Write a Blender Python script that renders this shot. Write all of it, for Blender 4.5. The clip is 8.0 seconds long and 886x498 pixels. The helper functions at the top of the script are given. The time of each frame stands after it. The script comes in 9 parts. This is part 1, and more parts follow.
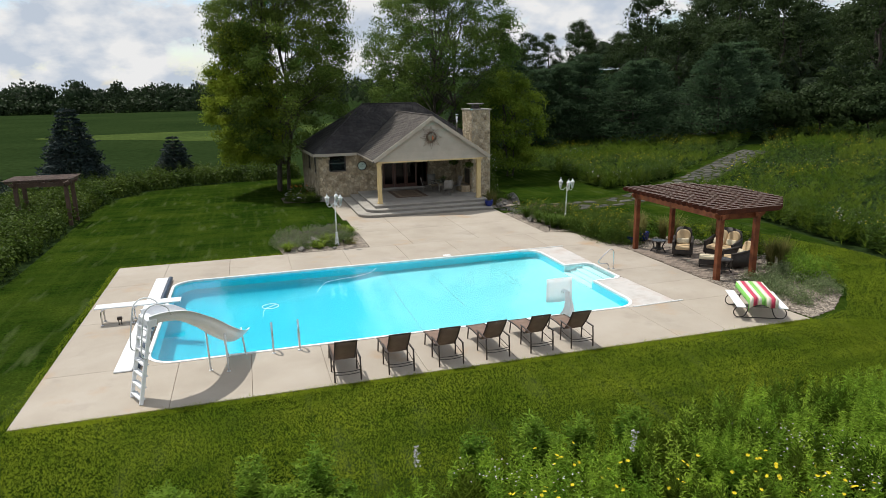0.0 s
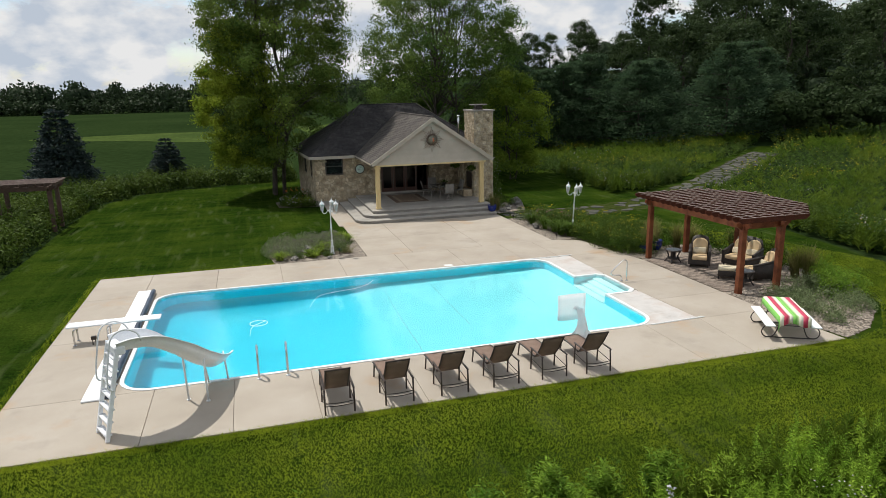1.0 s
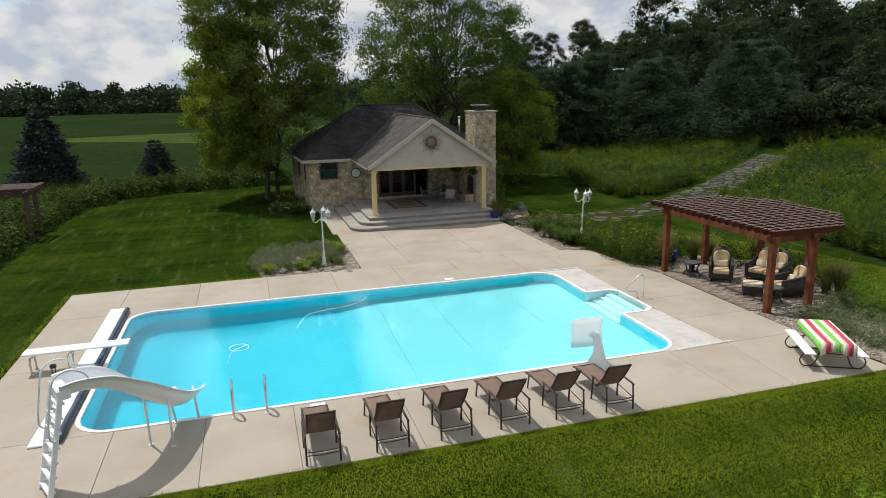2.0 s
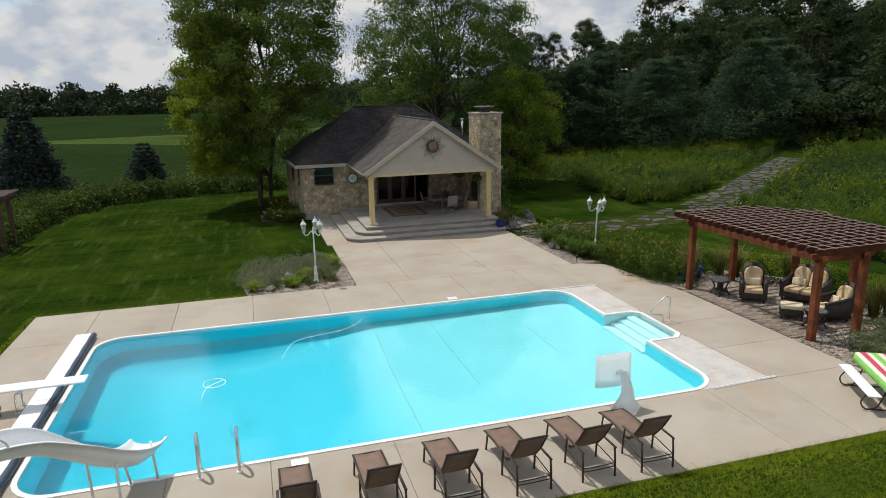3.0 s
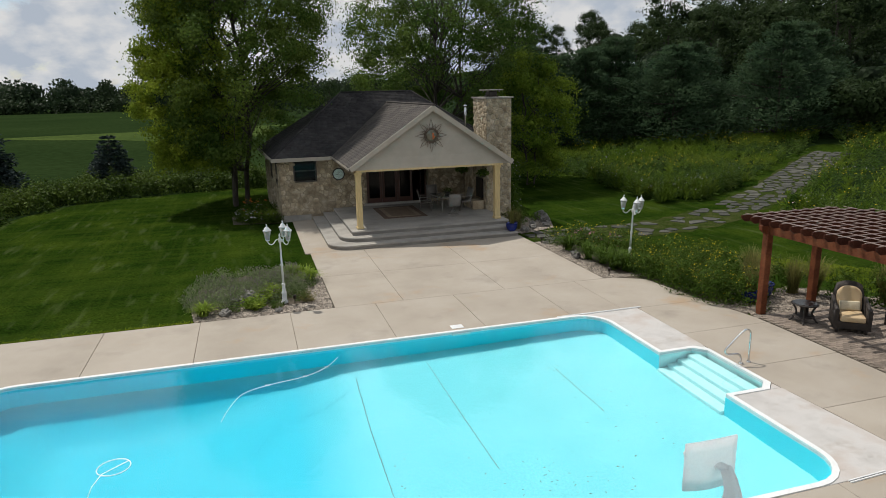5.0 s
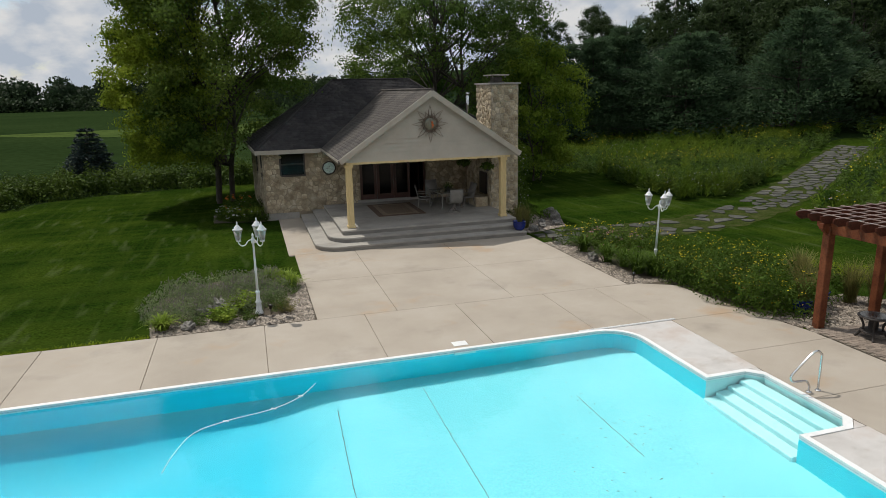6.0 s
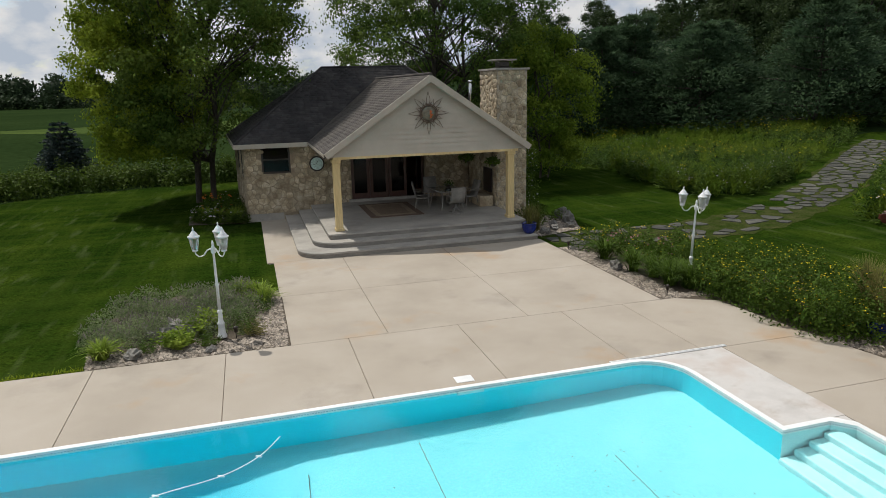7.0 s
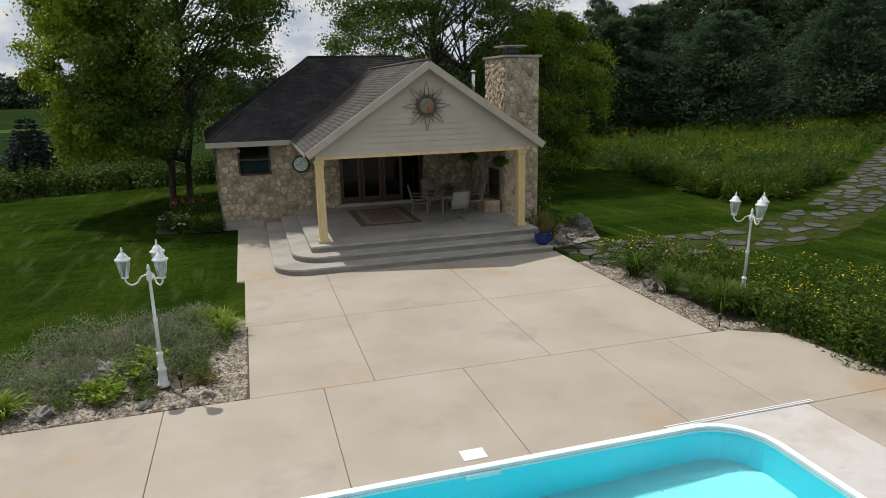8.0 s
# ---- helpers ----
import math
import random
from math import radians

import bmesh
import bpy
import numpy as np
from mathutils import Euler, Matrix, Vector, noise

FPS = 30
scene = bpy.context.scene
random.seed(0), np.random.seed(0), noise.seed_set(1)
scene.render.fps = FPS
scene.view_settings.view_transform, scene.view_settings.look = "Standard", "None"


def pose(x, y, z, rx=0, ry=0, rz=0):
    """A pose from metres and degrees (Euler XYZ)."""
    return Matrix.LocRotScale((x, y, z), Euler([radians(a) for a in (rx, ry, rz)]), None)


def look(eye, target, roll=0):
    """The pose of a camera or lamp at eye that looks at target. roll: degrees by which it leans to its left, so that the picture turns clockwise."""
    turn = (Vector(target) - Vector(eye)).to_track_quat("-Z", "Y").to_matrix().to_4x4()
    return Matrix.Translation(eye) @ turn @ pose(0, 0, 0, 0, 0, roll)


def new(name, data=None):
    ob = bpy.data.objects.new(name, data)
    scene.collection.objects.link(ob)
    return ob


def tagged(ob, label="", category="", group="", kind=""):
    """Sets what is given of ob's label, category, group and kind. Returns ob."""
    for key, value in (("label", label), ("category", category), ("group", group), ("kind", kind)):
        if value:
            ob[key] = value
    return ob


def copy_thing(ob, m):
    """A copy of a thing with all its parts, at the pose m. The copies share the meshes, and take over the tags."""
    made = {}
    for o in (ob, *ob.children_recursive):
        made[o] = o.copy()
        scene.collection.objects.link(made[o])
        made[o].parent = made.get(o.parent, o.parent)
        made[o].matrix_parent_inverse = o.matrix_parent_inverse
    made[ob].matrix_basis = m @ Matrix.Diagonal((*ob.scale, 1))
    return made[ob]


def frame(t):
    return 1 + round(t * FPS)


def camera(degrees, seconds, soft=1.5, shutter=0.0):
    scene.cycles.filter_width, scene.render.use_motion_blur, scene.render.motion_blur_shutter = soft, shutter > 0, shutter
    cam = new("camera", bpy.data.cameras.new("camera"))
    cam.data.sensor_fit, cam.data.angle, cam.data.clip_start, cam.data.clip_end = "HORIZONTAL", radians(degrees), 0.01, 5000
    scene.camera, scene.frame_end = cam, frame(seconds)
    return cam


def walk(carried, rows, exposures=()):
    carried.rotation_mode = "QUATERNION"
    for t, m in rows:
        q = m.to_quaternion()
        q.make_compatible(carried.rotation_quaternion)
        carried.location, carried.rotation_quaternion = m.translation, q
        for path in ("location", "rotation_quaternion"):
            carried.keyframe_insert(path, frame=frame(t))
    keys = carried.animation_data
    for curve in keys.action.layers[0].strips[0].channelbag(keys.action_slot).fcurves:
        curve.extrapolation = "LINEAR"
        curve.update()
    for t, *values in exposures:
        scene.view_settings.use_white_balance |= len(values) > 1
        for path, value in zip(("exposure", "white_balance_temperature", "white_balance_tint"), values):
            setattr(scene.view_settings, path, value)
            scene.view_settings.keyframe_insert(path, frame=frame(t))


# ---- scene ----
import itertools

cam = camera(67.83, 8.0, soft=0.6)
PATH = [
    (0.0, (4.57, 2.414, 7.064), (5.114, 4.28, 6.593), -1.1),
    (0.5, (4.777, 3.199, 7.039), (5.322, 5.065, 6.57), -1.1),
    (1.0, (4.998, 4.07, 7.031), (5.542, 5.937, 6.562), -1.1),
    (1.5, (5.281, 5.016, 7.026), (5.825, 6.882, 6.557), -1.1),
    (3.0, (6.198, 8.331, 6.993), (6.739, 10.2, 6.527), -1.15),
    (3.5, (6.49, 9.555, 7.0), (7.033, 11.421, 6.533), -1.15),
    (4.0, (6.849, 10.777, 6.894), (7.391, 12.645, 6.427), -1.2),
    (4.5, (7.213, 12.022, 6.55), (7.756, 13.889, 6.081), -1.2),
    (6.0, (8.334, 15.897, 5.612), (8.876, 17.763, 5.139), -1.2),
    (6.5, (8.744, 17.266, 5.356), (9.285, 19.132, 4.881), -1.25),
    (7.0, (9.145, 18.666, 5.193), (9.686, 20.531, 4.713), -1.27),
    (7.5, (9.559, 20.144, 5.037), (10.101, 22.008, 4.556), -1.3),
    (8.0, (9.972, 21.624, 4.872), (10.515, 23.488, 4.391), -1.3),
]
walk(cam, [(t, look(eye, aim, roll)) for t, eye, aim, roll in PATH], exposures=[(0.0, -0.06), (3.5, -0.34), (6.0, -0.36), (8.0, -0.25)])

# ---- sun and sky: high sun from behind the house, broken cloud ----
SUN_WAY = Vector((-0.25, 0.37, 0.895)).normalized()
SUN_UP = math.asin(SUN_WAY.z)
sun = new("sun", bpy.data.lights.new("sun", "SUN"))
sun.data.energy, sun.data.angle, sun.data.color = 4.0, radians(0.6), (1.0, 0.95, 0.87)
sun.matrix_world = look((0, 0, 60), Vector((0, 0, 60)) - SUN_WAY)


def build_world():
    w = bpy.data.worlds.new("sky")
    scene.world = w
    w.use_nodes = True
    nt = w.node_tree
    nt.nodes.clear()
    out = nt.nodes.new("ShaderNodeOutputWorld")
    bg = nt.nodes.new("ShaderNodeBackground")
    sky = nt.nodes.new("ShaderNodeTexSky")
    sky.sky_type, sky.sun_disc = "NISHITA", False
    sky.sun_elevation, sky.sun_rotation = SUN_UP, math.atan2(SUN_WAY.x, SUN_WAY.y)
    co = nt.nodes.new("ShaderNodeTexCoord")
    # clouds lie in a flat layer: look up along each direction to where it meets the layer
    xyz = nt.nodes.new("ShaderNodeSeparateXYZ")
    nt.links.new(co.outputs["Generated"], xyz.inputs[0])
    high = nt.nodes.new("ShaderNodeMath")
    high.operation = "ADD"
    high.inputs[1].default_value = 0.6
    nt.links.new(xyz.outputs["Z"], high.inputs[0])
    mp = nt.nodes.new("ShaderNodeVectorMath")
    mp.operation = "DIVIDE"
    nt.links.new(co.outputs["Generated"], mp.inputs[0])
    nt.links.new(high.outputs[0], mp.inputs[1])
    big = nt.nodes.new("ShaderNodeTexNoise")
    big.inputs["Scale"].default_value, big.inputs["Detail"].default_value = 5.5, 12.0
    big.inputs["Roughness"].default_value, big.inputs["Distortion"].default_value = 0.58, 0.15
    nt.links.new(mp.outputs[0], big.inputs["Vector"])
    cover = nt.nodes.new("ShaderNodeValToRGB")
    cover.color_ramp.elements[0].position, cover.color_ramp.elements[1].position = 0.33, 0.44
    nt.links.new(big.outputs[0], cover.inputs[0])
    fine = nt.nodes.new("ShaderNodeTexNoise")
    fine.inputs["Scale"].default_value, fine.inputs["Detail"].default_value = 8.0, 12.0
    nt.links.new(mp.outputs[0], fine.inputs["Vector"])
    shade = nt.nodes.new("ShaderNodeValToRGB")
    shade.color_ramp.elements[0].position, shade.color_ramp.elements[1].position = 0.42, 0.58
    shade.color_ramp.elements[0].color, shade.color_ramp.elements[1].color = (3.6, 4.05, 4.7, 1), (5.8, 5.8, 5.8, 1)
    nt.links.new(fine.outputs[0], shade.inputs[0])
    mix = nt.nodes.new("ShaderNodeMix")
    mix.data_type = "RGBA"
    nt.links.new(cover.outputs[0], mix.inputs["Factor"])
    nt.links.new(sky.outputs[0], mix.inputs[6])
    nt.links.new(shade.outputs[0], mix.inputs[7])
    bg.inputs["Strength"].default_value = 0.15
    nt.links.new(mix.outputs[2], bg.inputs[0])
    nt.links.new(bg.outputs[0], out.inputs[0])


build_world()

# ---- materials ----
MATS = {}


def surface(name, colours, rough=0.7, scale=4.0, fine=40.0, bump=0.15, depth=0.01, metal=0.0, vary=0.0, island=0.0, spec=0.5, stretch=(1, 1, 1), detail=6.0, sheer=0.0, fine_amount=0.35, coords="Object"):
    """A node material: two or three colours mixed by coarse noise, darkened and lightened by fine grain, with relief.
    vary: change of value from object to object; island: from loose piece to loose piece; sheer: light let through."""
    if name in MATS:
        return MATS[name]
    m = bpy.data.materials.new(name)
    m.use_nodes = True
    nt = m.node_tree
    p = nt.nodes["Principled BSDF"]
    co = nt.nodes.new("ShaderNodeTexCoord")
    mp = nt.nodes.new("ShaderNodeMapping")
    mp.inputs["Scale"].default_value = stretch
    nt.links.new(co.outputs[coords], mp.inputs[0])
    big = nt.nodes.new("ShaderNodeTexNoise")
    big.inputs["Scale"].default_value, big.inputs["Detail"].default_value = scale, detail
    big.inputs["Roughness"].default_value = 0.6
    nt.links.new(mp.outputs[0], big.inputs["Vector"])
    ramp = nt.nodes.new("ShaderNodeValToRGB")
    els = ramp.color_ramp.elements
    while len(els) < len(colours):
        els.new(0.5)
    for i, c in enumerate(colours):
        els[i].position = 0.34 + 0.32 * i / max(1, len(colours) - 1)
        els[i].color = (*c, 1)
    nt.links.new(big.outputs[0], ramp.inputs[0])
    small = nt.nodes.new("ShaderNodeTexNoise")
    small.inputs["Scale"].default_value, small.inputs["Detail"].default_value = fine, 4.0
    nt.links.new(mp.outputs[0], small.inputs["Vector"])
    value = nt.nodes.new("ShaderNodeMapRange")
    value.inputs["From Min"].default_value, value.inputs["From Max"].default_value = 0.25, 0.75
    value.inputs["To Min"].default_value, value.inputs["To Max"].default_value = 1 - fine_amount, 1 + fine_amount
    nt.links.new(small.outputs[0], value.inputs[0])
    last = value.outputs[0]
    for amount, node, socket in ((vary, "ShaderNodeObjectInfo", "Random"), (island, "ShaderNodeNewGeometry", "Random Per Island")):
        if amount:
            info = nt.nodes.new(node)
            mr = nt.nodes.new("ShaderNodeMapRange")
            mr.inputs["To Min"].default_value, mr.inputs["To Max"].default_value = 1 - amount, 1 + amount
            nt.links.new(info.outputs[socket], mr.inputs[0])
            mul = nt.nodes.new("ShaderNodeMath")
            mul.operation = "MULTIPLY"
            nt.links.new(last, mul.inputs[0])
            nt.links.new(mr.outputs[0], mul.inputs[1])
            last = mul.outputs[0]
    tint = nt.nodes.new("ShaderNodeMix")
    tint.data_type, tint.blend_type = "RGBA", "MULTIPLY"
    tint.inputs["Factor"].default_value = 1.0
    nt.links.new(ramp.outputs[0], tint.inputs[6])
    nt.links.new(last, tint.inputs[7])
    nt.links.new(tint.outputs[2], p.inputs["Base Color"])
    p.inputs["Roughness"].default_value, p.inputs["Metallic"].default_value = rough, metal
    p.inputs["Specular IOR Level"].default_value = spec
    if bump:
        b = nt.nodes.new("ShaderNodeBump")
        b.inputs["Strength"].default_value, b.inputs["Distance"].default_value = bump, depth
        nt.links.new(small.outputs[0], b.inputs["Height"])
        nt.links.new(b.outputs[0], p.inputs["Normal"])
    if sheer:
        tr = nt.nodes.new("ShaderNodeBsdfTranslucent")
        nt.links.new(tint.outputs[2], tr.inputs[0])
        mx = nt.nodes.new("ShaderNodeMixShader")
        mx.inputs[0].default_value = sheer
        nt.links.new(p.outputs[0], mx.inputs[1])
        nt.links.new(tr.outputs[0], mx.inputs[2])
        nt.links.new(mx.outputs[0], nt.nodes["Material Output"].inputs[0])
    MATS[name] = m
    return m


def water_material():
    m = bpy.data.materials.new("pool_water")
    m.use_nodes = True
    nt = m.node_tree
    p = nt.nodes["Principled BSDF"]
    p.inputs["Base Color"].default_value = (0.52, 0.975, 1.0, 1)
    p.inputs["Transmission Weight"].default_value, p.inputs["IOR"].default_value = 1.0, 1.33
    p.inputs["Roughness"].default_value = 0.015
    co = nt.nodes.new("ShaderNodeTexCoord")
    height = None
    for scale, amount in ((1.1, 0.6), (6.0, 0.4)):
        n = nt.nodes.new("ShaderNodeTexNoise")
        n.inputs["Scale"].default_value, n.inputs["Detail"].default_value = scale, 3.0
        nt.links.new(co.outputs["Object"], n.inputs["Vector"])
        mul = nt.nodes.new("ShaderNodeMath")
        mul.operation = "MULTIPLY_ADD"
        mul.inputs[1].default_value = amount
        nt.links.new(n.outputs[0], mul.inputs[0])
        if height:
            nt.links.new(height, mul.inputs[2])
        height = mul.outputs[0]
    b = nt.nodes.new("ShaderNodeBump")
    b.inputs["Strength"].default_value, b.inputs["Distance"].default_value = 0.13, 0.05
    nt.links.new(height, b.inputs["Height"])
    nt.links.new(b.outputs[0], p.inputs["Normal"])
    return m


def glass_material(name, tint, rough=0.03):
    m = bpy.data.materials.new(name)
    m.use_nodes = True
    p = m.node_tree.nodes["Principled BSDF"]
    p.inputs["Base Color"].default_value = (*tint, 1)
    p.inputs["Roughness"].default_value = rough
    p.inputs["Transmission Weight"].default_value = 0.9
    p.inputs["IOR"].default_value = 1.22
    return m


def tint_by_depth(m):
    """Paints the water's absorption into the liner's colour: bluer and darker with depth."""
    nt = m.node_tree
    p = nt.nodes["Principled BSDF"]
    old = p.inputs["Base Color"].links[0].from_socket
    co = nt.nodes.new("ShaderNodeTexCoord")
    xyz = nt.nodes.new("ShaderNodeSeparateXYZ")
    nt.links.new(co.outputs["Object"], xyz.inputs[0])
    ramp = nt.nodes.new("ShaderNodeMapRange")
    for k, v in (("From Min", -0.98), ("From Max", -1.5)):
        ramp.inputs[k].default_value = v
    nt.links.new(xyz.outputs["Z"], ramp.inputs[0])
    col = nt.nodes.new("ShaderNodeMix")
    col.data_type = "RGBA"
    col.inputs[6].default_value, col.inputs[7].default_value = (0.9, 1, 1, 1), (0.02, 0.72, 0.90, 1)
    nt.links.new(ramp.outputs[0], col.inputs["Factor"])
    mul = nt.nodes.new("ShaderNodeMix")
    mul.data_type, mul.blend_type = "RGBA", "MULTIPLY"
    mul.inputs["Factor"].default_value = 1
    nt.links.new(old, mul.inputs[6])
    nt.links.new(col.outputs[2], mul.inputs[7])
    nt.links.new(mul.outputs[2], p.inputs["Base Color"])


WATER = water_material()
GLASS = glass_material("window_glass", (0.03, 0.032, 0.032))
FROSTED = glass_material("lantern_glass", (0.85, 0.87, 0.86), 0.35)
LAWN = surface("lawn_grass", [(0.010, 0.024, 0.003), (0.016, 0.034, 0.004), (0.031, 0.052, 0.006)], 0.9, 0.35, 17.0, 1.0, 0.05, fine_amount=0.65, detail=9, spec=0.0)
STRIP = surface("sunlit_crop", [(0.040, 0.064, 0.018), (0.062, 0.090, 0.024)], 0.9, 0.06, 1.2, 0.6, 0.2, fine_amount=0.3, detail=8, spec=0.0)
VERGE = surface("trampled_verge", [(0.022, 0.038, 0.007), (0.036, 0.048, 0.013), (0.055, 0.060, 0.022)], 0.9, 1.6, 20, 0.8, 0.03, fine_amount=0.5, detail=8, spec=0.0)
FIELD = surface("field_crop", [(0.015, 0.028, 0.009), (0.022, 0.038, 0.012)], 0.9, 0.03, 1.2, 0.6, 0.2, fine_amount=0.3, detail=8, spec=0.0)
SOIL = surface("bed_soil", [(0.06, 0.045, 0.03), (0.10, 0.08, 0.055)], 0.9, 2.0, 30, 0.8, 0.02)
CONCRETE = surface("deck_concrete", [(0.322, 0.28, 0.228), (0.362, 0.317, 0.260), (0.392, 0.348, 0.293)], 0.75, 0.5, 55, 0.15, 0.004, vary=0.035, fine_amount=0.10, detail=8)
JOINT = surface("joint_filler", [(0.16, 0.135, 0.105), (0.22, 0.185, 0.145)], 0.9, 5, 60)
WASHED = surface("bleached_concrete", [(0.42, 0.40, 0.38), (0.52, 0.50, 0.48), (0.46, 0.40, 0.36)], 0.75, 0.8, 50, 0.15, 0.004, fine_amount=0.1)
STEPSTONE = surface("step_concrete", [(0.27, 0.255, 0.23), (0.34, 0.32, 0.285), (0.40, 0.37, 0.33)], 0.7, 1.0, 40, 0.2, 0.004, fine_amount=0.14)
# riser faces get a darker concrete colour than the treads
RISER = surface("dark_riser_concrete", [(0.19, 0.175, 0.155), (0.26, 0.24, 0.21)], 0.8, 1.5, 40, 0.3, 0.004, fine_amount=0.2)
COPING = surface("white_coping", [(0.70, 0.71, 0.71), (0.80, 0.80, 0.79)], 0.45, 2.0, 30, 0.05, 0.002, fine_amount=0.06)
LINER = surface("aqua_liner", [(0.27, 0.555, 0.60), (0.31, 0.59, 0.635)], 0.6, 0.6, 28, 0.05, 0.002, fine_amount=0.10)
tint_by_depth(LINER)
WALL_LINER = surface("blue_wall_liner", [(0.004, 0.60, 0.73), (0.010, 0.65, 0.77)], 0.5, 0.8, 24, 0.05, 0.002, fine_amount=0.08)
GREY_METAL = surface("taupe_metal", [(0.20, 0.185, 0.165), (0.27, 0.25, 0.225)], 0.45, 5, 40, 0.05, 0.002)
PLASTIC = surface("white_plastic", [(0.78, 0.80, 0.83), (0.84, 0.855, 0.875)], 0.4, 1.5, 30, 0.05, 0.002, fine_amount=0.05)
THIN_PLASTIC = surface("thin_white_plastic", [(0.90, 0.91, 0.92), (0.95, 0.95, 0.95)], 0.4, 1.5, 30, 0.05, 0.002, fine_amount=0.03, sheer=0.85)
OLD_CEDAR = surface("weathered_brown_timber", [(0.055, 0.030, 0.020), (0.09, 0.055, 0.038)], 0.8, 2.5, 26, 0.3, 0.004, vary=0.15)
CEILING = surface("dimming_brown_ceiling", [(0.10, 0.07, 0.05), (0.14, 0.10, 0.07)], 0.7, 3, 30, 0.1, 0.003)
STEEL = surface("polished_steel", [(0.60, 0.61, 0.62), (0.68, 0.69, 0.70)], 0.22, 3, 40, 0.02, 0.001, metal=1.0, fine_amount=0.05)
WHITE_METAL = surface("white_painted_metal", [(0.62, 0.64, 0.65), (0.74, 0.75, 0.75)], 0.45, 6, 50, 0.1, 0.002, fine_amount=0.08)
BROWN_METAL = surface("dark_brown_metal", [(0.030, 0.020, 0.016), (0.05, 0.034, 0.026)], 0.4, 5, 60, 0.05, 0.002)
SLING = surface("brown_sling_fabric", [(0.19, 0.125, 0.095), (0.24, 0.165, 0.125)], 0.85, 3, 120, 0.3, 0.002, vary=0.06, fine_amount=0.2, sheer=0.12)
CEDAR = surface("stained_cedar", [(0.105, 0.031, 0.014), (0.16, 0.050, 0.022), (0.22, 0.076, 0.033)], 0.55, 2.5, 26, 0.25, 0.004, vary=0.12, stretch=(1, 1, 1), fine_amount=0.25, spec=0.2)
CEDAR_DARK = surface("dark_cedar", [(0.050, 0.017, 0.011), (0.085, 0.028, 0.016)], 0.65, 2.5, 26, 0.25, 0.004, vary=0.15, spec=0.1)
CEDAR_TOP = surface("weathered_lattice", [(0.22, 0.155, 0.130), (0.33, 0.25, 0.215)], 0.7, 3, 40, 0.2, 0.003, vary=0.1)
PINE_POST = surface("yellow_painted_wood", [(0.56, 0.42, 0.20), (0.66, 0.51, 0.26)], 0.6, 3, 24, 0.2, 0.003, stretch=(1, 1, 0.15), fine_amount=0.12)
SIDING = surface("tan_siding", [(0.40, 0.36, 0.30), (0.46, 0.415, 0.35)], 0.6, 1.5, 50, 0.1, 0.002, vary=0.03, fine_amount=0.06)
TRIM = surface("tan_trim", [(0.37, 0.33, 0.27), (0.43, 0.385, 0.32)], 0.6, 2, 40, 0.1, 0.002, fine_amount=0.08)
MORTAR = surface("stone_mortar", [(0.25, 0.195, 0.130), (0.34, 0.275, 0.195)], 0.9, 4, 60, 0.5, 0.01)
PALE_MORTAR = surface("pale_mortar", [(0.34, 0.30, 0.235), (0.44, 0.385, 0.30)], 0.9, 4, 60, 0.5, 0.01)
STONE = surface("field_stone", [(0.27, 0.205, 0.130), (0.41, 0.335, 0.225), (0.54, 0.465, 0.345)], 0.85, 2.6, 22, 0.8, 0.02, vary=0.24, island=0.12, fine_amount=0.3)
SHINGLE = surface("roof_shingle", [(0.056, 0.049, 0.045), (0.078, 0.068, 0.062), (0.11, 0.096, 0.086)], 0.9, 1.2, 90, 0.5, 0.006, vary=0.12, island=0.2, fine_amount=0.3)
# main roof: a darker, cooler colour than the porch roof's shingles
DARK_SHINGLE = surface("dark_roof_shingle", [(0.030, 0.029, 0.030), (0.042, 0.040, 0.041), (0.060, 0.056, 0.055)], 0.9, 1.2, 90, 0.5, 0.006, vary=0.12, island=0.2, fine_amount=0.3, spec=0.2)
NAVY = surface("navy_bead", [(0.30, 0.42, 0.47), (0.38, 0.50, 0.55)], 0.5, 5, 40)
POOL_STEP = surface("pale_aqua_step", [(0.50, 0.66, 0.67), (0.57, 0.72, 0.73)], 0.5, 1.0, 20, 0.03, 0.002, fine_amount=0.05)
DARK_FRAME = surface("dark_bronze_frame", [(0.025, 0.018, 0.014), (0.04, 0.03, 0.024)], 0.4, 5, 50)
DARK_WOOD = surface("dark_red_door_wood", [(0.06, 0.022, 0.014), (0.09, 0.035, 0.022)], 0.4, 3, 30, 0.15, 0.002)
BARK = surface("tree_bark", [(0.035, 0.028, 0.022), (0.075, 0.062, 0.05)], 0.9, 6, 40, 0.9, 0.02, stretch=(1, 1, 0.3))
FLAG = surface("bluestone_flag", [(0.045, 0.048, 0.040), (0.066, 0.066, 0.057), (0.098, 0.094, 0.078)], 0.85, 2.0, 40, 0.4, 0.006, vary=0.25, spec=0.2)
PAVER = surface("clay_paver", [(0.17, 0.135, 0.108), (0.26, 0.210, 0.168)], 0.85, 4, 60, 0.4, 0.004, vary=0.3, island=0.3)
PEBBLE = surface("river_pebble", [(0.17, 0.14, 0.11), (0.29, 0.25, 0.205)], 0.8, 3, 60, 0.2, 0.004, island=0.6)
BOULDER = surface("grey_boulder", [(0.12, 0.115, 0.105), (0.24, 0.225, 0.20)], 0.85, 3, 25, 0.8, 0.02, vary=0.15)
WICKER = surface("black_brown_wicker", [(0.018, 0.014, 0.012), (0.04, 0.03, 0.024)], 0.6, 8, 90, 0.9, 0.01)
CUSHION = surface("tan_cushion", [(0.50, 0.36, 0.20), (0.58, 0.44, 0.27)], 0.9, 3, 70, 0.2, 0.003, vary=0.06, fine_amount=0.12)
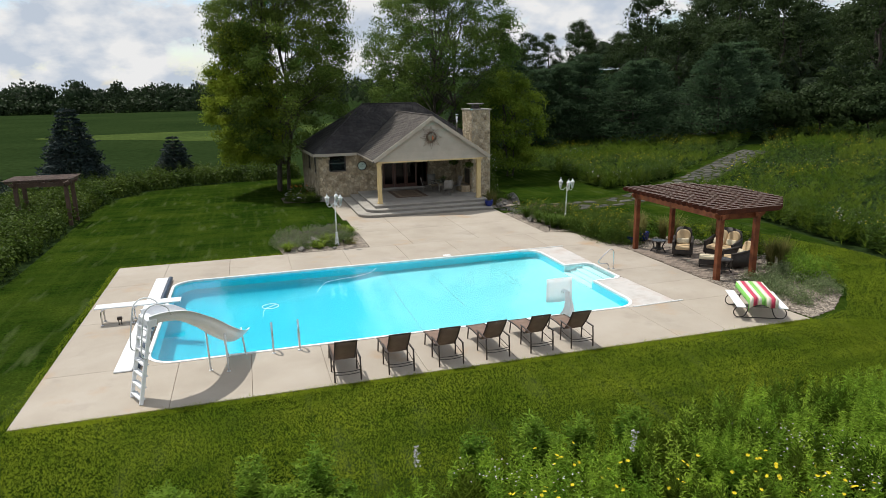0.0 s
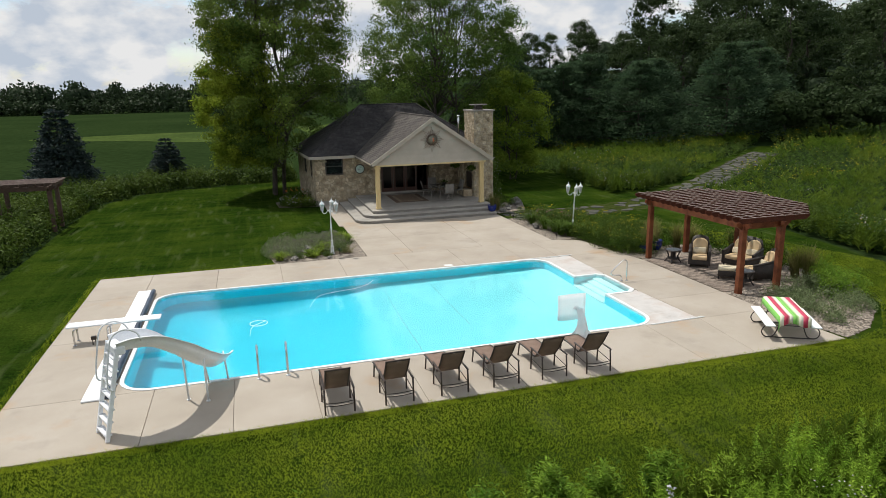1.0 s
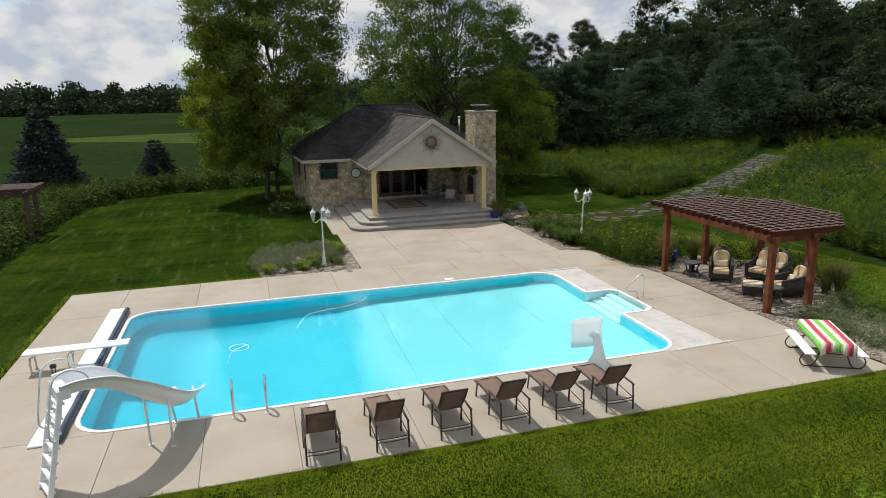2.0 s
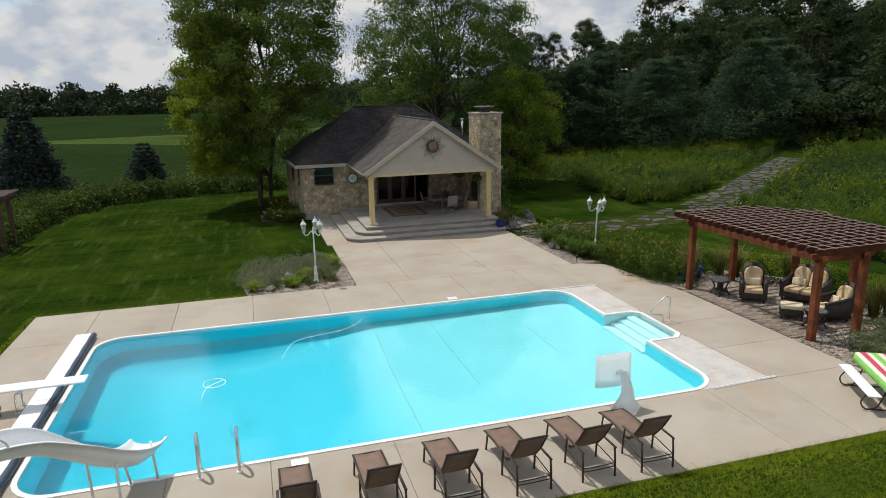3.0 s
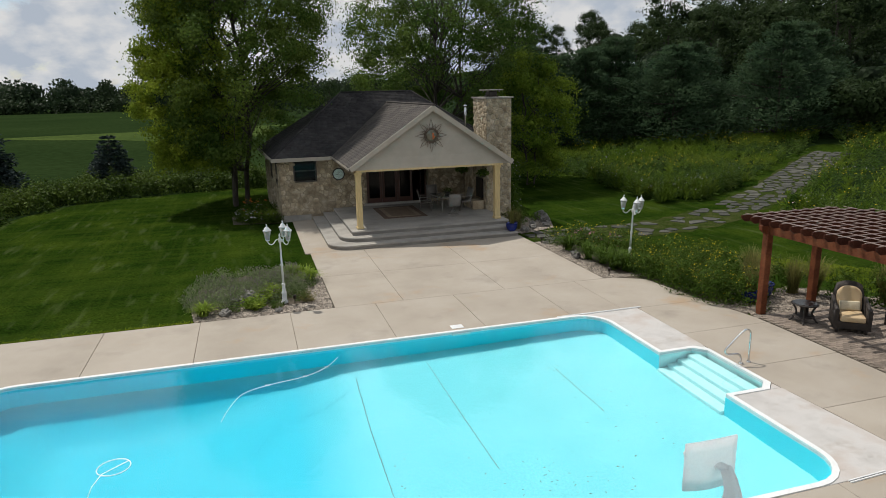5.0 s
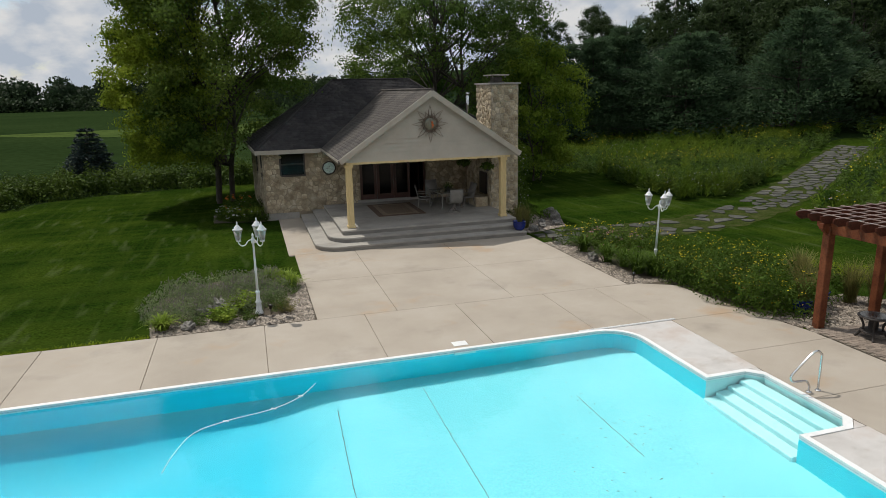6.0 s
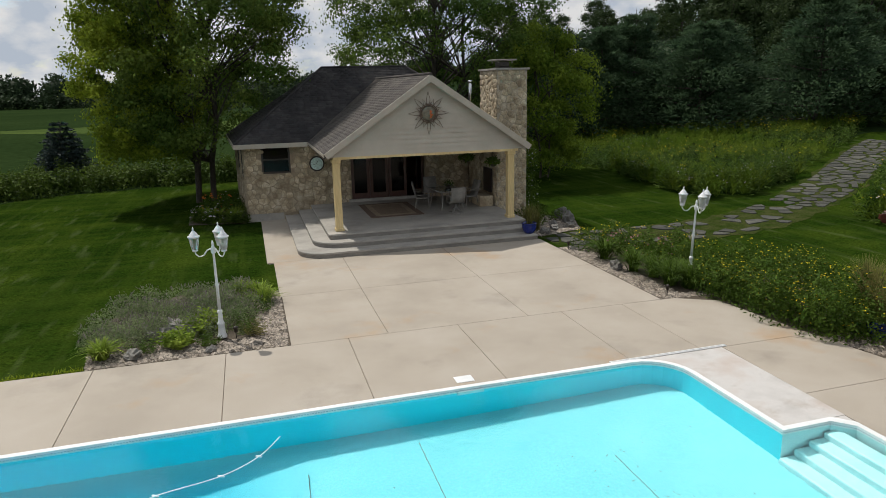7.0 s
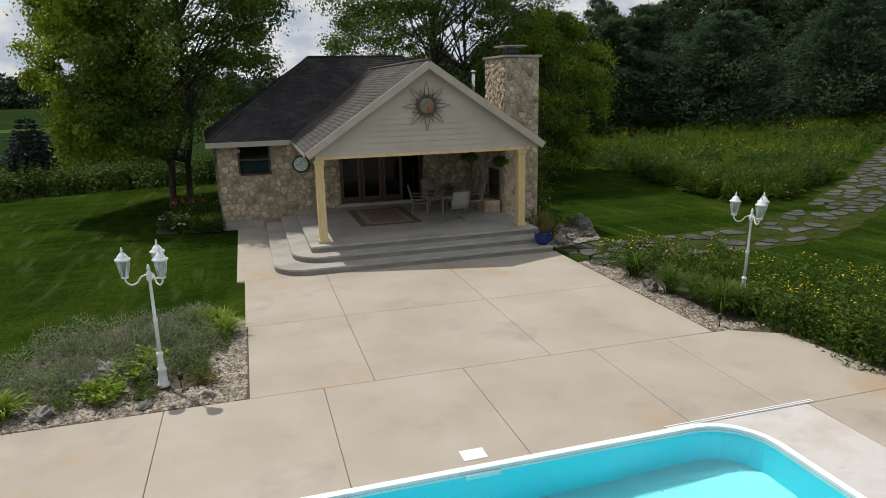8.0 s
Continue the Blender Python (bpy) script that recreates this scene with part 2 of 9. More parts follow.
CREAM = surface("cream_cushion", [(0.60, 0.52, 0.36), (0.68, 0.61, 0.45)], 0.9, 3, 70, 0.2, 0.003)
BLUE_GLAZE = surface("cobalt_glaze", [(0.010, 0.018, 0.13), (0.018, 0.035, 0.22)], 0.15, 3, 30, 0.05, 0.003)


def foliage(name, lo, hi, sheer=0.35, scale=0.5, island=0.35, rough=0.55):
    return surface(name, [lo, tuple((a + b) / 2 for a, b in zip(lo, hi)), hi], rough, scale, 6.0, 0, sheer=sheer, island=island, fine_amount=0.15, spec=0.08)


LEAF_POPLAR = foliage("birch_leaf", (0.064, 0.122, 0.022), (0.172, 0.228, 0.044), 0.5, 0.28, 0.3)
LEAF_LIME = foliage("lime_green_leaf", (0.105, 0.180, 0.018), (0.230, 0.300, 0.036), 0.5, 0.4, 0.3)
# brighter, yellower copy of the birch leaf with sunlight put into its colour
LEAF_SUNLIT = foliage("sunlit_birch_leaf", (0.150, 0.225, 0.020), (0.330, 0.390, 0.042), 0.5, 0.5, 0.3)
LEAF_ASH = foliage("ash_leaf", (0.058, 0.120, 0.024), (0.145, 0.205, 0.042), 0.5, 0.3)
LEAF_WOOD = foliage("woodland_leaf", (0.024, 0.046, 0.018), (0.062, 0.090, 0.032), 0.42, 0.07, 0.08)
LEAF_PINE = foliage("pine_needle", (0.034, 0.068, 0.035), (0.074, 0.119, 0.058), 0.48, 0.3, 0.06)
LEAF_FAR = foliage("treeline_leaf", (0.018, 0.034, 0.016), (0.040, 0.062, 0.028), 0.25, 0.03, 0.15)
LEAF_SPRUCE = foliage("blue_spruce_needle", (0.020, 0.034, 0.034), (0.050, 0.070, 0.066), 0.10, 0.8)
LEAF_HEDGE = foliage("hedge_leaf", (0.031, 0.062, 0.009), (0.086, 0.128, 0.020), 0.3, 0.4)
LEAF_MEADOW = foliage("meadow_leaf", (0.045, 0.095, 0.014), (0.105, 0.155, 0.032), 0.38, 0.6)
LEAF_BED = foliage("border_leaf", (0.036, 0.076, 0.009), (0.100, 0.155, 0.022), 0.22, 1.2)
LEAF_LILY = foliage("lily_blade", (0.12, 0.20, 0.022), (0.26, 0.33, 0.05), 0.35, 1.2)
LEAF_LAVENDER = foliage("lavender_leaf", (0.130, 0.185, 0.072), (0.26, 0.30, 0.165), 0.35, 2.0)
LEAF_REED = foliage("ornamental_grass", (0.11, 0.13, 0.03), (0.24, 0.20, 0.08), 0.35, 1.0)
BLADE = foliage("grass_blade", (0.170, 0.245, 0.014), (0.340, 0.400, 0.029), 0.48, 0.45, 0.14)
LEAF_GRASSY = foliage("tall_meadow_grass", (0.080, 0.158, 0.015), (0.205, 0.270, 0.036), 0.45, 0.25)
LEAF_NEAR = foliage("tall_wildflower_leaf", (0.140, 0.270, 0.027), (0.330, 0.480, 0.056), 0.58, 1.6, 0.5)
LEAF_STALK = foliage("tall_stalk_leaf", (0.10, 0.20, 0.022), (0.24, 0.36, 0.045), 0.5, 1.6, 0.4)
LEAF_FERNY = foliage("yellow_green_leaf", (0.24, 0.38, 0.03), (0.36, 0.50, 0.07), 0.6, 0.9)
PETAL_MAUVE = foliage("mauve_spike", (0.20, 0.175, 0.165), (0.29, 0.255, 0.235), 0.3)
PETAL_YELLOW = foliage("yellow_petal", (0.66, 0.50, 0.02), (0.82, 0.66, 0.04), 0.3)
PETAL_PALE = foliage("pale_petal", (0.50, 0.46, 0.52), (0.66, 0.64, 0.66), 0.3)
PETAL_ORANGE = foliage("orange_petal", (0.55, 0.10, 0.02), (0.65, 0.17, 0.04), 0.3)
PETAL_PINK = foliage("dusty_pink_petal", (0.30, 0.12, 0.16), (0.42, 0.22, 0.24), 0.3)


def dry_streaks(m, bands):
    """Pale dry streaks and mowing bands in the lawn."""
    nt = m.node_tree
    p = nt.nodes["Principled BSDF"]
    last = p.inputs["Base Color"].links[0].from_socket
    co = nt.nodes.new("ShaderNodeTexCoord")
    for turn, size, scale, lo, hi, amount, tone in bands:
        mp = nt.nodes.new("ShaderNodeMapping")
        mp.inputs["Rotation"].default_value[2] = radians(turn)
        mp.inputs["Scale"].default_value = size
        nt.links.new(co.outputs["Object"], mp.inputs[0])
        n = nt.nodes.new("ShaderNodeTexNoise")
        n.inputs["Scale"].default_value, n.inputs["Detail"].default_value = scale, 7.0
        nt.links.new(mp.outputs[0], n.inputs["Vector"])
        mr = nt.nodes.new("ShaderNodeMapRange")
        for k, v in (("From Min", lo), ("From Max", hi), ("To Max", amount)):
            mr.inputs[k].default_value = v
        nt.links.new(n.outputs[0], mr.inputs[0])
        mix = nt.nodes.new("ShaderNodeMix")
        mix.data_type = "RGBA"
        mix.inputs[7].default_value = tone
        nt.links.new(mr.outputs[0], mix.inputs["Factor"])
        nt.links.new(last, mix.inputs[6])
        last = mix.outputs[2]
    nt.links.new(last, p.inputs["Base Color"])


dry_streaks(LAWN, ((38, (0.9, 0.16, 1), 2.4, 0.57, 0.74, 0.38, (0.10, 0.125, 0.05, 1)), (-62, (2.6, 0.12, 1), 1.0, 0.50, 0.66, 0.22, (0.05, 0.075, 0.012, 1)), (-8, (0.05, 1.4, 1), 0.9, 0.45, 0.62, 0.35, (0.036, 0.058, 0.008, 1))))
dry_streaks(BLADE, ((-6, (0.03, 0.9, 1), 1.0, 0.46, 0.56, 0.62, (0.08, 0.135, 0.008, 1)), (14, (0.10, 0.5, 1), 1.2, 0.55, 0.68, 0.55, (0.33, 0.38, 0.034, 1))))


def stained(m, marks):
    """Blotches with a shape of their own: rust, damp and wear."""
    nt = m.node_tree
    p = nt.nodes["Principled BSDF"]
    last = p.inputs["Base Color"].links[0].from_socket
    co = nt.nodes.new("ShaderNodeTexCoord")
    for k, (scale, lo, hi, amount, tone) in enumerate(marks):
        mp = nt.nodes.new("ShaderNodeMapping")
        mp.inputs["Location"].default_value = (3.7 * k, 1.9 * k, 0)
        nt.links.new(co.outputs["Object"], mp.inputs[0])
        n = nt.nodes.new("ShaderNodeTexNoise")
        n.inputs["Scale"].default_value, n.inputs["Detail"].default_value = scale, 9.0
        n.inputs["Roughness"].default_value = 0.65
        nt.links.new(mp.outputs[0], n.inputs["Vector"])
        mr = nt.nodes.new("ShaderNodeMapRange")
        for key, v in (("From Min", lo), ("From Max", hi), ("To Max", amount)):
            mr.inputs[key].default_value = v
        nt.links.new(n.outputs[0], mr.inputs[0])
        mix = nt.nodes.new("ShaderNodeMix")
        mix.data_type = "RGBA"
        mix.inputs[7].default_value = (*tone, 1)
        nt.links.new(mr.outputs[0], mix.inputs["Factor"])
        nt.links.new(last, mix.inputs[6])
        last = mix.outputs[2]
    nt.links.new(last, p.inputs["Base Color"])


stained(CONCRETE, ((0.33, 0.57, 0.70, 0.7, (0.38, 0.25, 0.14)), (0.55, 0.56, 0.70, 0.42, (0.20, 0.175, 0.145)), (2.2, 0.62, 0.72, 0.28, (0.42, 0.37, 0.30)), (9.0, 0.70, 0.74, 0.4, (0.14, 0.11, 0.08))))
stained(STEPSTONE, ((1.1, 0.55, 0.68, 0.35, (0.20, 0.18, 0.15)), (6.0, 0.64, 0.72, 0.3, (0.16, 0.14, 0.12))))
stained(WASHED, ((1.3, 0.56, 0.68, 0.5, (0.34, 0.28, 0.23)), (3.5, 0.6, 0.7, 0.4, (0.28, 0.25, 0.22))))
# ---- building helpers ----
def thing(name, label, category, at=(0, 0, 0), turn=0.0, group="", kind=""):
    ob = new(name)
    ob.matrix_world = pose(*at, 0, 0, turn)
    return tagged(ob, label, category, group, kind)


def link_mesh(name, me, material, parent=None, label=""):
    ob = new(name, me)
    if material and not me.materials:
        me.materials.append(material)
    if parent:
        ob.parent = parent
    if label:
        ob["label"] = label
    return ob


def part(name, bm, material, parent=None, label="", smooth=False):
    """Links a bmesh as one mesh object under a thing or a part."""
    me = bpy.data.meshes.new(name)
    if smooth:
        for f in bm.faces:
            f.smooth = True
    bm.to_mesh(me)
    bm.free()
    return link_mesh(name, me, material, parent, label)


def raw(name, verts, faces, material, parent=None, label="", smooth=False):
    """Links plain arrays of corners and faces as one mesh object."""
    me = bpy.data.meshes.new(name)
    verts, faces = np.asarray(verts, np.float32), np.asarray(faces, np.int32)
    n, k = faces.shape
    me.vertices.add(len(verts))
    me.vertices.foreach_set("co", verts.ravel())
    me.loops.add(n * k)
    me.loops.foreach_set("vertex_index", faces.ravel())
    me.polygons.add(n)
    me.polygons.foreach_set("loop_start", np.arange(0, n * k, k, dtype=np.int32))
    if smooth:
        me.polygons.foreach_set("use_smooth", np.ones(n, bool))
    me.update(calc_edges=True)
    return link_mesh(name, me, material, parent, label)


def box(bm, lo, hi, bevel=0.0, m=None, segments=1):
    """A box between two corners, its edges rounded, moved by m."""
    lo, hi = Vector(lo), Vector(hi)
    r = bmesh.ops.create_cube(bm, size=1.0)
    vs = r["verts"]
    for v in vs:
        v.co = Vector([(lo[i] + hi[i]) / 2 + v.co[i] * (hi[i] - lo[i]) for i in range(3)])
    if bevel:
        es = list({e for v in vs for e in v.link_edges})
        b = bmesh.ops.bevel(bm, geom=es, offset=bevel, segments=segments, profile=0.5, affect="EDGES")
        vs = list({v for f in b["faces"] for v in f.verts} | {v for v in vs if v.is_valid})
    if m:
        for v in vs:
            v.co = m @ v.co
    return vs


def tube(bm, points, radius, sides=8, closed=False, cap=True):
    """A round bar along points; radius is one number or one for each point."""
    pts = [Vector(p) for p in points]
    n = len(pts)
    rads = radius if isinstance(radius, (list, tuple)) else [radius] * n
    up = None
    rings = []
    for i, p in enumerate(pts):
        a = pts[(i - 1) % n] if closed or i > 0 else p
        b = pts[(i + 1) % n] if closed or i < n - 1 else p
        d = (b - a).normalized()
        if up is None:
            up = d.orthogonal().normalized()
        up = (up - d * up.dot(d)).normalized()
        side = d.cross(up)
        rings.append([bm.verts.new(p + rads[i] * (math.cos(2 * math.pi * k / sides) * up + math.sin(2 * math.pi * k / sides) * side)) for k in range(sides)])
    for i in range(n if closed else n - 1):
        r, s = rings[i], rings[(i + 1) % n]
        for k in range(sides):
            f = bm.faces.new((r[k], r[(k + 1) % sides], s[(k + 1) % sides], s[k]))
            f.smooth = True
    if cap and not closed:
        bm.faces.new(rings[0][::-1])
        bm.faces.new(rings[-1])


def lathe(bm, profile, sides=20, centre=(0, 0, 0), tilt=None):
    """A turned body from (radius, height) pairs."""
    c = Vector(centre)
    m = tilt or Matrix.Identity(4)
    rings = [[bm.verts.new(c + m @ Vector((r * math.cos(2 * math.pi * k / sides), r * math.sin(2 * math.pi * k / sides), z))) for k in range(sides)] for r, z in profile]
    for a, b in zip(rings, rings[1:]):
        for k in range(sides):
            f = bm.faces.new((a[k], a[(k + 1) % sides], b[(k + 1) % sides], b[k]))
            f.smooth = True
    bm.faces.new(rings[0][::-1])
    bm.faces.new(rings[-1])


def prism(bm, outline, z0, z1, bevel=0.0):
    """A plate with the given outline (x, y), counter-clockwise, from z0 to z1, its upper edge eased."""
    if sum(a[0] * b[1] - b[0] * a[1] for a, b in zip(outline, outline[1:] + outline[:1])) < 0:
        outline = outline[::-1]
    low = [bm.verts.new((x, y, z0)) for x, y in outline]
    high = [bm.verts.new((x, y, z1)) for x, y in outline]
    n = len(outline)
    top = bm.faces.new(high)
    bm.faces.new(low[::-1])
    for i in range(n):
        bm.faces.new((low[i], low[(i + 1) % n], high[(i + 1) % n], high[i]))
    if bevel:
        bmesh.ops.bevel(bm, geom=list(top.edges), offset=bevel, segments=1, affect="EDGES")


def smooth_outline(points, steps=6):
    """A closed Catmull-Rom line through points."""
    p = [Vector((*q, 0)) for q in points]
    n, out = len(p), []
    for i in range(n):
        a, b, c, d = p[i - 1], p[i], p[(i + 1) % n], p[(i + 2) % n]
        for s in range(steps):
            t = s / steps
            v = 0.5 * (2 * b + (c - a) * t + (2 * a - 5 * b + 4 * c - d) * t * t + (3 * b - a - 3 * c + d) * t ** 3)
            out.append((v.x, v.y))
    return out


def curve_points(points, steps=6):
    p = [Vector(q) for q in points]
    out = []
    for i in range(len(p) - 1):
        a, b, c, d = p[max(i - 1, 0)], p[i], p[i + 1], p[min(i + 2, len(p) - 1)]
        for s in range(steps):
            t = s / steps
            out.append(0.5 * (2 * b + (c - a) * t + (2 * a - 5 * b + 4 * c - d) * t * t + (3 * b - a - 3 * c + d) * t ** 3))
    return out + [p[-1]]


def inside(px, py, poly):
    """Which of the points lie within an outline."""
    px, py = np.asarray(px), np.asarray(py)
    odd = np.zeros(px.shape, bool)
    n = len(poly)
    for i in range(n):
        (x0, y0), (x1, y1) = poly[i], poly[(i + 1) % n]
        cross = (y0 > py) != (y1 > py)
        with np.errstate(divide="ignore", invalid="ignore"):
            odd ^= cross & (px < (x1 - x0) * (py - y0) / (y1 - y0 + 1e-12) + x0)
    return odd


def scatter(poly, density, rng):
    """Random points within an outline, so many to the square metre."""
    xs, ys = [p[0] for p in poly], [p[1] for p in poly]
    n = int((max(xs) - min(xs)) * (max(ys) - min(ys)) * density)
    x, y = rng.uniform(min(xs), max(xs), n), rng.uniform(min(ys), max(ys), n)
    k = inside(x, y, poly)
    return np.c_[x[k], y[k]]


def unit(v):
    return v / np.maximum(np.linalg.norm(v, axis=-1, keepdims=True), 1e-9)


def leaf_arrays(centres, along, length, width, rng, droop=0.25, level=1.0, facing=(0, 0, 1)):
    """Pointed, slightly folded leaves, turned towards facing: four corners and two triangles each."""
    n = len(centres)
    along = unit(along)
    side = unit(np.cross(along, rng.normal(size=(n, 3)) * 0.75 + level * np.asarray(facing, float)))
    lift = np.cross(side, along)
    length, width = np.broadcast_to(length, n)[:, None], np.broadcast_to(width, n)[:, None]
    a = centres
    tip = centres + along * length - lift * length * droop
    mid = centres + along * length * 0.45
    verts = np.stack([a, mid + side * width / 2, tip, mid - side * width / 2], 1).reshape(-1, 3)
    i = 4 * np.arange(n)[:, None]
    faces = np.concatenate([i + [[0, 1, 2]], i + [[0, 2, 3]]], 1).reshape(-1, 3)
    return verts, faces


def lump():
    """Corners and outward faces of a twenty-faced ball."""
    g = (1 + 5 ** 0.5) / 2
    pairs = [(a, b * g) for a in (-1, 1) for b in (-1, 1)]
    v = unit(np.array([(0, a, b) for a, b in pairs] + [(a, b, 0) for a, b in pairs] + [(b, 0, a) for a, b in pairs], float))
    faces = [t for t in itertools.combinations(range(12), 3) if all(np.dot(v[i], v[j]) > 0.4 for i, j in itertools.combinations(t, 2))]
    return v, np.array([t if np.dot(np.cross(v[t[1]] - v[t[0]], v[t[2]] - v[t[0]]), v[t[0]]) > 0 else t[::-1] for t in faces])


LUMP = lump()


def core_arrays(centre, radii, rng):
    """The dense twiggy inside of one clump of foliage, as an uneven lump."""
    return centre + LUMP[0] * radii * rng.uniform(0.78, 1.15, (12, 1)), LUMP[1]


def joined(chunks):
    verts, faces, k = [], [], 0
    for v, f in chunks:
        verts.append(v)
        faces.append(f + k)
        k += len(v)
    return np.concatenate(verts), np.concatenate(faces)


def rise(x, y):
    """The height of the land: level round the pool, climbing gently to the wooded hill."""
    x, y = np.asarray(x, float), np.asarray(y, float)
    d = np.maximum(0, (x - 27) * 0.8 + (y - 40) * 0.45)
    near = 3.4 * (1 - np.exp(-(d / 30) ** 2))
    far = np.clip((x * 0.75 + y * 0.66 - 92) / 90, 0, 1) ** 1.3 * 8.0 * np.clip((x - 38) / 35, 0, 1)
    level = np.clip((x - 22) / 10, 0, 1)
    dip = -0.6 * np.clip((y - 62) / 20, 0, 1) * np.clip((12 - x) / 10, 0, 1)
    return (near + far) * level + dip


# ---- ground, lawn, deck and pool ----
LAWN_EDGE = smooth_outline([(-5.6, 2), (-5.2, 14), (-4.9, 30.4), (-4.9, 37), (-5.0, 45.4), (-4.6, 52), (-1.9, 56.9), (3, 58.6), (10, 61), (20, 62), (27, 60), (30.5, 53.5), (29.6, 46.5), (33, 45.2), (42, 50.2), (49, 53.5), (50, 50.5), (40, 44.0), (33, 39), (31.0, 33), (29.7, 26.4), (29.4, 21.5), (33, 15), (44, 9), (44, 2), (20, 1)], 5)


def build_ground():
    a = np.unique(np.r_[-1600, -900, -500, -300, -200, -140, -100:-40:10, -40:0:2.0, 0.2, 0.2:18.9:1.7, 18.9, 20:70:2.0, 70:200:6.0, 220, 300, 500, 900, 1600])
    b = np.unique(np.r_[-1600, -600, -200, -80, -40:18:3.0, 19.2, 19.2:30.4:1.6, 30.4, 32:100:2.0, 100:260:8.0, 300, 380, 500, 900, 1800])
    X, Y = np.meshgrid(a, b, indexing="ij")
    Z = rise(X, Y) - 0.06
    verts = np.c_[X.ravel(), Y.ravel(), Z.ravel()]
    ni, nj = X.shape
    i, j = np.meshgrid(np.arange(ni - 1), np.arange(nj - 1), indexing="ij")
    cx, cy = (X[:-1, :-1] + X[1:, 1:]) / 2, (Y[:-1, :-1] + Y[1:, 1:]) / 2
    keep = ~((cx > 0.2) & (cx < 18.9) & (cy > 19.2) & (cy < 30.4))
    k = (i * nj + j)[keep]
    faces = np.c_[k, k + nj, k + nj + 1, k + 1]
    tagged(raw("ground", verts, faces, FIELD, smooth=True), "green crop field and rough grass reaching the horizon", "ground", kind="structure")


def drape(name, outline, material, lift, step, label, category="ground", hole=None):
    """A sheet with a clean outline laid on the land."""
    bm = bmesh.new()
    vs = [bm.verts.new((x, y, 0)) for x, y in outline]
    f = bm.faces.new(vs)
    if f.normal.z < 0:
        f.normal_flip()
    xs, ys = [p[0] for p in outline], [p[1] for p in outline]
    for axis, lo, hi in ((0, min(xs), max(xs)), (1, min(ys), max(ys))):
        for c in np.arange(lo + step, hi, step):
            co, no = [0, 0, 0], [0, 0, 0]
            co[axis], no[axis] = c, 1
            bmesh.ops.bisect_plane(bm, geom=bm.verts[:] + bm.edges[:] + bm.faces[:], plane_co=co, plane_no=no)
    if hole:
        for c, axis in ((hole[0], 0), (hole[1], 0), (hole[2], 1), (hole[3], 1)):
            co, no = [0, 0, 0], [0, 0, 0]
            co[axis], no[axis] = c, 1
            bmesh.ops.bisect_plane(bm, geom=bm.verts[:] + bm.edges[:] + bm.faces[:], plane_co=co, plane_no=no)
        gone = [f for f in bm.faces if hole[0] < f.calc_center_median().x < hole[1] and hole[2] < f.calc_center_median().y < hole[3]]
        bmesh.ops.delete(bm, geom=gone, context="FACES")
    for v in bm.verts:
        v.co.z = float(rise(v.co.x, v.co.y)) + lift
    bm.normal_update()
    for f in bm.faces:
        if f.normal.z < 0:
            f.normal_flip()
    return tagged(part(name, bm, material, smooth=True), label, category, kind="structure")


build_ground()
# the lawn lies round the deck and leaves the pool free
drape("lawn", LAWN_EDGE, LAWN, -0.03, 4.0, "mown green lawn with pale mowing marks", "lawn", (0.2, 18.9, 19.2, 30.4))

# sun through a cloud gap, painted as a brighter strip of field colour
drape("field_strip", smooth_outline([(-34, 146), (-26, 138), (-14, 131), (-2, 122), (24, 116), (32, 130), (26, 148), (-4, 154), (-20, 152)], 4), STRIP, -0.03, 9.0, "sunlit band across the field, painted as a paler yellow-green strip", "field")

POOL = (1.5, 16.55, 20.55, 28.85)  # inner edge of the coping
RIM = 0.105  # width of the coping
NOTCH = (16.55, 17.7, 23.6, 25.9)  # the entry steps


def rounded(x0, x1, y0, y1, r, n=6):
    out = []
    for cx, cy, a0 in ((x1 - r, y0 + r, -90), (x1 - r, y1 - r, 0), (x0 + r, y1 - r, 90), (x0 + r, y0 + r, 180)):
        for i in range(n + 1):
            a = radians(a0 + 90 * i / n)
            out.append((cx + r * math.cos(a), cy + r * math.sin(a)))
    return out


def pool_outline(grow=0.0, r=0.75):
    """The water's edge: a long rectangle with round corners and a bay for the steps, counter-clockwise."""
    x0, x1, y0, y1 = POOL
    n0, n1, m0, m1 = NOTCH
    x0, y0, y1, x1, n1, m0, m1 = x0 - grow, y0 - grow, y1 + grow, x1 + grow, n1 + grow, m0 - grow, m1 + grow
    body = rounded(x0, x1, y0, y1, r + grow)
    bay = [(x1, m0), (n1 - 0.25, m0), (n1, m0 + 0.25), (n1, m1 - 0.25), (n1 - 0.25, m1), (x1, m1)]
    return body[:7] + bay + body[7:]


def slab(bm, outline, z0, z1):
    prism(bm, outline, z0, z1, 0.008)


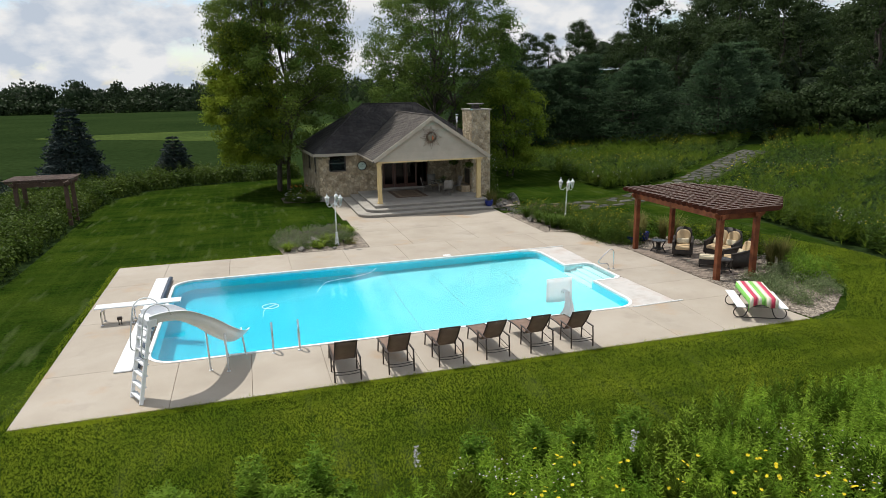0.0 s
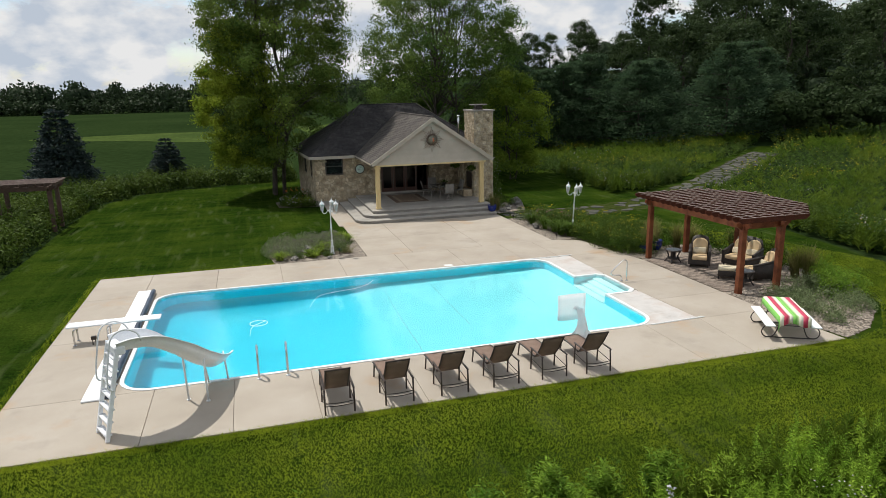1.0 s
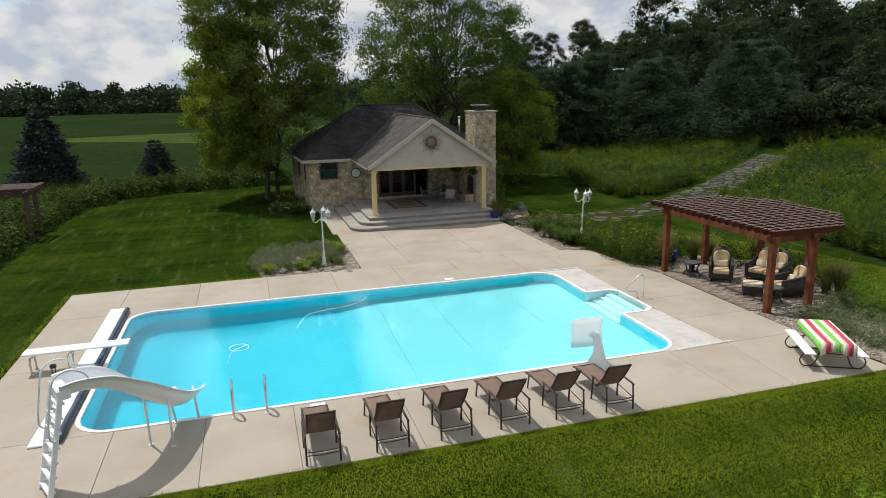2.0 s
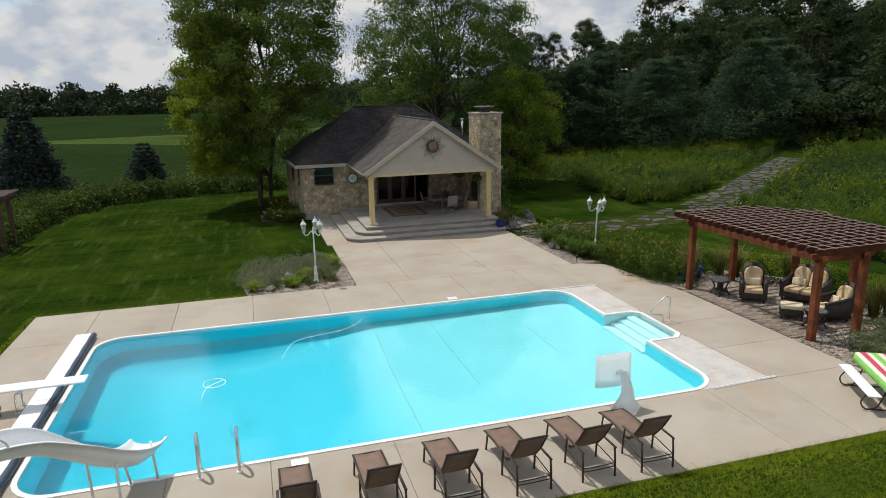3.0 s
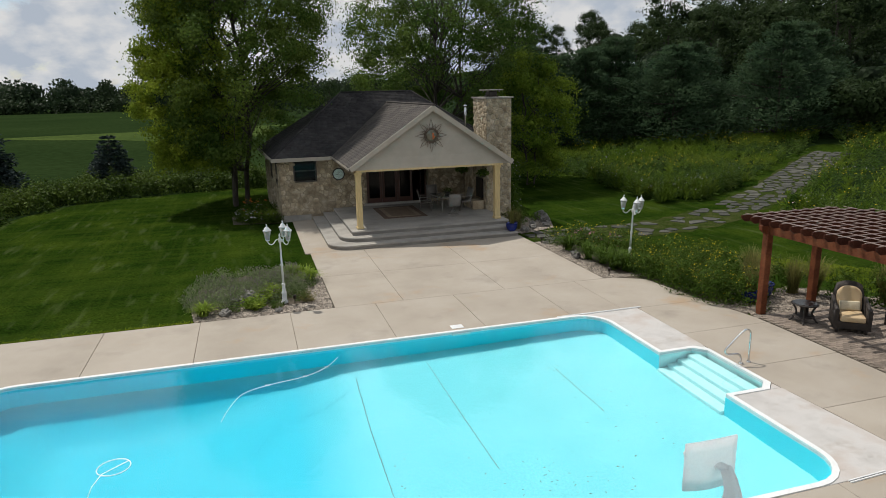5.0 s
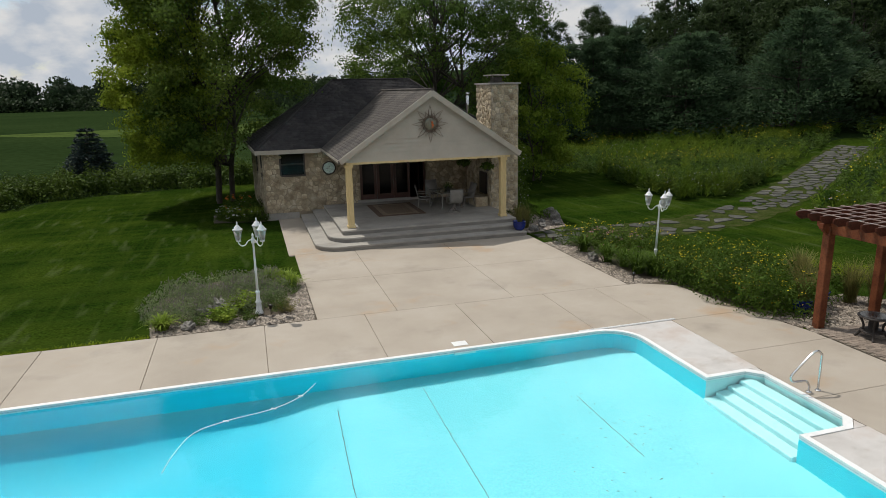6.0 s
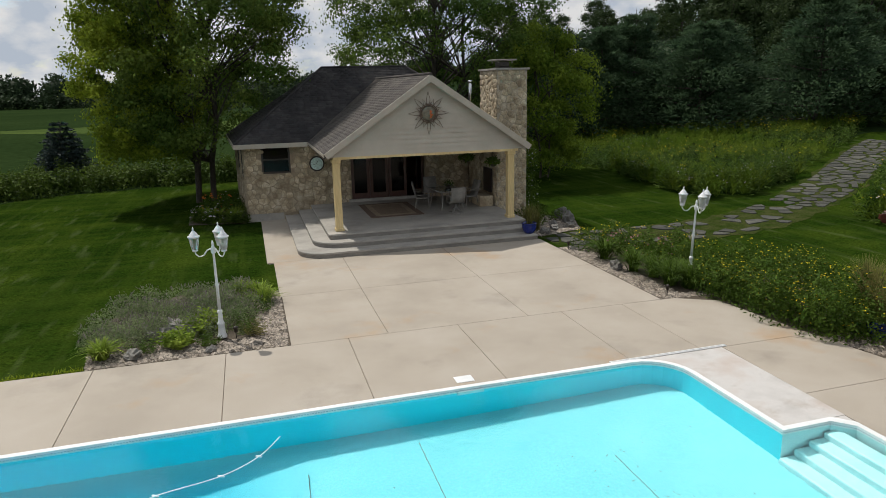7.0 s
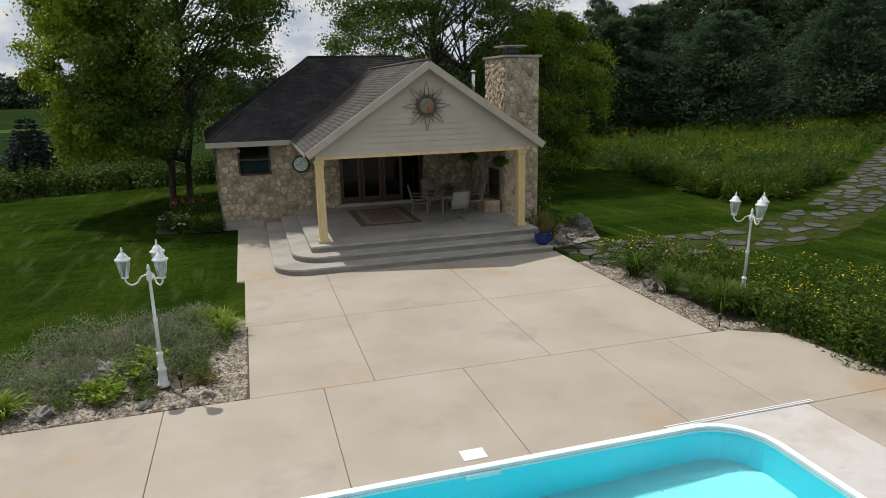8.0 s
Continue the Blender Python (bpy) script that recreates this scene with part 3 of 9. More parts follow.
def build_deck():
    deck = tagged(new("pavement"), "tan broom-finished concrete pool deck in jointed slabs", "pool deck", kind="structure")
    g = 0.0045
    inner = pool_outline(RIM)
    x0, x1, y0, y1 = POOL[0] - RIM, POOL[1] + RIM, POOL[2] - RIM, POOL[3] + RIM

    def plate(outline, material=CONCRETE, name="slab"):
        bm = bmesh.new()
        slab(bm, outline, -0.12, 0.0)
        part(name, bm, material, deck)

    def rect(xa, xb, ya, yb, **k):
        plate([(xa + g, ya + g), (xb - g, ya + g), (xb - g, yb - g), (xa + g, yb - g)], **k)

    # near strip, with joints across it
    cuts = [-1.0, 2.32, 4.2, 6.1, 8.56, 11.05, 13.55, 16.1]
    for a, b in zip(cuts, cuts[1:]):
        rect(a, b, 17.65, y0)
    plate([(16.1 + g, 17.65 + g), (17.7, 17.65 + g), (18.0, y0 - g), (16.1 + g, y0 - g)])
    plate([(17.7 + 2 * g, 17.65 + g), (20.75, 17.65 + g), (20.5, y0 - g), (18.0 + 2 * g, y0 - g)])
    # strip behind the pool
    cuts = [-1.0, 0.96, 3.45, 5.9, 8.35, 10.85, 13.3, 15.85, 17.45]
    for a, b in zip(cuts, cuts[1:]):
        rect(a, b, y1, 31.96)
    plate([(17.45 + g, y1 + g), (20.1, y1 + g), (19.78, 31.4), (18.9, 31.93), (17.45 + g, 31.96 - g)])
    # left end
    for a, b in ((y0, 24.6), (24.6, y1)):
        rect(-1.0, 0.96, a, b)
    # pieces that follow the pool's round corners
    left = [p for p in inner if p[0] < 5]
    low = sorted([p for p in left if p[1] < 24], key=lambda p: p[1])
    high = sorted([p for p in left if p[1] > 24], key=lambda p: p[1])
    plate([(0.96 + g, y0 + g), *low, (x0, 24.6 - g), (0.96 + g, 24.6 - g)])
    plate([(0.96 + g, 24.6 + g), (x0, 24.6 + g), *high, (0.96 + g, y1 - g)])
    # bleached apron and right-hand slabs
    right = [p for p in inner if p[0] > 12]
    n1, m0, m1 = NOTCH[1] + RIM, NOTCH[2] - RIM, NOTCH[3] + RIM
    lowr = [p for p in right if p[1] < 23.4 and p[0] < 16.7]
    highr = [p for p in right if p[1] > 26.1 and p[0] < 16.7][::-1]
    plate([*lowr, (x1, m0 - g), (n1 - 0.25, m0 - g), (n1 + 0.05, m0), (18.0, y0 + 0.02)], material=WASHED, name="bleached_slab")
    plate([(x1, m1 + g), (n1 - 0.25, m1 + g), (n1 + 0.05, m1), (17.9, y1 - g)] + highr, material=WASHED, name="bleached_slab")
    plate([(n1 - 0.24, m0 + 0.004), (n1 + 0.03, m0 + 0.004), (n1 + 0.015, m0 + 0.24)], material=WASHED, name="bleached_slab")
    plate([(n1 - 0.24, m1 - 0.004), (n1 + 0.015, m1 - 0.24), (n1 + 0.03, m1 - 0.004)], material=WASHED, name="bleached_slab")
    plate([(18.0 + g, y0 + g), (20.5, y0 + g), (20.48, 22.5 - g), (17.93, 22.5 - g)])
    plate([(17.92, 22.5 + g), (20.48, 22.5 + g), (20.47, 24.58 - g), (n1 + 0.02, 24.58 - g), (n1 + 0.04, m0)])
    plate([(n1 + 0.02, 24.58 + g), (20.47, 24.58 + g), (20.46, 26.8 - g), (17.85, 26.8 - g), (n1 + 0.04, m1)])
    plate([(17.86, 26.8 + g), (20.45, 26.8 + g), (20.45, 27.2), (20.1, y1 - g), (17.92, y1 - g)])
    # the terrace up to the porch
    for ya, yb in ((31.96, 35.45), (35.45, 39.05)):
        for xa, xb in ((9.65 if ya < 33 else 9.6, 11.72), (11.72, 15.02), (15.02, 18.55)):
            rect(xa, xb, ya, yb)
    rect(9.4, 11.0, 39.05, 46.15)
    bm = bmesh.new()
    for lo, hi in (((-0.99, 17.66), (20.4, 20.44)), ((-0.99, 29.1), (19.7, 31.9)), ((-0.99, 20.44), (1.25, 29.1)), ((17.75, 20.44), (20.4, 29.1)), ((9.66, 31.9), (18.5, 39.0)), ((9.45, 39.0), (11.0, 46.1))):
        box(bm, (*lo, -0.15), (*hi, -0.02))
    part("joint_bed", bm, JOINT, deck, "dark sand showing in the joints")
    return deck


def ring(bm, inner, outer, z0, z1):
    """A flat band between two outlines with the same number of corners."""
    n = len(inner)
    rows = [[bm.verts.new((*p, z)) for p in line] for line, z in ((inner, z0), (inner, z1), (outer, z1), (outer, z0))]
    for a, b in ((0, 1), (1, 2), (2, 3)):
        for i in range(n):
            bm.faces.new((rows[a][i], rows[a][(i + 1) % n], rows[b][(i + 1) % n], rows[b][i]))


def floor_depth(x):
    """Depth of the pool floor along its length: a deep hopper, a slope and a shallow end."""
    pts = [(1.5, -1.35), (3.2, -2.05), (5.6, -2.05), (9.6, -1.15), (17.8, -0.95)]
    return float(np.interp(x, [p[0] for p in pts], [p[1] for p in pts]))


def floor_z(x, y):
    """The floor with the hopper's sides sloping in from the walls."""
    side = max(0.0, min(y - POOL[2], POOL[3] - y))
    deep = floor_depth(x)
    return max(deep, -1.08 - 0.75 * side) if deep < -1.08 else deep


def build_pool():
    pool = thing("swimming_pool", "long turquoise swimming pool with white coping and corner steps", "swimming pool")
    edge = pool_outline(0.0)
    bm = bmesh.new()
    ring(bm, edge, pool_outline(RIM), -0.09, 0.018)
    bmesh.ops.recalc_face_normals(bm, faces=bm.faces[:])
    part("coping", bm, COPING, pool, "white rounded pool coping")
    # the liner's beaded edge: a thin dark line of dashes under the coping
    bm = bmesh.new()
    for (xa, ya), (xb, yb) in zip(edge, edge[1:] + edge[:1]):
        l = math.hypot(xb - xa, yb - ya)
        n = max(1, int(l / 0.045))
        nx, ny = -(yb - ya) / l, (xb - xa) / l
        for i in range(n):
            t0, t1 = i / n, (i + 0.72) / n
            p, q = (xa + (xb - xa) * t0, ya + (yb - ya) * t0), (xa + (xb - xa) * t1, ya + (yb - ya) * t1)
            lo = [bm.verts.new((x + nx * 0.004, y + ny * 0.004, z)) for (x, y), z in ((p, -0.036), (q, -0.036), (q, -0.022), (p, -0.022))]
            bm.faces.new(lo)
    part("liner_bead", bm, NAVY, pool, "dark blue dashed bead under the coping")
    # walls, dropped from the edge to the sloping floor
    bm = bmesh.new()
    fine = []
    for (xa, ya), (xb, yb) in zip(edge, edge[1:] + edge[:1]):
        n = max(1, int(math.hypot(xb - xa, yb - ya) / 0.5))
        fine += [(xa + (xb - xa) * i / n, ya + (yb - ya) * i / n) for i in range(n)]
    tops = [bm.verts.new((x, y, -0.088)) for x, y in fine]
    lows = [bm.verts.new((x, y, floor_z(x, y))) for x, y in fine]
    n = len(fine)
    bay = bmesh.new()
    for i in range(n):
        j = (i + 1) % n
        if min(fine[i][0], fine[j][0]) > POOL[1] - 0.001 and NOTCH[2] - 0.01 <= min(fine[i][1], fine[j][1]) and max(fine[i][1], fine[j][1]) <= NOTCH[3] + 0.01:
            bay.faces.new([bay.verts.new(v.co) for v in (tops[i], lows[i], lows[j], tops[j])])
        else:
            bm.faces.new((tops[i], lows[i], lows[j], tops[j]))
    part("pool_wall", bm, WALL_LINER, pool, "blue vinyl pool wall")
    part("step_shell", bay, POOL_STEP, pool, "pale moulded shell round the entry steps")
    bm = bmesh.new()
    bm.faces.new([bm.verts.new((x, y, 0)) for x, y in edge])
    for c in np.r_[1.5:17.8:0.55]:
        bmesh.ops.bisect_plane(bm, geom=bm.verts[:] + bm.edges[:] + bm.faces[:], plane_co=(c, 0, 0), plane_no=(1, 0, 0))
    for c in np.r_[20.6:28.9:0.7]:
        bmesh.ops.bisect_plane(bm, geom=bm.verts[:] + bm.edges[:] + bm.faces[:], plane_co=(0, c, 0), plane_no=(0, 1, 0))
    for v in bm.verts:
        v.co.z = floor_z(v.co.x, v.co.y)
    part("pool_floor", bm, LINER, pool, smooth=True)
    # the moulded entry steps
    for k in range(4):
        bm = bmesh.new()
        a, top = NOTCH[1] - 0.10 - 0.27 * k, -0.22 - 0.20 * k
        box(bm, (a - 0.31, NOTCH[2] + 0.03, -1.02), (a, NOTCH[3] - 0.03, top), 0.04, segments=2)
        part("entry_step", bm, POOL_STEP, pool, "pale moulded step under water")
    # seams of the liner
    for pts in (((9.6, 28.0), (9.5, 25.0), (9.5, 21.2)), ((11.45, 28.3), (11.46, 26.0), (11.5, 23.4)), ((14.3, 26.9), (14.32, 25.8), (14.35, 24.6))):
        bm = bmesh.new()
        tube(bm, [(x, y, floor_z(x, y) + 0.005) for x, y, _ in curve_points([(*p, 0) for p in pts], 8)], 0.006, 5)
        part("liner_seam", bm, JOINT, pool, "dirty dark seams in the pool liner")
    # dirt and leaf bits lying on the shallow floor
    rng = np.random.default_rng(77)
    spots = np.concatenate([rng.normal(size=(70, 2)) * [0.5, 1.2] + [14.4, 25.4], rng.normal(size=(60, 2)) * [0.7, 0.7] + [12.6, 22.6], rng.normal(size=(40, 2)) * [0.25, 1.3] + [9.6, 23.0], rng.uniform((6, 21.5), (16, 28), (40, 2))])
    spots = spots[(spots[:, 0] < 16.3) & (spots[:, 1] > 20.8) & (spots[:, 1] < 28.5)]
    c = np.c_[spots, [floor_z(x, y) + 0.006 for x, y in spots]]
    d = unit(np.c_[rng.normal(size=(len(c), 2)), np.zeros(len(c))])
    tagged(raw("floor_debris", *leaf_arrays(c, d, rng.uniform(0.03, 0.09, len(c)), 0.02, rng, 0.0), JOINT, pool, "leaf bits and dirt on the pool floor"), kind="stuff")
    for k, (x, y) in enumerate(((12.55, 29.22), (6.65, 20.23))):
        bm = bmesh.new()
        box(bm, (x - 0.17, y - 0.13, 0.0), (x + 0.17, y + 0.13, 0.012), 0.006)
        part("skimmer_lid", bm, COPING, pool, "square white skimmer lid set in the deck")
    bm = bmesh.new()
    box(bm, (12.3, POOL[3] - 0.03, -0.16), (12.8, POOL[3] + 0.05, -0.035), 0.01)
    part("skimmer_mouth", bm, POOL_STEP, pool, "pale plastic skimmer mouth")
    bm = bmesh.new()
    bm.faces.new([bm.verts.new((x, y, -0.05)) for x, y in pool_outline(0.004)])
    bmesh.ops.recalc_face_normals(bm, faces=bm.faces[:])
    for f in bm.faces:
        if f.normal.z < 0:
            f.normal_flip()
    w = tagged(part("water", bm, WATER), "clear rippled pool water reflecting clouds", "water", kind="structure")
    w.visible_shadow = False
    return pool


build_deck()
build_pool()


def cover_track(a, b):
    """The grey guide rail of a pool cover, running on past the pool's corner."""
    ob = thing("cover_track", "thin pale metal pool cover track on the deck", "cover track")
    a, b = Vector(a), Vector(b)
    d = (b - a).normalized()
    side = Vector((-d.y, d.x, 0))
    for k, name in ((-0.022, "track_rail"), (0.022, "track_rail")):
        bm = bmesh.new()
        prism(bm, [tuple((p + side * (k + o)).xy) for p, o in ((a, -0.012), (b, -0.012), (b, 0.012), (a, 0.012))], 0.0, 0.022, 0.004)
        part(name, bm, COPING, ob)
    bm = bmesh.new()
    prism(bm, [tuple((p + side * o).xy) for p, o in ((a, -0.01), (b, -0.01), (b, 0.01), (a, 0.01))], 0.0, 0.006)
    part("track_groove", bm, DARK_FRAME, ob)


cover_track((15.4, 28.985, 0), (18.02, 28.99, 0))
cover_track((16.3, 20.41, 0), (18.23, 20.50, 0))

# ---- the pool house ----
PORCH_Z = 0.52
X0, X1, Y0, Y1 = 8.95, 20.3, 46.2, 53.4  # main walls
EAVE = 3.12
RX, GABLE_Y = 15.1, 40.45  # porch ridge and gable front
RIDGE_Z = 5.57


def cells(width, height, size, rng, holes=()):
    """Irregular stone outlines filling a rectangle, leaving the holes (x0, x1, z0, z1) free."""
    nx, nz = max(1, round(width / size)), max(1, round(height / (size * 0.8)))
    dx, dz = width / nx, height / nz
    seeds = {}
    for i in range(-1, nx + 1):
        for k in range(-1, nz + 1):
            if rng.random() < 0.14 and 0 < i < nx - 1 and 0 < k < nz - 1:
                continue
            seeds[i, k] = ((i + 0.5 + rng.uniform(-0.42, 0.42) + (0.25 if k % 2 else -0.25)) * dx, (k + 0.5 + rng.uniform(-0.40, 0.40)) * dz)
    out = []
    for (i, k), (sx, sz) in seeds.items():
        if not (0 <= i < nx and 0 <= k < nz):
            continue
        poly = [(0, 0), (width, 0), (width, height), (0, height)]
        for di in range(-2, 3):
            for dk in range(-2, 3):
                o = seeds.get((i + di, k + dk))
                if (di or dk) and o:
                    mx, mz, nxx, nzz = (sx + o[0]) / 2, (sz + o[1]) / 2, o[0] - sx, o[1] - sz
                    keep = []
                    for a, b in zip(poly, poly[1:] + poly[:1]):
                        da, db = (a[0] - mx) * nxx + (a[1] - mz) * nzz, (b[0] - mx) * nxx + (b[1] - mz) * nzz
                        if da <= 0:
                            keep.append(a)
                        if (da < 0) != (db < 0) and da != db:
                            t = da / (da - db)
                            keep.append((a[0] + (b[0] - a[0]) * t, a[1] + (b[1] - a[1]) * t))
                    poly = keep
                    if len(poly) < 3:
                        break
            if len(poly) < 3:
                break
        if len(poly) < 3:
            continue
        if any(h[0] - 0.02 < sx < h[1] + 0.02 and h[2] - 0.02 < sz < h[3] + 0.02 for h in holes):
            continue
        out.append(poly)
    return out


def stone_arrays(poly, thick, rng):
    """One stone: back outline, bulging face set in from the joint."""
    p = np.array(poly)
    c = p.mean(0)
    # broken edges: a dented point between each two corners
    mid = (p + np.roll(p, -1, axis=0)) / 2
    mid = mid + (c - mid) * rng.uniform(-0.02, 0.14, (len(p), 1))
    p = np.stack([p + (c - p) * rng.uniform(0, 0.10, (len(p), 1)), mid], 1).reshape(-1, 2)
    size = np.linalg.norm(p - c, axis=1).mean()
    out = c + (p - c) * max(0.5, 1 - 0.007 / size)
    inn = c + (p - c) * rng.uniform(0.94, 1.05, (len(p), 1)) * max(0.3, 1 - 0.026 / size)
    n = len(p)
    t = thick * rng.uniform(0.6, 1.25)
    verts = [(x, 0.0, z) for x, z in out] + [(x, -t * 0.75, z) for x, z in out] + [(x, -t * rng.uniform(0.9, 1.1), z) for x, z in inn] + [(c[0], -t * 1.12, c[1])]
    faces = []
    for i in range(n):
        j = (i + 1) % n
        faces += [(i, j, n + j), (i, n + j, n + i), (n + i, n + j, 2 * n + j), (n + i, 2 * n + j, 2 * n + i), (2 * n + i, 2 * n + j, 3 * n)]
    return np.array(verts), np.array(faces)


def stone_face(parent, m, width, height, seed, holes=(), size=0.30, singles=True, thick=0.026):
    """Field stones on a wall face: m carries x along the wall, z up, -y out of it."""
    rng = np.random.default_rng(seed)
    chunks = []
    rot, off = np.array(m.to_3x3()), np.array(m.translation)
    for poly in cells(width, height, size, rng, holes):
        v, f = stone_arrays(poly, thick, rng)
        v = v @ rot.T + off
        if singles:
            raw("stone", v, f, STONE, parent)
        else:
            chunks.append((v, f))
    if chunks:
        v, f = joined(chunks)
        tagged(raw("stonework", v, f, STONE, parent, "irregular tan field stones in mortar"), kind="stuff")


def wall_box(parent, name, boxes, material=MORTAR, label=""):
    bm = bmesh.new()
    for lo, hi in boxes:
        box(bm, lo, hi)
    return part(name, bm, material, parent, label)


def roof_plane(parent, name, corners, seed, singles=0, material=SHINGLE):
    """Courses of overlapping shingle tabs on a roof plane, given as eave left, eave right, ridge right, ridge left."""
    rng = np.random.default_rng(seed)
    a, b, c, d = [np.array(p, float) for p in corners]
    up = (c + d) / 2 - (a + b) / 2
    along = unit(b - a)
    up = unit(up - along * (up @ along))
    normal = np.cross(along, up)
    height = (d - a) @ up
    rows = int(height / 0.145) + 1
    chunks, n = [], 0
    for r in range(rows):
        s0, s1 = r * height / rows, (r + 1.35) * height / rows
        lo, hi = s0 / height, min(1.0, s1 / height)
        left, right = a + (d - a) * lo, b + (c - b) * lo
        wide = (right - left) @ along
        x = -rng.uniform(0, 0.3)
        while x < wide:
            w = rng.uniform(0.26, 0.36)
            xa, xb = max(0, x), min(wide, x + w - 0.007)
            if xb > xa + 0.02:
                p0 = left + along * xa
                p1 = left + along * xb
                top = min(s1, height) - s0
                la, ra = a + (d - a) * hi, b + (c - b) * hi
                t0 = max((p0 - a) @ along, (la - a) @ along)
                t1 = min((p1 - a) @ along, (ra - a) @ along)
                if t1 > t0:
                    q0, q1 = a + along * t0 + up * (s0 + top), a + along * t1 + up * (s0 + top)
                    h = 0.018 + rng.uniform(0, 0.006)
                    v = np.array([p0, p1, p1 + normal * h, p0 + normal * h, q1 + normal * 0.004, q0 + normal * 0.004])
                    f = np.array([(0, 1, 2), (0, 2, 3), (3, 2, 4), (3, 4, 5), (0, 3, 5), (1, 4, 2)])
                    if n < singles:
                        raw("shingle", v, f, material, parent)
                    else:
                        chunks.append((v, f))
                    n += 1
            x += w
    if chunks:
        v, f = joined(chunks)
        tagged(raw(name, v, f, material, parent, "dark brown asphalt shingles"), kind="stuff")


def face_to(m_at, turn):
    return pose(*m_at, 0, 0, turn)


def build_house():
    house = thing("pool_house", "tan stone pool house with hipped shingle roof and gabled porch", "pool house")
    # window and door openings in the front wall
    win = (9.62, 10.75, 1.90, 3.0)
    door = (13.2, 16.4, PORCH_Z + 0.06, 2.62)
    t = 0.25
    wall = wall_box(house, "wall", [
        ((X0, Y0, -0.1), (win[0], Y0 + t, 3.1)), ((win[1], Y0, -0.1), (door[0], Y0 + t, 3.1)), ((win[0], Y0, -0.1), (win[1], Y0 + t, win[2])), ((win[0], Y0, win[3]), (win[1], Y0 + t, 3.1)),
        ((door[0], Y0, -0.1), (door[1], Y0 + t, door[2])), ((door[0], Y0, door[3]), (door[1], Y0 + t, 3.1)), ((door[1], Y0, -0.1), (X1, Y0 + t, 3.1)),
    ], label="tan field stone wall in wide mortar joints")
    stone_face(wall, face_to((X0, Y0, 0.28), 0), 4.25, 2.78, 3, [(win[0] - X0 - 0.06, win[1] - X0 + 0.06, win[2] - 0.34, win[3] - 0.2)], 0.25)
    stone_face(wall, face_to((16.45, Y0, PORCH_Z), 0), 1.95, 2.5, 4, (), 0.26)
    # the west wall runs slightly outwards towards the back
    splay = face_to((X0, Y0 + 0.002, 0), 3.4)
    deep = (Y1 - Y0) / math.cos(radians(3.4))
    side = wall_box(house, "wall", [((0, t, -0.1), (t, 0.9, 3.1)), ((0, 1.5, -0.1), (t, 3.4, 3.1)), ((0, 4.0, -0.1), (t, deep, 3.1)), ((0, 0.9, -0.1), (t, 1.5, 1.7)), ((0, 3.4, -0.1), (t, 4.0, 1.7)), ((0, 0.9, 2.9), (t, 1.5, 3.1)), ((0, 3.4, 2.9), (t, 4.0, 3.1))])
    side.matrix_world = splay
    stone_face(side, face_to((0, deep, 0.28), -90), deep, 2.78, 5, [(deep - 1.5, deep - 0.9, 1.42, 2.62), (deep - 4.0, deep - 3.4, 1.42, 2.62)], 0.26, singles=False)
    wall_box(house, "wall", [((X0 - 0.42, Y1 - t, -0.1), (X1, Y1, 3.1)), ((X1 - t, Y0 + t, -0.1), (X1, Y1 - t, 3.1))])
    wall_box(house, "inner_floor", [((X0 + t, Y0 + t, 0.3), (X1 - t, Y1 - t, PORCH_Z + 0.02))], DARK_WOOD)
    wall_box(house, "ledge", [((X0 - 0.05, Y0 - 0.06, -0.1), (10.35, Y0, 0.28))], STEPSTONE, "grey concrete footing ledge")
    # windows
    for at, turn, w, z0, z1 in (((win[0], Y0 + 0.02, 0), 0, win[1] - win[0], win[2], win[3]), (splay @ Vector((0.02, 1.5, 0)), -86.6, 0.6, 1.7, 2.9), (splay @ Vector((0.02, 4.0, 0)), -86.6, 0.6, 1.7, 2.9)):
        window = new("window")
        window.parent = house
        window.matrix_world = pose(*at, 0, 0, turn)
        bm = bmesh.new()
        for lo, hi in (((0, -0.05, z0), (0.07, 0.08, z1)), ((w - 0.07, -0.05, z0), (w, 0.08, z1)), ((0.07, -0.05, z0), (w - 0.07, 0.08, z0 + 0.07)), ((0.07, -0.05, z1 - 0.07), (w - 0.07, 0.08, z1)), ((0.07, -0.01, (z0 + z1) / 2 - 0.03), (w - 0.07, 0.05, (z0 + z1) / 2 + 0.03))):
            box(bm, lo, hi, 0.008)
        part("window_frame", bm, DARK_FRAME, window, "dark bronze window frame")
        for a, b in ((z0 + 0.06, (z0 + z1) / 2), ((z0 + z1) / 2, z1 - 0.06)):
            bm = bmesh.new()
            box(bm, (0.06, 0.015, a), (w - 0.06, 0.025, b))
            part("pane", bm, GLASS, window)
    # glazed doors under the porch
    dw = (door[1] - door[0]) / 4
    for k in range(4):
        leaf = new("door")
        leaf.parent = house
        # the last leaf stands open into the dark room
        leaf.matrix_world = pose(door[0] + k * dw, Y0 + 0.06, 0) if k < 3 else pose(door[1] - 0.06, Y0 + 0.10, 0, 0, 0, 97)
        bm = bmesh.new()
        z0, z1 = door[2], door[3]
        for lo, hi in (((0.01, 0, z0), (0.13, 0.06, z1)), ((dw - 0.13, 0, z0), (dw - 0.01, 0.06, z1)), ((0.13, 0, z0), (dw - 0.13, 0.06, z0 + 0.28)), ((0.13, 0, z1 - 0.14), (dw - 0.13, 0.06, z1))):
            box(bm, lo, hi, 0.008)
        part("door_frame", bm, DARK_WOOD, leaf, "dark reddish wooden door frame")
        bm = bmesh.new()
        box(bm, (0.12, 0.025, z0 + 0.27), (dw - 0.12, 0.035, z1 - 0.13))
        part("pane", bm, GLASS, leaf)
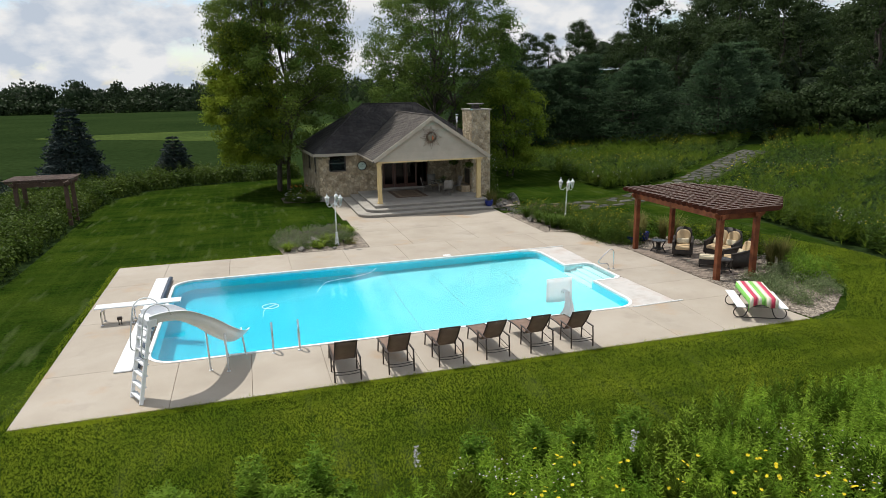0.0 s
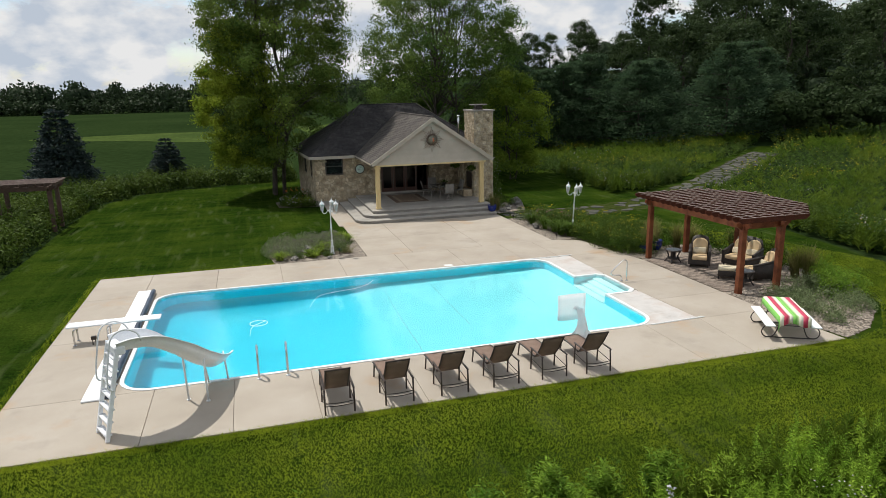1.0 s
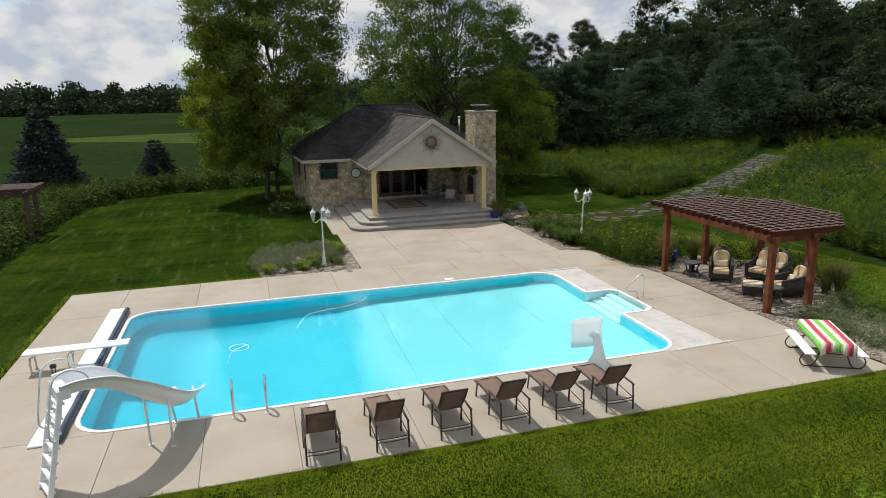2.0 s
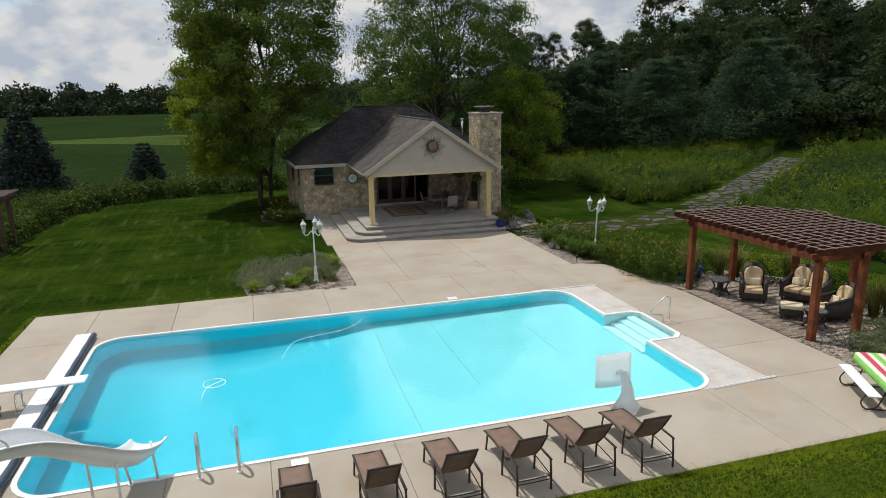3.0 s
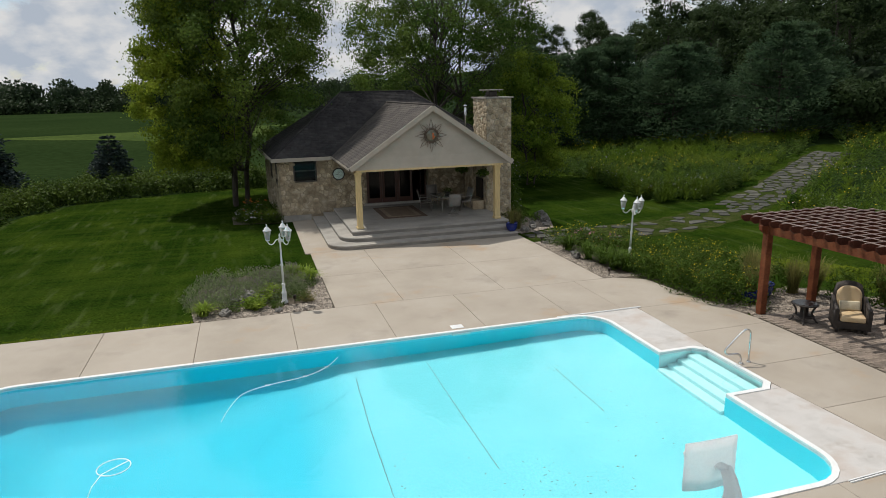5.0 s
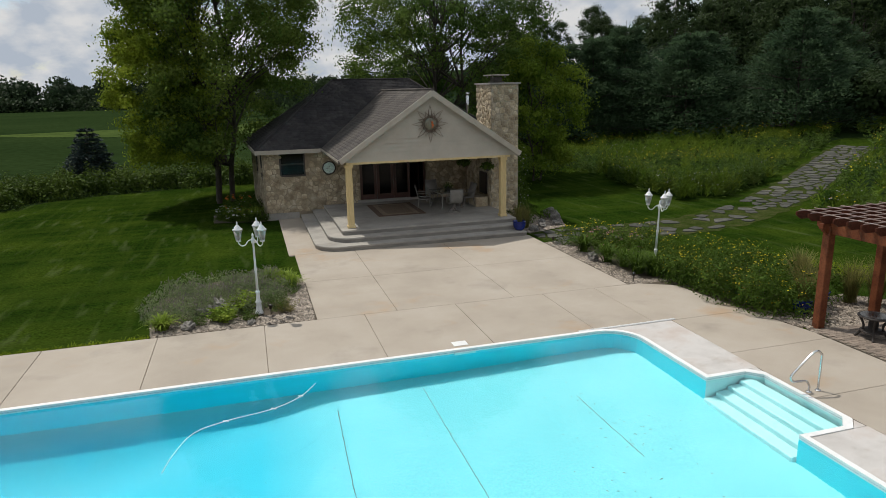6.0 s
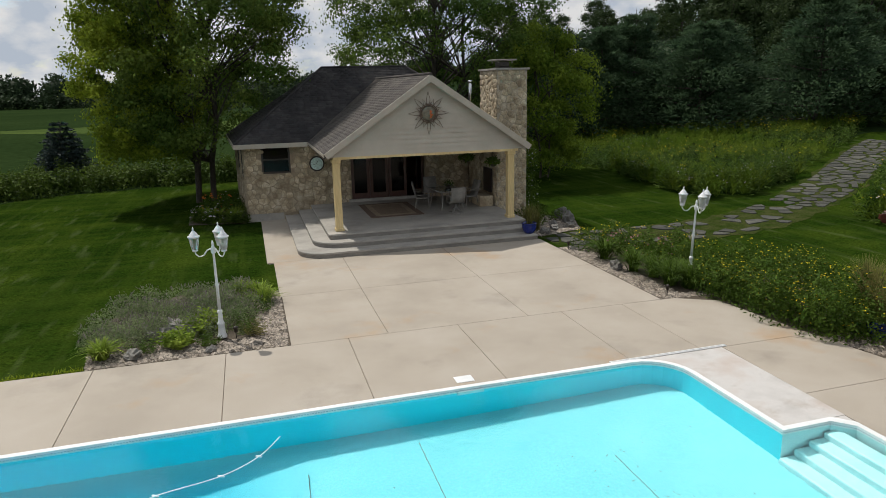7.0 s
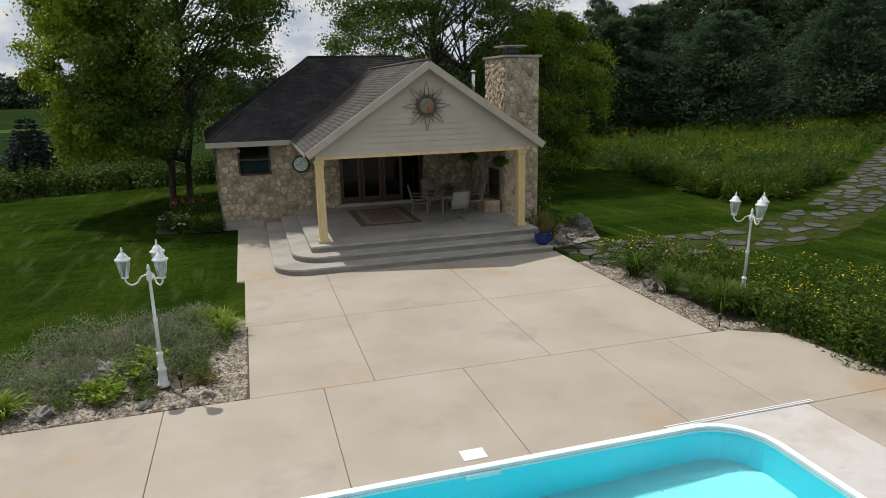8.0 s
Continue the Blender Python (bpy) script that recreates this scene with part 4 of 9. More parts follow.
        if k in (1, 2):
            bm = bmesh.new()
            x = dw - 0.08 if k == 1 else 0.08
            tube(bm, [(x, 0, 1.5), (x, -0.06, 1.5), (x, -0.06, 1.62)], 0.012, 6)
            part("door_handle", bm, STEEL, leaf, "metal lever handle")
    wall_box(house, "door_step", [((door[0] - 0.15, Y0 - 0.14, PORCH_Z), (door[1] + 0.15, Y0 - 0.03, PORCH_Z + 0.12))], STEPSTONE)
    wall_box(house, "wall", [((18.4, 44.6, 0), (18.62, Y0, 3.1))])
    stone_face(house, face_to((18.4, Y0 - 0.08, PORCH_Z), -90), 1.5, 2.5, 8, (), 0.3, singles=False)
    # main hipped roof
    ex0, ex1, ey0, ey1 = X0 - 0.32, X1 + 0.4, Y0 - 0.36, Y1 + 0.45
    ym, zr = 50.5, 6.13
    slope_main = (zr - EAVE) / (ym - ey0)
    rl, rr = (12.72, ym, zr), (16.7, ym, zr)
    xb = ex0 - 0.46
    cs = [(ex0, ey0, EAVE), (ex1, ey0, EAVE), (ex1, ey1, EAVE), (xb, ey1, EAVE)]
    bm = bmesh.new()
    top = [bm.verts.new(c) for c in cs] + [bm.verts.new(rl), bm.verts.new(rr)]
    low = [bm.verts.new((x, y, EAVE - 0.05)) for x, y, _ in cs]
    for f in ((0, 1, 5, 4), (1, 2, 5), (2, 3, 4, 5), (3, 0, 4)):
        bm.faces.new([top[i] for i in f])
    bm.faces.new(low[::-1])
    for i in range(4):
        bm.faces.new((top[i], low[i], low[(i + 1) % 4], top[(i + 1) % 4]))
    roof = part("roof", bm, DARK_SHINGLE, house, "dark brown hipped shingle roof")
    roof_plane(roof, "shingles", [cs[0], cs[1], rr, rl], 11, material=DARK_SHINGLE)
    roof_plane(roof, "shingles", [cs[3], cs[0], rl, rl], 12, material=DARK_SHINGLE)
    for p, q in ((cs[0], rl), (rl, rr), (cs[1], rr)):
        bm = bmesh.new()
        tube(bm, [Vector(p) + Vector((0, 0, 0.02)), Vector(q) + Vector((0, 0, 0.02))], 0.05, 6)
        part("ridge_cap", bm, DARK_SHINGLE, roof)
    wall_box(roof, "fascia", [((ex0 - 0.03, ey0 - 0.03, EAVE - 0.17), (11.45, ey0, EAVE + 0.01))], TRIM, "tan eave board")
    bm = bmesh.new()
    prism(bm, [(ex0 - 0.03, ey0), (ex0, ey0), (xb, ey1), (xb - 0.03, ey1)], EAVE - 0.17, EAVE + 0.01)
    part("fascia", bm, TRIM, roof, "tan eave board")
    bm = bmesh.new()
    prism(bm, [(ex0, ey0), (ex1, ey0), (ex1, Y0), (X0, Y0), (X0 - 0.42, ey1), (xb, ey1)], EAVE - 0.14, EAVE - 0.10)
    part("soffit", bm, TRIM, roof)
    # porch roof
    half, front = 3.62, GABLE_Y - 0.22
    slope = (RIDGE_Z - EAVE) / half
    back_eave, back_ridge = ey0, ey0 + (RIDGE_Z - EAVE) / slope_main
    l0, l1 = (RX - half, front, EAVE), (RX - half, back_eave, EAVE)
    r0, r1 = (RX + half, front, EAVE), (RX + half, back_eave, EAVE)
    t0, t1 = (RX, front, RIDGE_Z), (RX, back_ridge, RIDGE_Z)
    bm = bmesh.new()
    v = {k: bm.verts.new(p) for k, p in dict(l0=l0, l1=l1, r0=r0, r1=r1, t0=t0, t1=t1).items()}
    w = {k: bm.verts.new((p[0], p[1], p[2] - 0.14)) for k, p in dict(l0=l0, l1=l1, r0=r0, r1=r1, t0=t0, t1=t1).items()}
    for f in (("l0", "t0", "t1", "l1"), ("r1", "t1", "t0", "r0")):
        bm.faces.new([v[k] for k in f])
        bm.faces.new([w[k] for k in reversed(f)])
    for a, b in (("l0", "l1"), ("l1", "t1"), ("t1", "r1"), ("r1", "r0"), ("r0", "t0"), ("t0", "l0")):
        bm.faces.new((v[a], v[b], w[b], w[a]))
    bmesh.ops.recalc_face_normals(bm, faces=bm.faces[:])
    porch_roof = part("porch_roof", bm, SHINGLE, house, "brown gabled porch roof")
    roof_plane(porch_roof, "shingles", [l1, l0, t0, t1], 13, singles=290)
    roof_plane(porch_roof, "shingles", [r0, r1, t1, t0], 14)
    bm = bmesh.new()
    tube(bm, [Vector(t0) + Vector((0, -0.05, 0.02)), Vector(t1) + Vector((0, 0, 0.02))], 0.06, 6)
    part("ridge_cap", bm, SHINGLE, porch_roof)
    wall_box(porch_roof, "apex_block", [((RX - 0.07, front - 0.036, RIDGE_Z - 0.22), (RX + 0.07, front - 0.004, RIDGE_Z - 0.02))], TRIM)
    wall_box(porch_roof, "fascia", [((RX - half - 0.02, front, EAVE - 0.09), (RX - half, back_eave, EAVE + 0.005))], TRIM)
    ang = math.degrees(math.atan(slope))
    length = math.hypot(half, RIDGE_Z - EAVE)
    for sx in (-1, 1):
        bm = bmesh.new()
        box(bm, (0, -0.047 if sx < 0 else -0.04, -0.19), (length + (0.02 if sx < 0 else 0.0), 0.0, 0.015), 0.006)
        ob = part("rake_board", bm, TRIM, porch_roof, "pale tan gable rake board")
        ob.matrix_world = pose(RX - half, front, EAVE, 0, -ang, 0) if sx < 0 else Matrix.Translation((RX + half, front, EAVE)) @ Matrix.Diagonal((-1, 1, 1, 1)) @ pose(0, 0, 0, 0, -ang, 0)
    # lapped gable boards
    gable = new("gable")
    gable.parent = house
    rows, z0 = 15, EAVE - 0.12
    step = (RIDGE_Z - 0.12 - z0) / rows
    for k in range(rows):
        za, zb = z0 + k * step, z0 + (k + 1.06) * step
        ha, hb = max(0.03, (RIDGE_Z - 0.1 - za) / slope), max(0.0, (RIDGE_Z - 0.1 - min(zb, RIDGE_Z - 0.1)) / slope)
        bm = bmesh.new()
        ys = GABLE_Y
        p = [bm.verts.new(q) for q in ((RX - ha, ys - 0.022, za), (RX + ha, ys - 0.022, za), (RX + hb, ys, zb), (RX - hb, ys, zb), (RX - ha, ys + 0.03, za), (RX + ha, ys + 0.03, za), (RX + hb, ys + 0.03, zb), (RX - hb, ys + 0.03, zb))]
        for f in ((0, 1, 2, 3), (5, 4, 7, 6), (1, 0, 4, 5), (0, 3, 7, 4), (2, 1, 5, 6), (3, 2, 6, 7)):
            bm.faces.new([p[i] for i in f])
        part("siding_board", bm, SIDING, gable)
    wall_box(house, "porch_beam", [((11.78, GABLE_Y - 0.03, 2.92), (18.3, GABLE_Y + 0.27, 3.0))], PINE_POST, "pale yellow porch beam")
    wall_box(house, "beam_board", [((11.75, GABLE_Y + 0.03, 3.0), (18.32, GABLE_Y + 0.2, 3.1))], TRIM)
    # unseen ceiling, its dark colour chosen to dim the porch below
    wall_box(house, "porch_ceiling", [((RX - half + 0.1, GABLE_Y + 0.27, 3.02), (RX + half - 0.1, Y0, 3.06))], CEILING)
    for x in (11.88, 18.06):
        post = new("porch_post")
        post.parent = house
        post.location = (x, GABLE_Y + 0.13, 0)
        bm = bmesh.new()
        box(bm, (-0.12, -0.12, PORCH_Z), (0.12, 0.12, 2.92), 0.012)
        part("shaft", bm, PINE_POST, post, "pale yellow square porch post")
        for za, zb in ((PORCH_Z, PORCH_Z + 0.1), (2.80, 2.92)):
            bm = bmesh.new()
            box(bm, (-0.15, -0.15, za), (0.15, 0.15, zb), 0.012)
            part("post_trim", bm, PINE_POST, post)
    # chimney
    chimney = new("chimney")
    chimney.parent = house
    cx0, cx1, cy0, cy1, cz = 18.4, 19.62, 42.72, 44.6, 5.74
    bm = bmesh.new()
    box(bm, (cx0, cy0, -0.1), (cx1, cy1, cz))
    core = part("chimney_shaft", bm, PALE_MORTAR, chimney, "pale stone chimney stack")
    stone_face(core, face_to((cx0, cy0, 0), 0), cx1 - cx0, cz, 21, (), 0.23, thick=0.018)
    stone_face(core, face_to((cx0, cy1, PORCH_Z), -90), cy1 - cy0, cz - PORCH_Z, 22, [(0.45, 1.35, 0.6, 1.5)], 0.22, singles=False, thick=0.035)
    wall_box(chimney, "cap", [((cx0 - 0.08, cy0 - 0.08, cz), (cx1 + 0.08, cy1 + 0.08, cz + 0.07))], STEPSTONE, "grey concrete chimney cap")
    bm = bmesh.new()
    box(bm, (18.68, 43.25, cz + 0.07), (19.19, 43.9, cz + 0.13), 0.01)
    box(bm, (18.74, 43.32, cz + 0.13), (19.13, 43.83, cz + 0.33), 0.02)
    part("flue", bm, DARK_FRAME, chimney, "dark metal flue box")
    bm = bmesh.new()
    box(bm, (18.5, 43.1, cz + 0.36), (19.37, 44.05, cz + 0.41), 0.015)
    for x in (18.65, 19.22):
        for y in (43.25, 43.9):
            box(bm, (x - 0.02, y - 0.02, cz + 0.28), (x + 0.02, y + 0.02, cz + 0.38))
    part("rain_cover", bm, GREY_METAL, chimney, "flat metal rain cover")
    bm = bmesh.new()
    box(bm, (17.75, 42.95, PORCH_Z), (18.33, 44.35, PORCH_Z + 0.42), 0.02)
    part("hearth", bm, STONE, chimney, "raised stone hearth")
    bm = bmesh.new()
    box(bm, (18.30, 43.2, PORCH_Z + 0.5), (18.36, 44.05, PORCH_Z + 1.45))
    part("firebox", bm, DARK_FRAME, chimney, "black firebox opening")
    # vent pipe
    pipe = new("vent_pipe")
    pipe.parent = house
    bm = bmesh.new()
    lathe(bm, [(0.075, 4.2), (0.075, 5.25), (0.06, 5.26), (0.06, 5.32), (0.12, 5.33), (0.12, 5.39), (0.02, 5.42)], 12, (18.42, 46.0, 0))
    part("pipe", bm, STEEL, pipe, "grey metal vent pipe with cap")
    return house


def build_steps():
    def terrace(grow, z0, z1, name):
        """A porch level whose front left corner is rounded."""
        xl, yf, xr, r = 11.45 - grow, 40.05 - grow, 18.45, 0.12 + 0.8 * min(1, grow / 0.5)
        out = [(xr, Y0 - 0.01), (xl, Y0 - 0.01)]
        for i in range(9):
            a = radians(180 + 90 * i / 8)
            out.append((xl + r + r * math.cos(a), yf + r + r * math.sin(a)))
        out.append((xr, yf))
        bm = bmesh.new()
        prism(bm, out, z0, z1, 0.015)
        return bm
    porch = tagged(new("porch_steps"), "grey-tan concrete porch floor with two wrap-around steps", "porch steps", kind="structure")
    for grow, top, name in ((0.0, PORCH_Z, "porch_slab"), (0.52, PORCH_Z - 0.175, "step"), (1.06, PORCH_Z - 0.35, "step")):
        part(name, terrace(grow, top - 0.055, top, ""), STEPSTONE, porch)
        part("riser", terrace(grow - 0.022, -0.1, top - 0.056, ""), RISER, porch, "darker concrete riser")


build_house()
build_steps()

# ---- trees, hedges and the far woods ----
def limb_arrays(points, radii, sides=6):
    """A bent tapering limb as arrays."""
    pts = np.array(points, float)
    n = len(pts)
    d = unit(np.gradient(pts, axis=0))
    ref = np.where(np.abs(d[:, 2:3]) > 0.9, [[1.0, 0, 0]], [[0, 0, 1.0]])
    u = unit(np.cross(d, ref))
    w = np.cross(d, u)
    ang = 2 * np.pi * np.arange(sides) / sides
    ringed = pts[:, None] + np.array(radii)[:, None, None] * (np.cos(ang)[None, :, None] * u[:, None] + np.sin(ang)[None, :, None] * w[:, None])
    faces = []
    for i in range(n - 1):
        for k in range(sides):
            a, b = i * sides + k, i * sides + (k + 1) % sides
            faces += [(a, b, b + sides), (a, b + sides, a + sides)]
    return ringed.reshape(-1, 3), np.array(faces)


def bent(a, b, n, wobble, rng, sag=0.0):
    t = np.linspace(0, 1, n)[:, None]
    a, b = np.array(a, float), np.array(b, float)
    p = a + (b - a) * t + rng.normal(size=(n, 3)) * wobble * np.sin(np.pi * t)
    p[:, 2] -= sag * (t[:, 0] ** 2)
    return p


def broadleaf(seed, height, spread, stems, clusters, per, leaf, first=0.16, lean=0.0, low=0.12, droop=0.5, flat=0.8, cluster_size=0.085, puffs=False, level=0.4, loose=0.2, foot=0.22, slim=0.75, free=None, firm=1.7, core=0.0):
    """Arrays of a broad-leaved tree: several stems, limbs to each clump, and leaves round the twigs."""
    rng = np.random.default_rng(seed)
    wood, leaves = [], []
    tops = []
    for s in range(stems):
        a = 2 * np.pi * s / stems + rng.uniform(-0.4, 0.4)
        base = np.array([foot * np.cos(a), foot * np.sin(a), 0]) * (stems > 1)
        top = np.array([np.cos(a) * spread * rng.uniform(0.12, 0.42) * (stems > 1), np.sin(a) * spread * rng.uniform(0.12, 0.42) * (stems > 1), height * rng.uniform(0.84, 0.97)])
        line = bent(base, top, 9, 0.16 * spread * 0.3, rng)
        r0 = height * 0.014 * (0.58 if stems > 1 else 1.5)
        wood.append(limb_arrays(line, np.linspace(r0, 0.02, 9), 8))
        tops.append(line)
    # clump centres within an uneven crown
    lobes = [(rng.uniform(0, 2 * np.pi), rng.uniform(low, 0.95), rng.uniform(0.55, 1.16)) for _ in range(22)]
    got = 0
    while got < clusters:
        h = rng.uniform(low, 1.0)
        a = rng.uniform(0, 2 * np.pi)
        prof = (np.sin(np.pi * min(1, (h - low) / (1 - low) * 0.80 + 0.17)) ** 0.62)
        bulge = 1.0
        for la, lh, k in lobes:
            d = abs((a - la + np.pi) % (2 * np.pi) - np.pi)
            bulge *= 1 + (k - 1) * np.exp(-(d / 0.5) ** 2 - ((h - lh) / 0.13) ** 2)
        r = spread * prof * bulge * rng.uniform(0.2, 1.0) ** 0.5
        c = np.array([r * np.cos(a) + lean * h * height, r * np.sin(a), h * height])
        if free and not free(c):
            continue
        line = tops[got % stems]
        node = line[int(np.clip(h * 0.75, first * 0.6, 0.95) * 8)]
        if got % 5 == 0:
            wood.append(limb_arrays(bent(node, c, 5, 0.12, rng), np.linspace(max(0.02, height * 0.0034), 0.006, 5), 4))
        size = spread * cluster_size * rng.uniform(0.7, 1.5)
        n = int(per * rng.uniform(0.6, 1.35))
        if core:
            leaves.append(core_arrays(c, np.array([1.5, 1.5, 1.5 * flat]) * size * core, rng))
        if puffs:
            # rounded clumps: leaves lie over the clump's skin like scales
            way = unit(rng.normal(size=(n, 3)) + [0, 0, 0.35])
            off = way * rng.uniform(0.6, 1.1, (n, 1)) * size * [1.5, 1.5, 1.5 * flat] * (1 + loose * rng.normal(size=(n, 1)))
            along = np.cross(way, rng.normal(size=(n, 3))) + way * 0.35 + [0, 0, -0.25]
            leaves.append(leaf_arrays(c + off, along, leaf * rng.uniform(0.65, 1.35, n), leaf * slim * rng.uniform(0.7, 1.3, n), rng, 0.25, firm, way))
        else:
            off = rng.normal(size=(n, 3)) * [size, size, size * flat]
            off[:, 2] -= droop * np.abs(rng.normal(size=n)) * size * 0.7
            along = unit(off + rng.normal(size=(n, 3)) * size) + [0, 0, -droop]
            leaves.append(leaf_arrays(c + off, along, leaf * rng.uniform(0.65, 1.35, n), leaf * 0.62 * rng.uniform(0.7, 1.3, n), rng, 0.25, level))
        got += 1
    return joined(wood), joined(leaves)


def conifer(seed, height, spread, tiers, per, needle, low=0.03, droop=0.25, ragged=0.25, taper=0.85, breadth=0.34, fan=0.20, lift=0.0, thick=0.03):
    """Arrays of a conifer: a straight stem, whorled boughs and sprays of needles along them."""
    rng = np.random.default_rng(seed)
    wood = [limb_arrays([(0, 0, 0), (0, 0, height * 0.5), (0, 0, height * 0.97)], [height * 0.02, height * 0.012, 0.015], 6)]
    leaves = []
    for t in range(tiers):
        h = low + (0.985 - low) * (t / tiers)
        reach = spread * (1 - h) ** taper + 0.06 * spread
        boughs = max(5, int(13 * (1 - h) + 4))
        for b in range(boughs):
            a = 2 * np.pi * (b + rng.uniform(-0.4, 0.4)) / boughs + t * 0.7
            r = reach * rng.uniform(1 - ragged * 1.6, 1 + ragged)
            tip = np.array([r * np.cos(a), r * np.sin(a), h * height - droop * r * 0.6 + rng.normal() * 0.05 * height / tiers])
            root = np.array([0, 0, h * height + 0.04 * r])
            if b % 2 == 0:
                wood.append(limb_arrays([root, root + (tip - root) * 0.35 + [0, 0, 0.04 * r], root + (tip - root) * 0.7], [0.018 * r + 0.008, 0.010 * r + 0.006, 0.006], 4))
            n = int(per * (0.45 + 0.55 * r / spread))
            s = rng.uniform(0.18, 1.0, n) ** 0.7
            side = np.array([-np.sin(a), np.cos(a), 0])
            out = np.array([np.cos(a), np.sin(a), 0])
            spread_out = rng.normal(size=n) * fan * r * (1.1 - 0.5 * s)
            pts = root + (tip - root) * s[:, None] + side * spread_out[:, None] + [0, 0, 1] * (lift * r * s ** 2.5)[:, None] + rng.normal(size=(n, 3)) * [thick * r, thick * r, 0.9 * thick * r + 0.02 * r]
            along = out * 0.9 + side * np.sign(spread_out)[:, None] * 0.7 + rng.normal(size=(n, 3)) * 0.35 + [0, 0, 0.15]
            leaves.append(leaf_arrays(pts, along, needle * rng.uniform(0.6, 1.4, n), needle * breadth * rng.uniform(0.7, 1.3, n), rng, 0.25, 1.0, out * 0.6 + [0, 0, 0.8]))
    return joined(wood), joined(leaves)


def pine(seed, height, spread, tiers):
    """Arrays of a white pine: whorls of level boughs, each carrying flat tufts of needles, with dark gaps between."""
    rng = np.random.default_rng(seed)
    wood = [limb_arrays([(0, 0, 0), (0, 0, height * 0.5), (0, 0, height * 0.97)], [height * 0.016, height * 0.010, 0.02], 6)]
    leaves = []
    for t in range(tiers):
        h = 0.05 + 0.93 * (t + rng.uniform(-0.25, 0.25)) / tiers
        reach = spread * ((1 - h) ** 0.85 + 0.03)
        boughs = 7 if h < 0.8 else 5
        for b in range(boughs):
            a = 2 * np.pi * (b + rng.uniform(-0.35, 0.35)) / boughs + 0.8 * t
            r = reach * rng.uniform(0.62, 1.12)
            out = np.array([math.cos(a), math.sin(a), 0])
            side = np.array([-math.sin(a), math.cos(a), 0])
            root = np.array([0, 0, h * height])
            tip = root + out * r + [0, 0, rng.uniform(0.02, 0.22) * r]
            wood.append(limb_arrays([root, root + (tip - root) * 0.5 - [0, 0, 0.03 * r], tip], [0.02 * r + 0.01, 0.012 * r, 0.006], 4))
            for k in np.linspace(0.34, 1.0, 4):
                c = root + (tip - root) * k + side * rng.normal() * 0.14 * r + [0, 0, rng.normal() * 0.05 * r]
                size = (0.20 * r + 0.25) * rng.uniform(0.75, 1.2)
                n = int(38 + 5 * r)
                way = unit(rng.normal(size=(n, 3)) + [0, 0, 0.55] + out * 0.3)
                pts = c + way * rng.uniform(0.5, 1.05, (n, 1)) * size * [1.15, 1.15, 0.7]
                leaves.append(core_arrays(c, np.array([1.0, 1.0, 0.5]) * size * 0.2, rng))
                skin = way + out * 0.35 + [0, 0, 0.45]
                leaves.append(leaf_arrays(pts, out * 0.7 + way * 0.5 + rng.normal(size=(n, 3)) * 0.35 + [0, 0, 0.25], rng.uniform(0.30, 0.52, n), rng.uniform(0.12, 0.20, n), rng, 0.05, 5.0, skin))
    return joined(wood), joined(leaves)


def plant_tree(name, arrays, at, leaf_mat, label, category="tree", turn=0.0, scale=1.0, group=""):
    z = float(rise(at[0], at[1])) - 0.05
    tree = thing(name, label, category, (at[0], at[1], z), turn, group)
    tree.scale = (scale,) * 3
    raw("trunk", *arrays[0], BARK, tree, "grey-brown trunk and limbs", smooth=True)
    raw("crown", *arrays[1], leaf_mat, tree, "leafy crown")
    return tree


birch = plant_tree("birch_tree", broadleaf(31, 17.6, 6.1, 3, 600, 230, 0.135, low=0.17, lean=0.06, cluster_size=0.072, puffs=True, flat=0.65, loose=0.26, foot=0.45, free=lambda c: c[0] > -4.3 - 0.05 * c[2] and c[2] > (5.6 if c[0] > 1.0 and c[1] < 1.8 else 2.9)), (6.9, 52.6), LEAF_POPLAR, "tall multi-stemmed birch with dark and sunlit yellow-green leaves")


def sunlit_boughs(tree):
    """The birch's low western boughs, painted yellower and brighter for the sun on them."""
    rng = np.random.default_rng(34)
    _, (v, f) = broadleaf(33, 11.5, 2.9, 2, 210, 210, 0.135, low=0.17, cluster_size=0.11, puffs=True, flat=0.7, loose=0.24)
    raw("crown", v + [-2.3, -0.8, 0.2], f, LEAF_SUNLIT, tree, "yellow-green sunlit boughs")
    wood = []
    for z0, z1, x, y in ((2.0, 4.6, -2.8, -1.0), (2.6, 6.5, -3.5, 0.1), (3.4, 8.4, -2.6, -1.4), (4.4, 10.2, -2.9, -0.5), (2.3, 5.2, -1.9, -2.1)):
        wood.append(limb_arrays(bent((-0.3, 0, z0), (x, y, z1), 7, 0.15, rng), np.linspace(0.075, 0.015, 7), 6))
    raw("bough", *joined(wood), BARK, tree, "grey-brown limbs", smooth=True)


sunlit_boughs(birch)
plant_tree("ash_tree", broadleaf(37, 16.8, 7.0, 3, 510, 220, 0.14, low=0.13, cluster_size=0.070, puffs=True, flat=0.65, loose=0.26, free=lambda c: not (c[0] < 0.6 and c[1] < -2.4 and c[2] < 6.8)), (20.6, 56.6), LEAF_ASH, "tall leafy green ash tree behind the chimney")
plant_tree("ash_tree", broadleaf(38, 8.2, 3.0, 2, 130, 190, 0.145, low=0.12, cluster_size=0.13, puffs=True, flat=0.65, loose=0.24), (25.2, 53.0), LEAF_LIME, "lower lime-green tree overhanging the lawn beside the house")

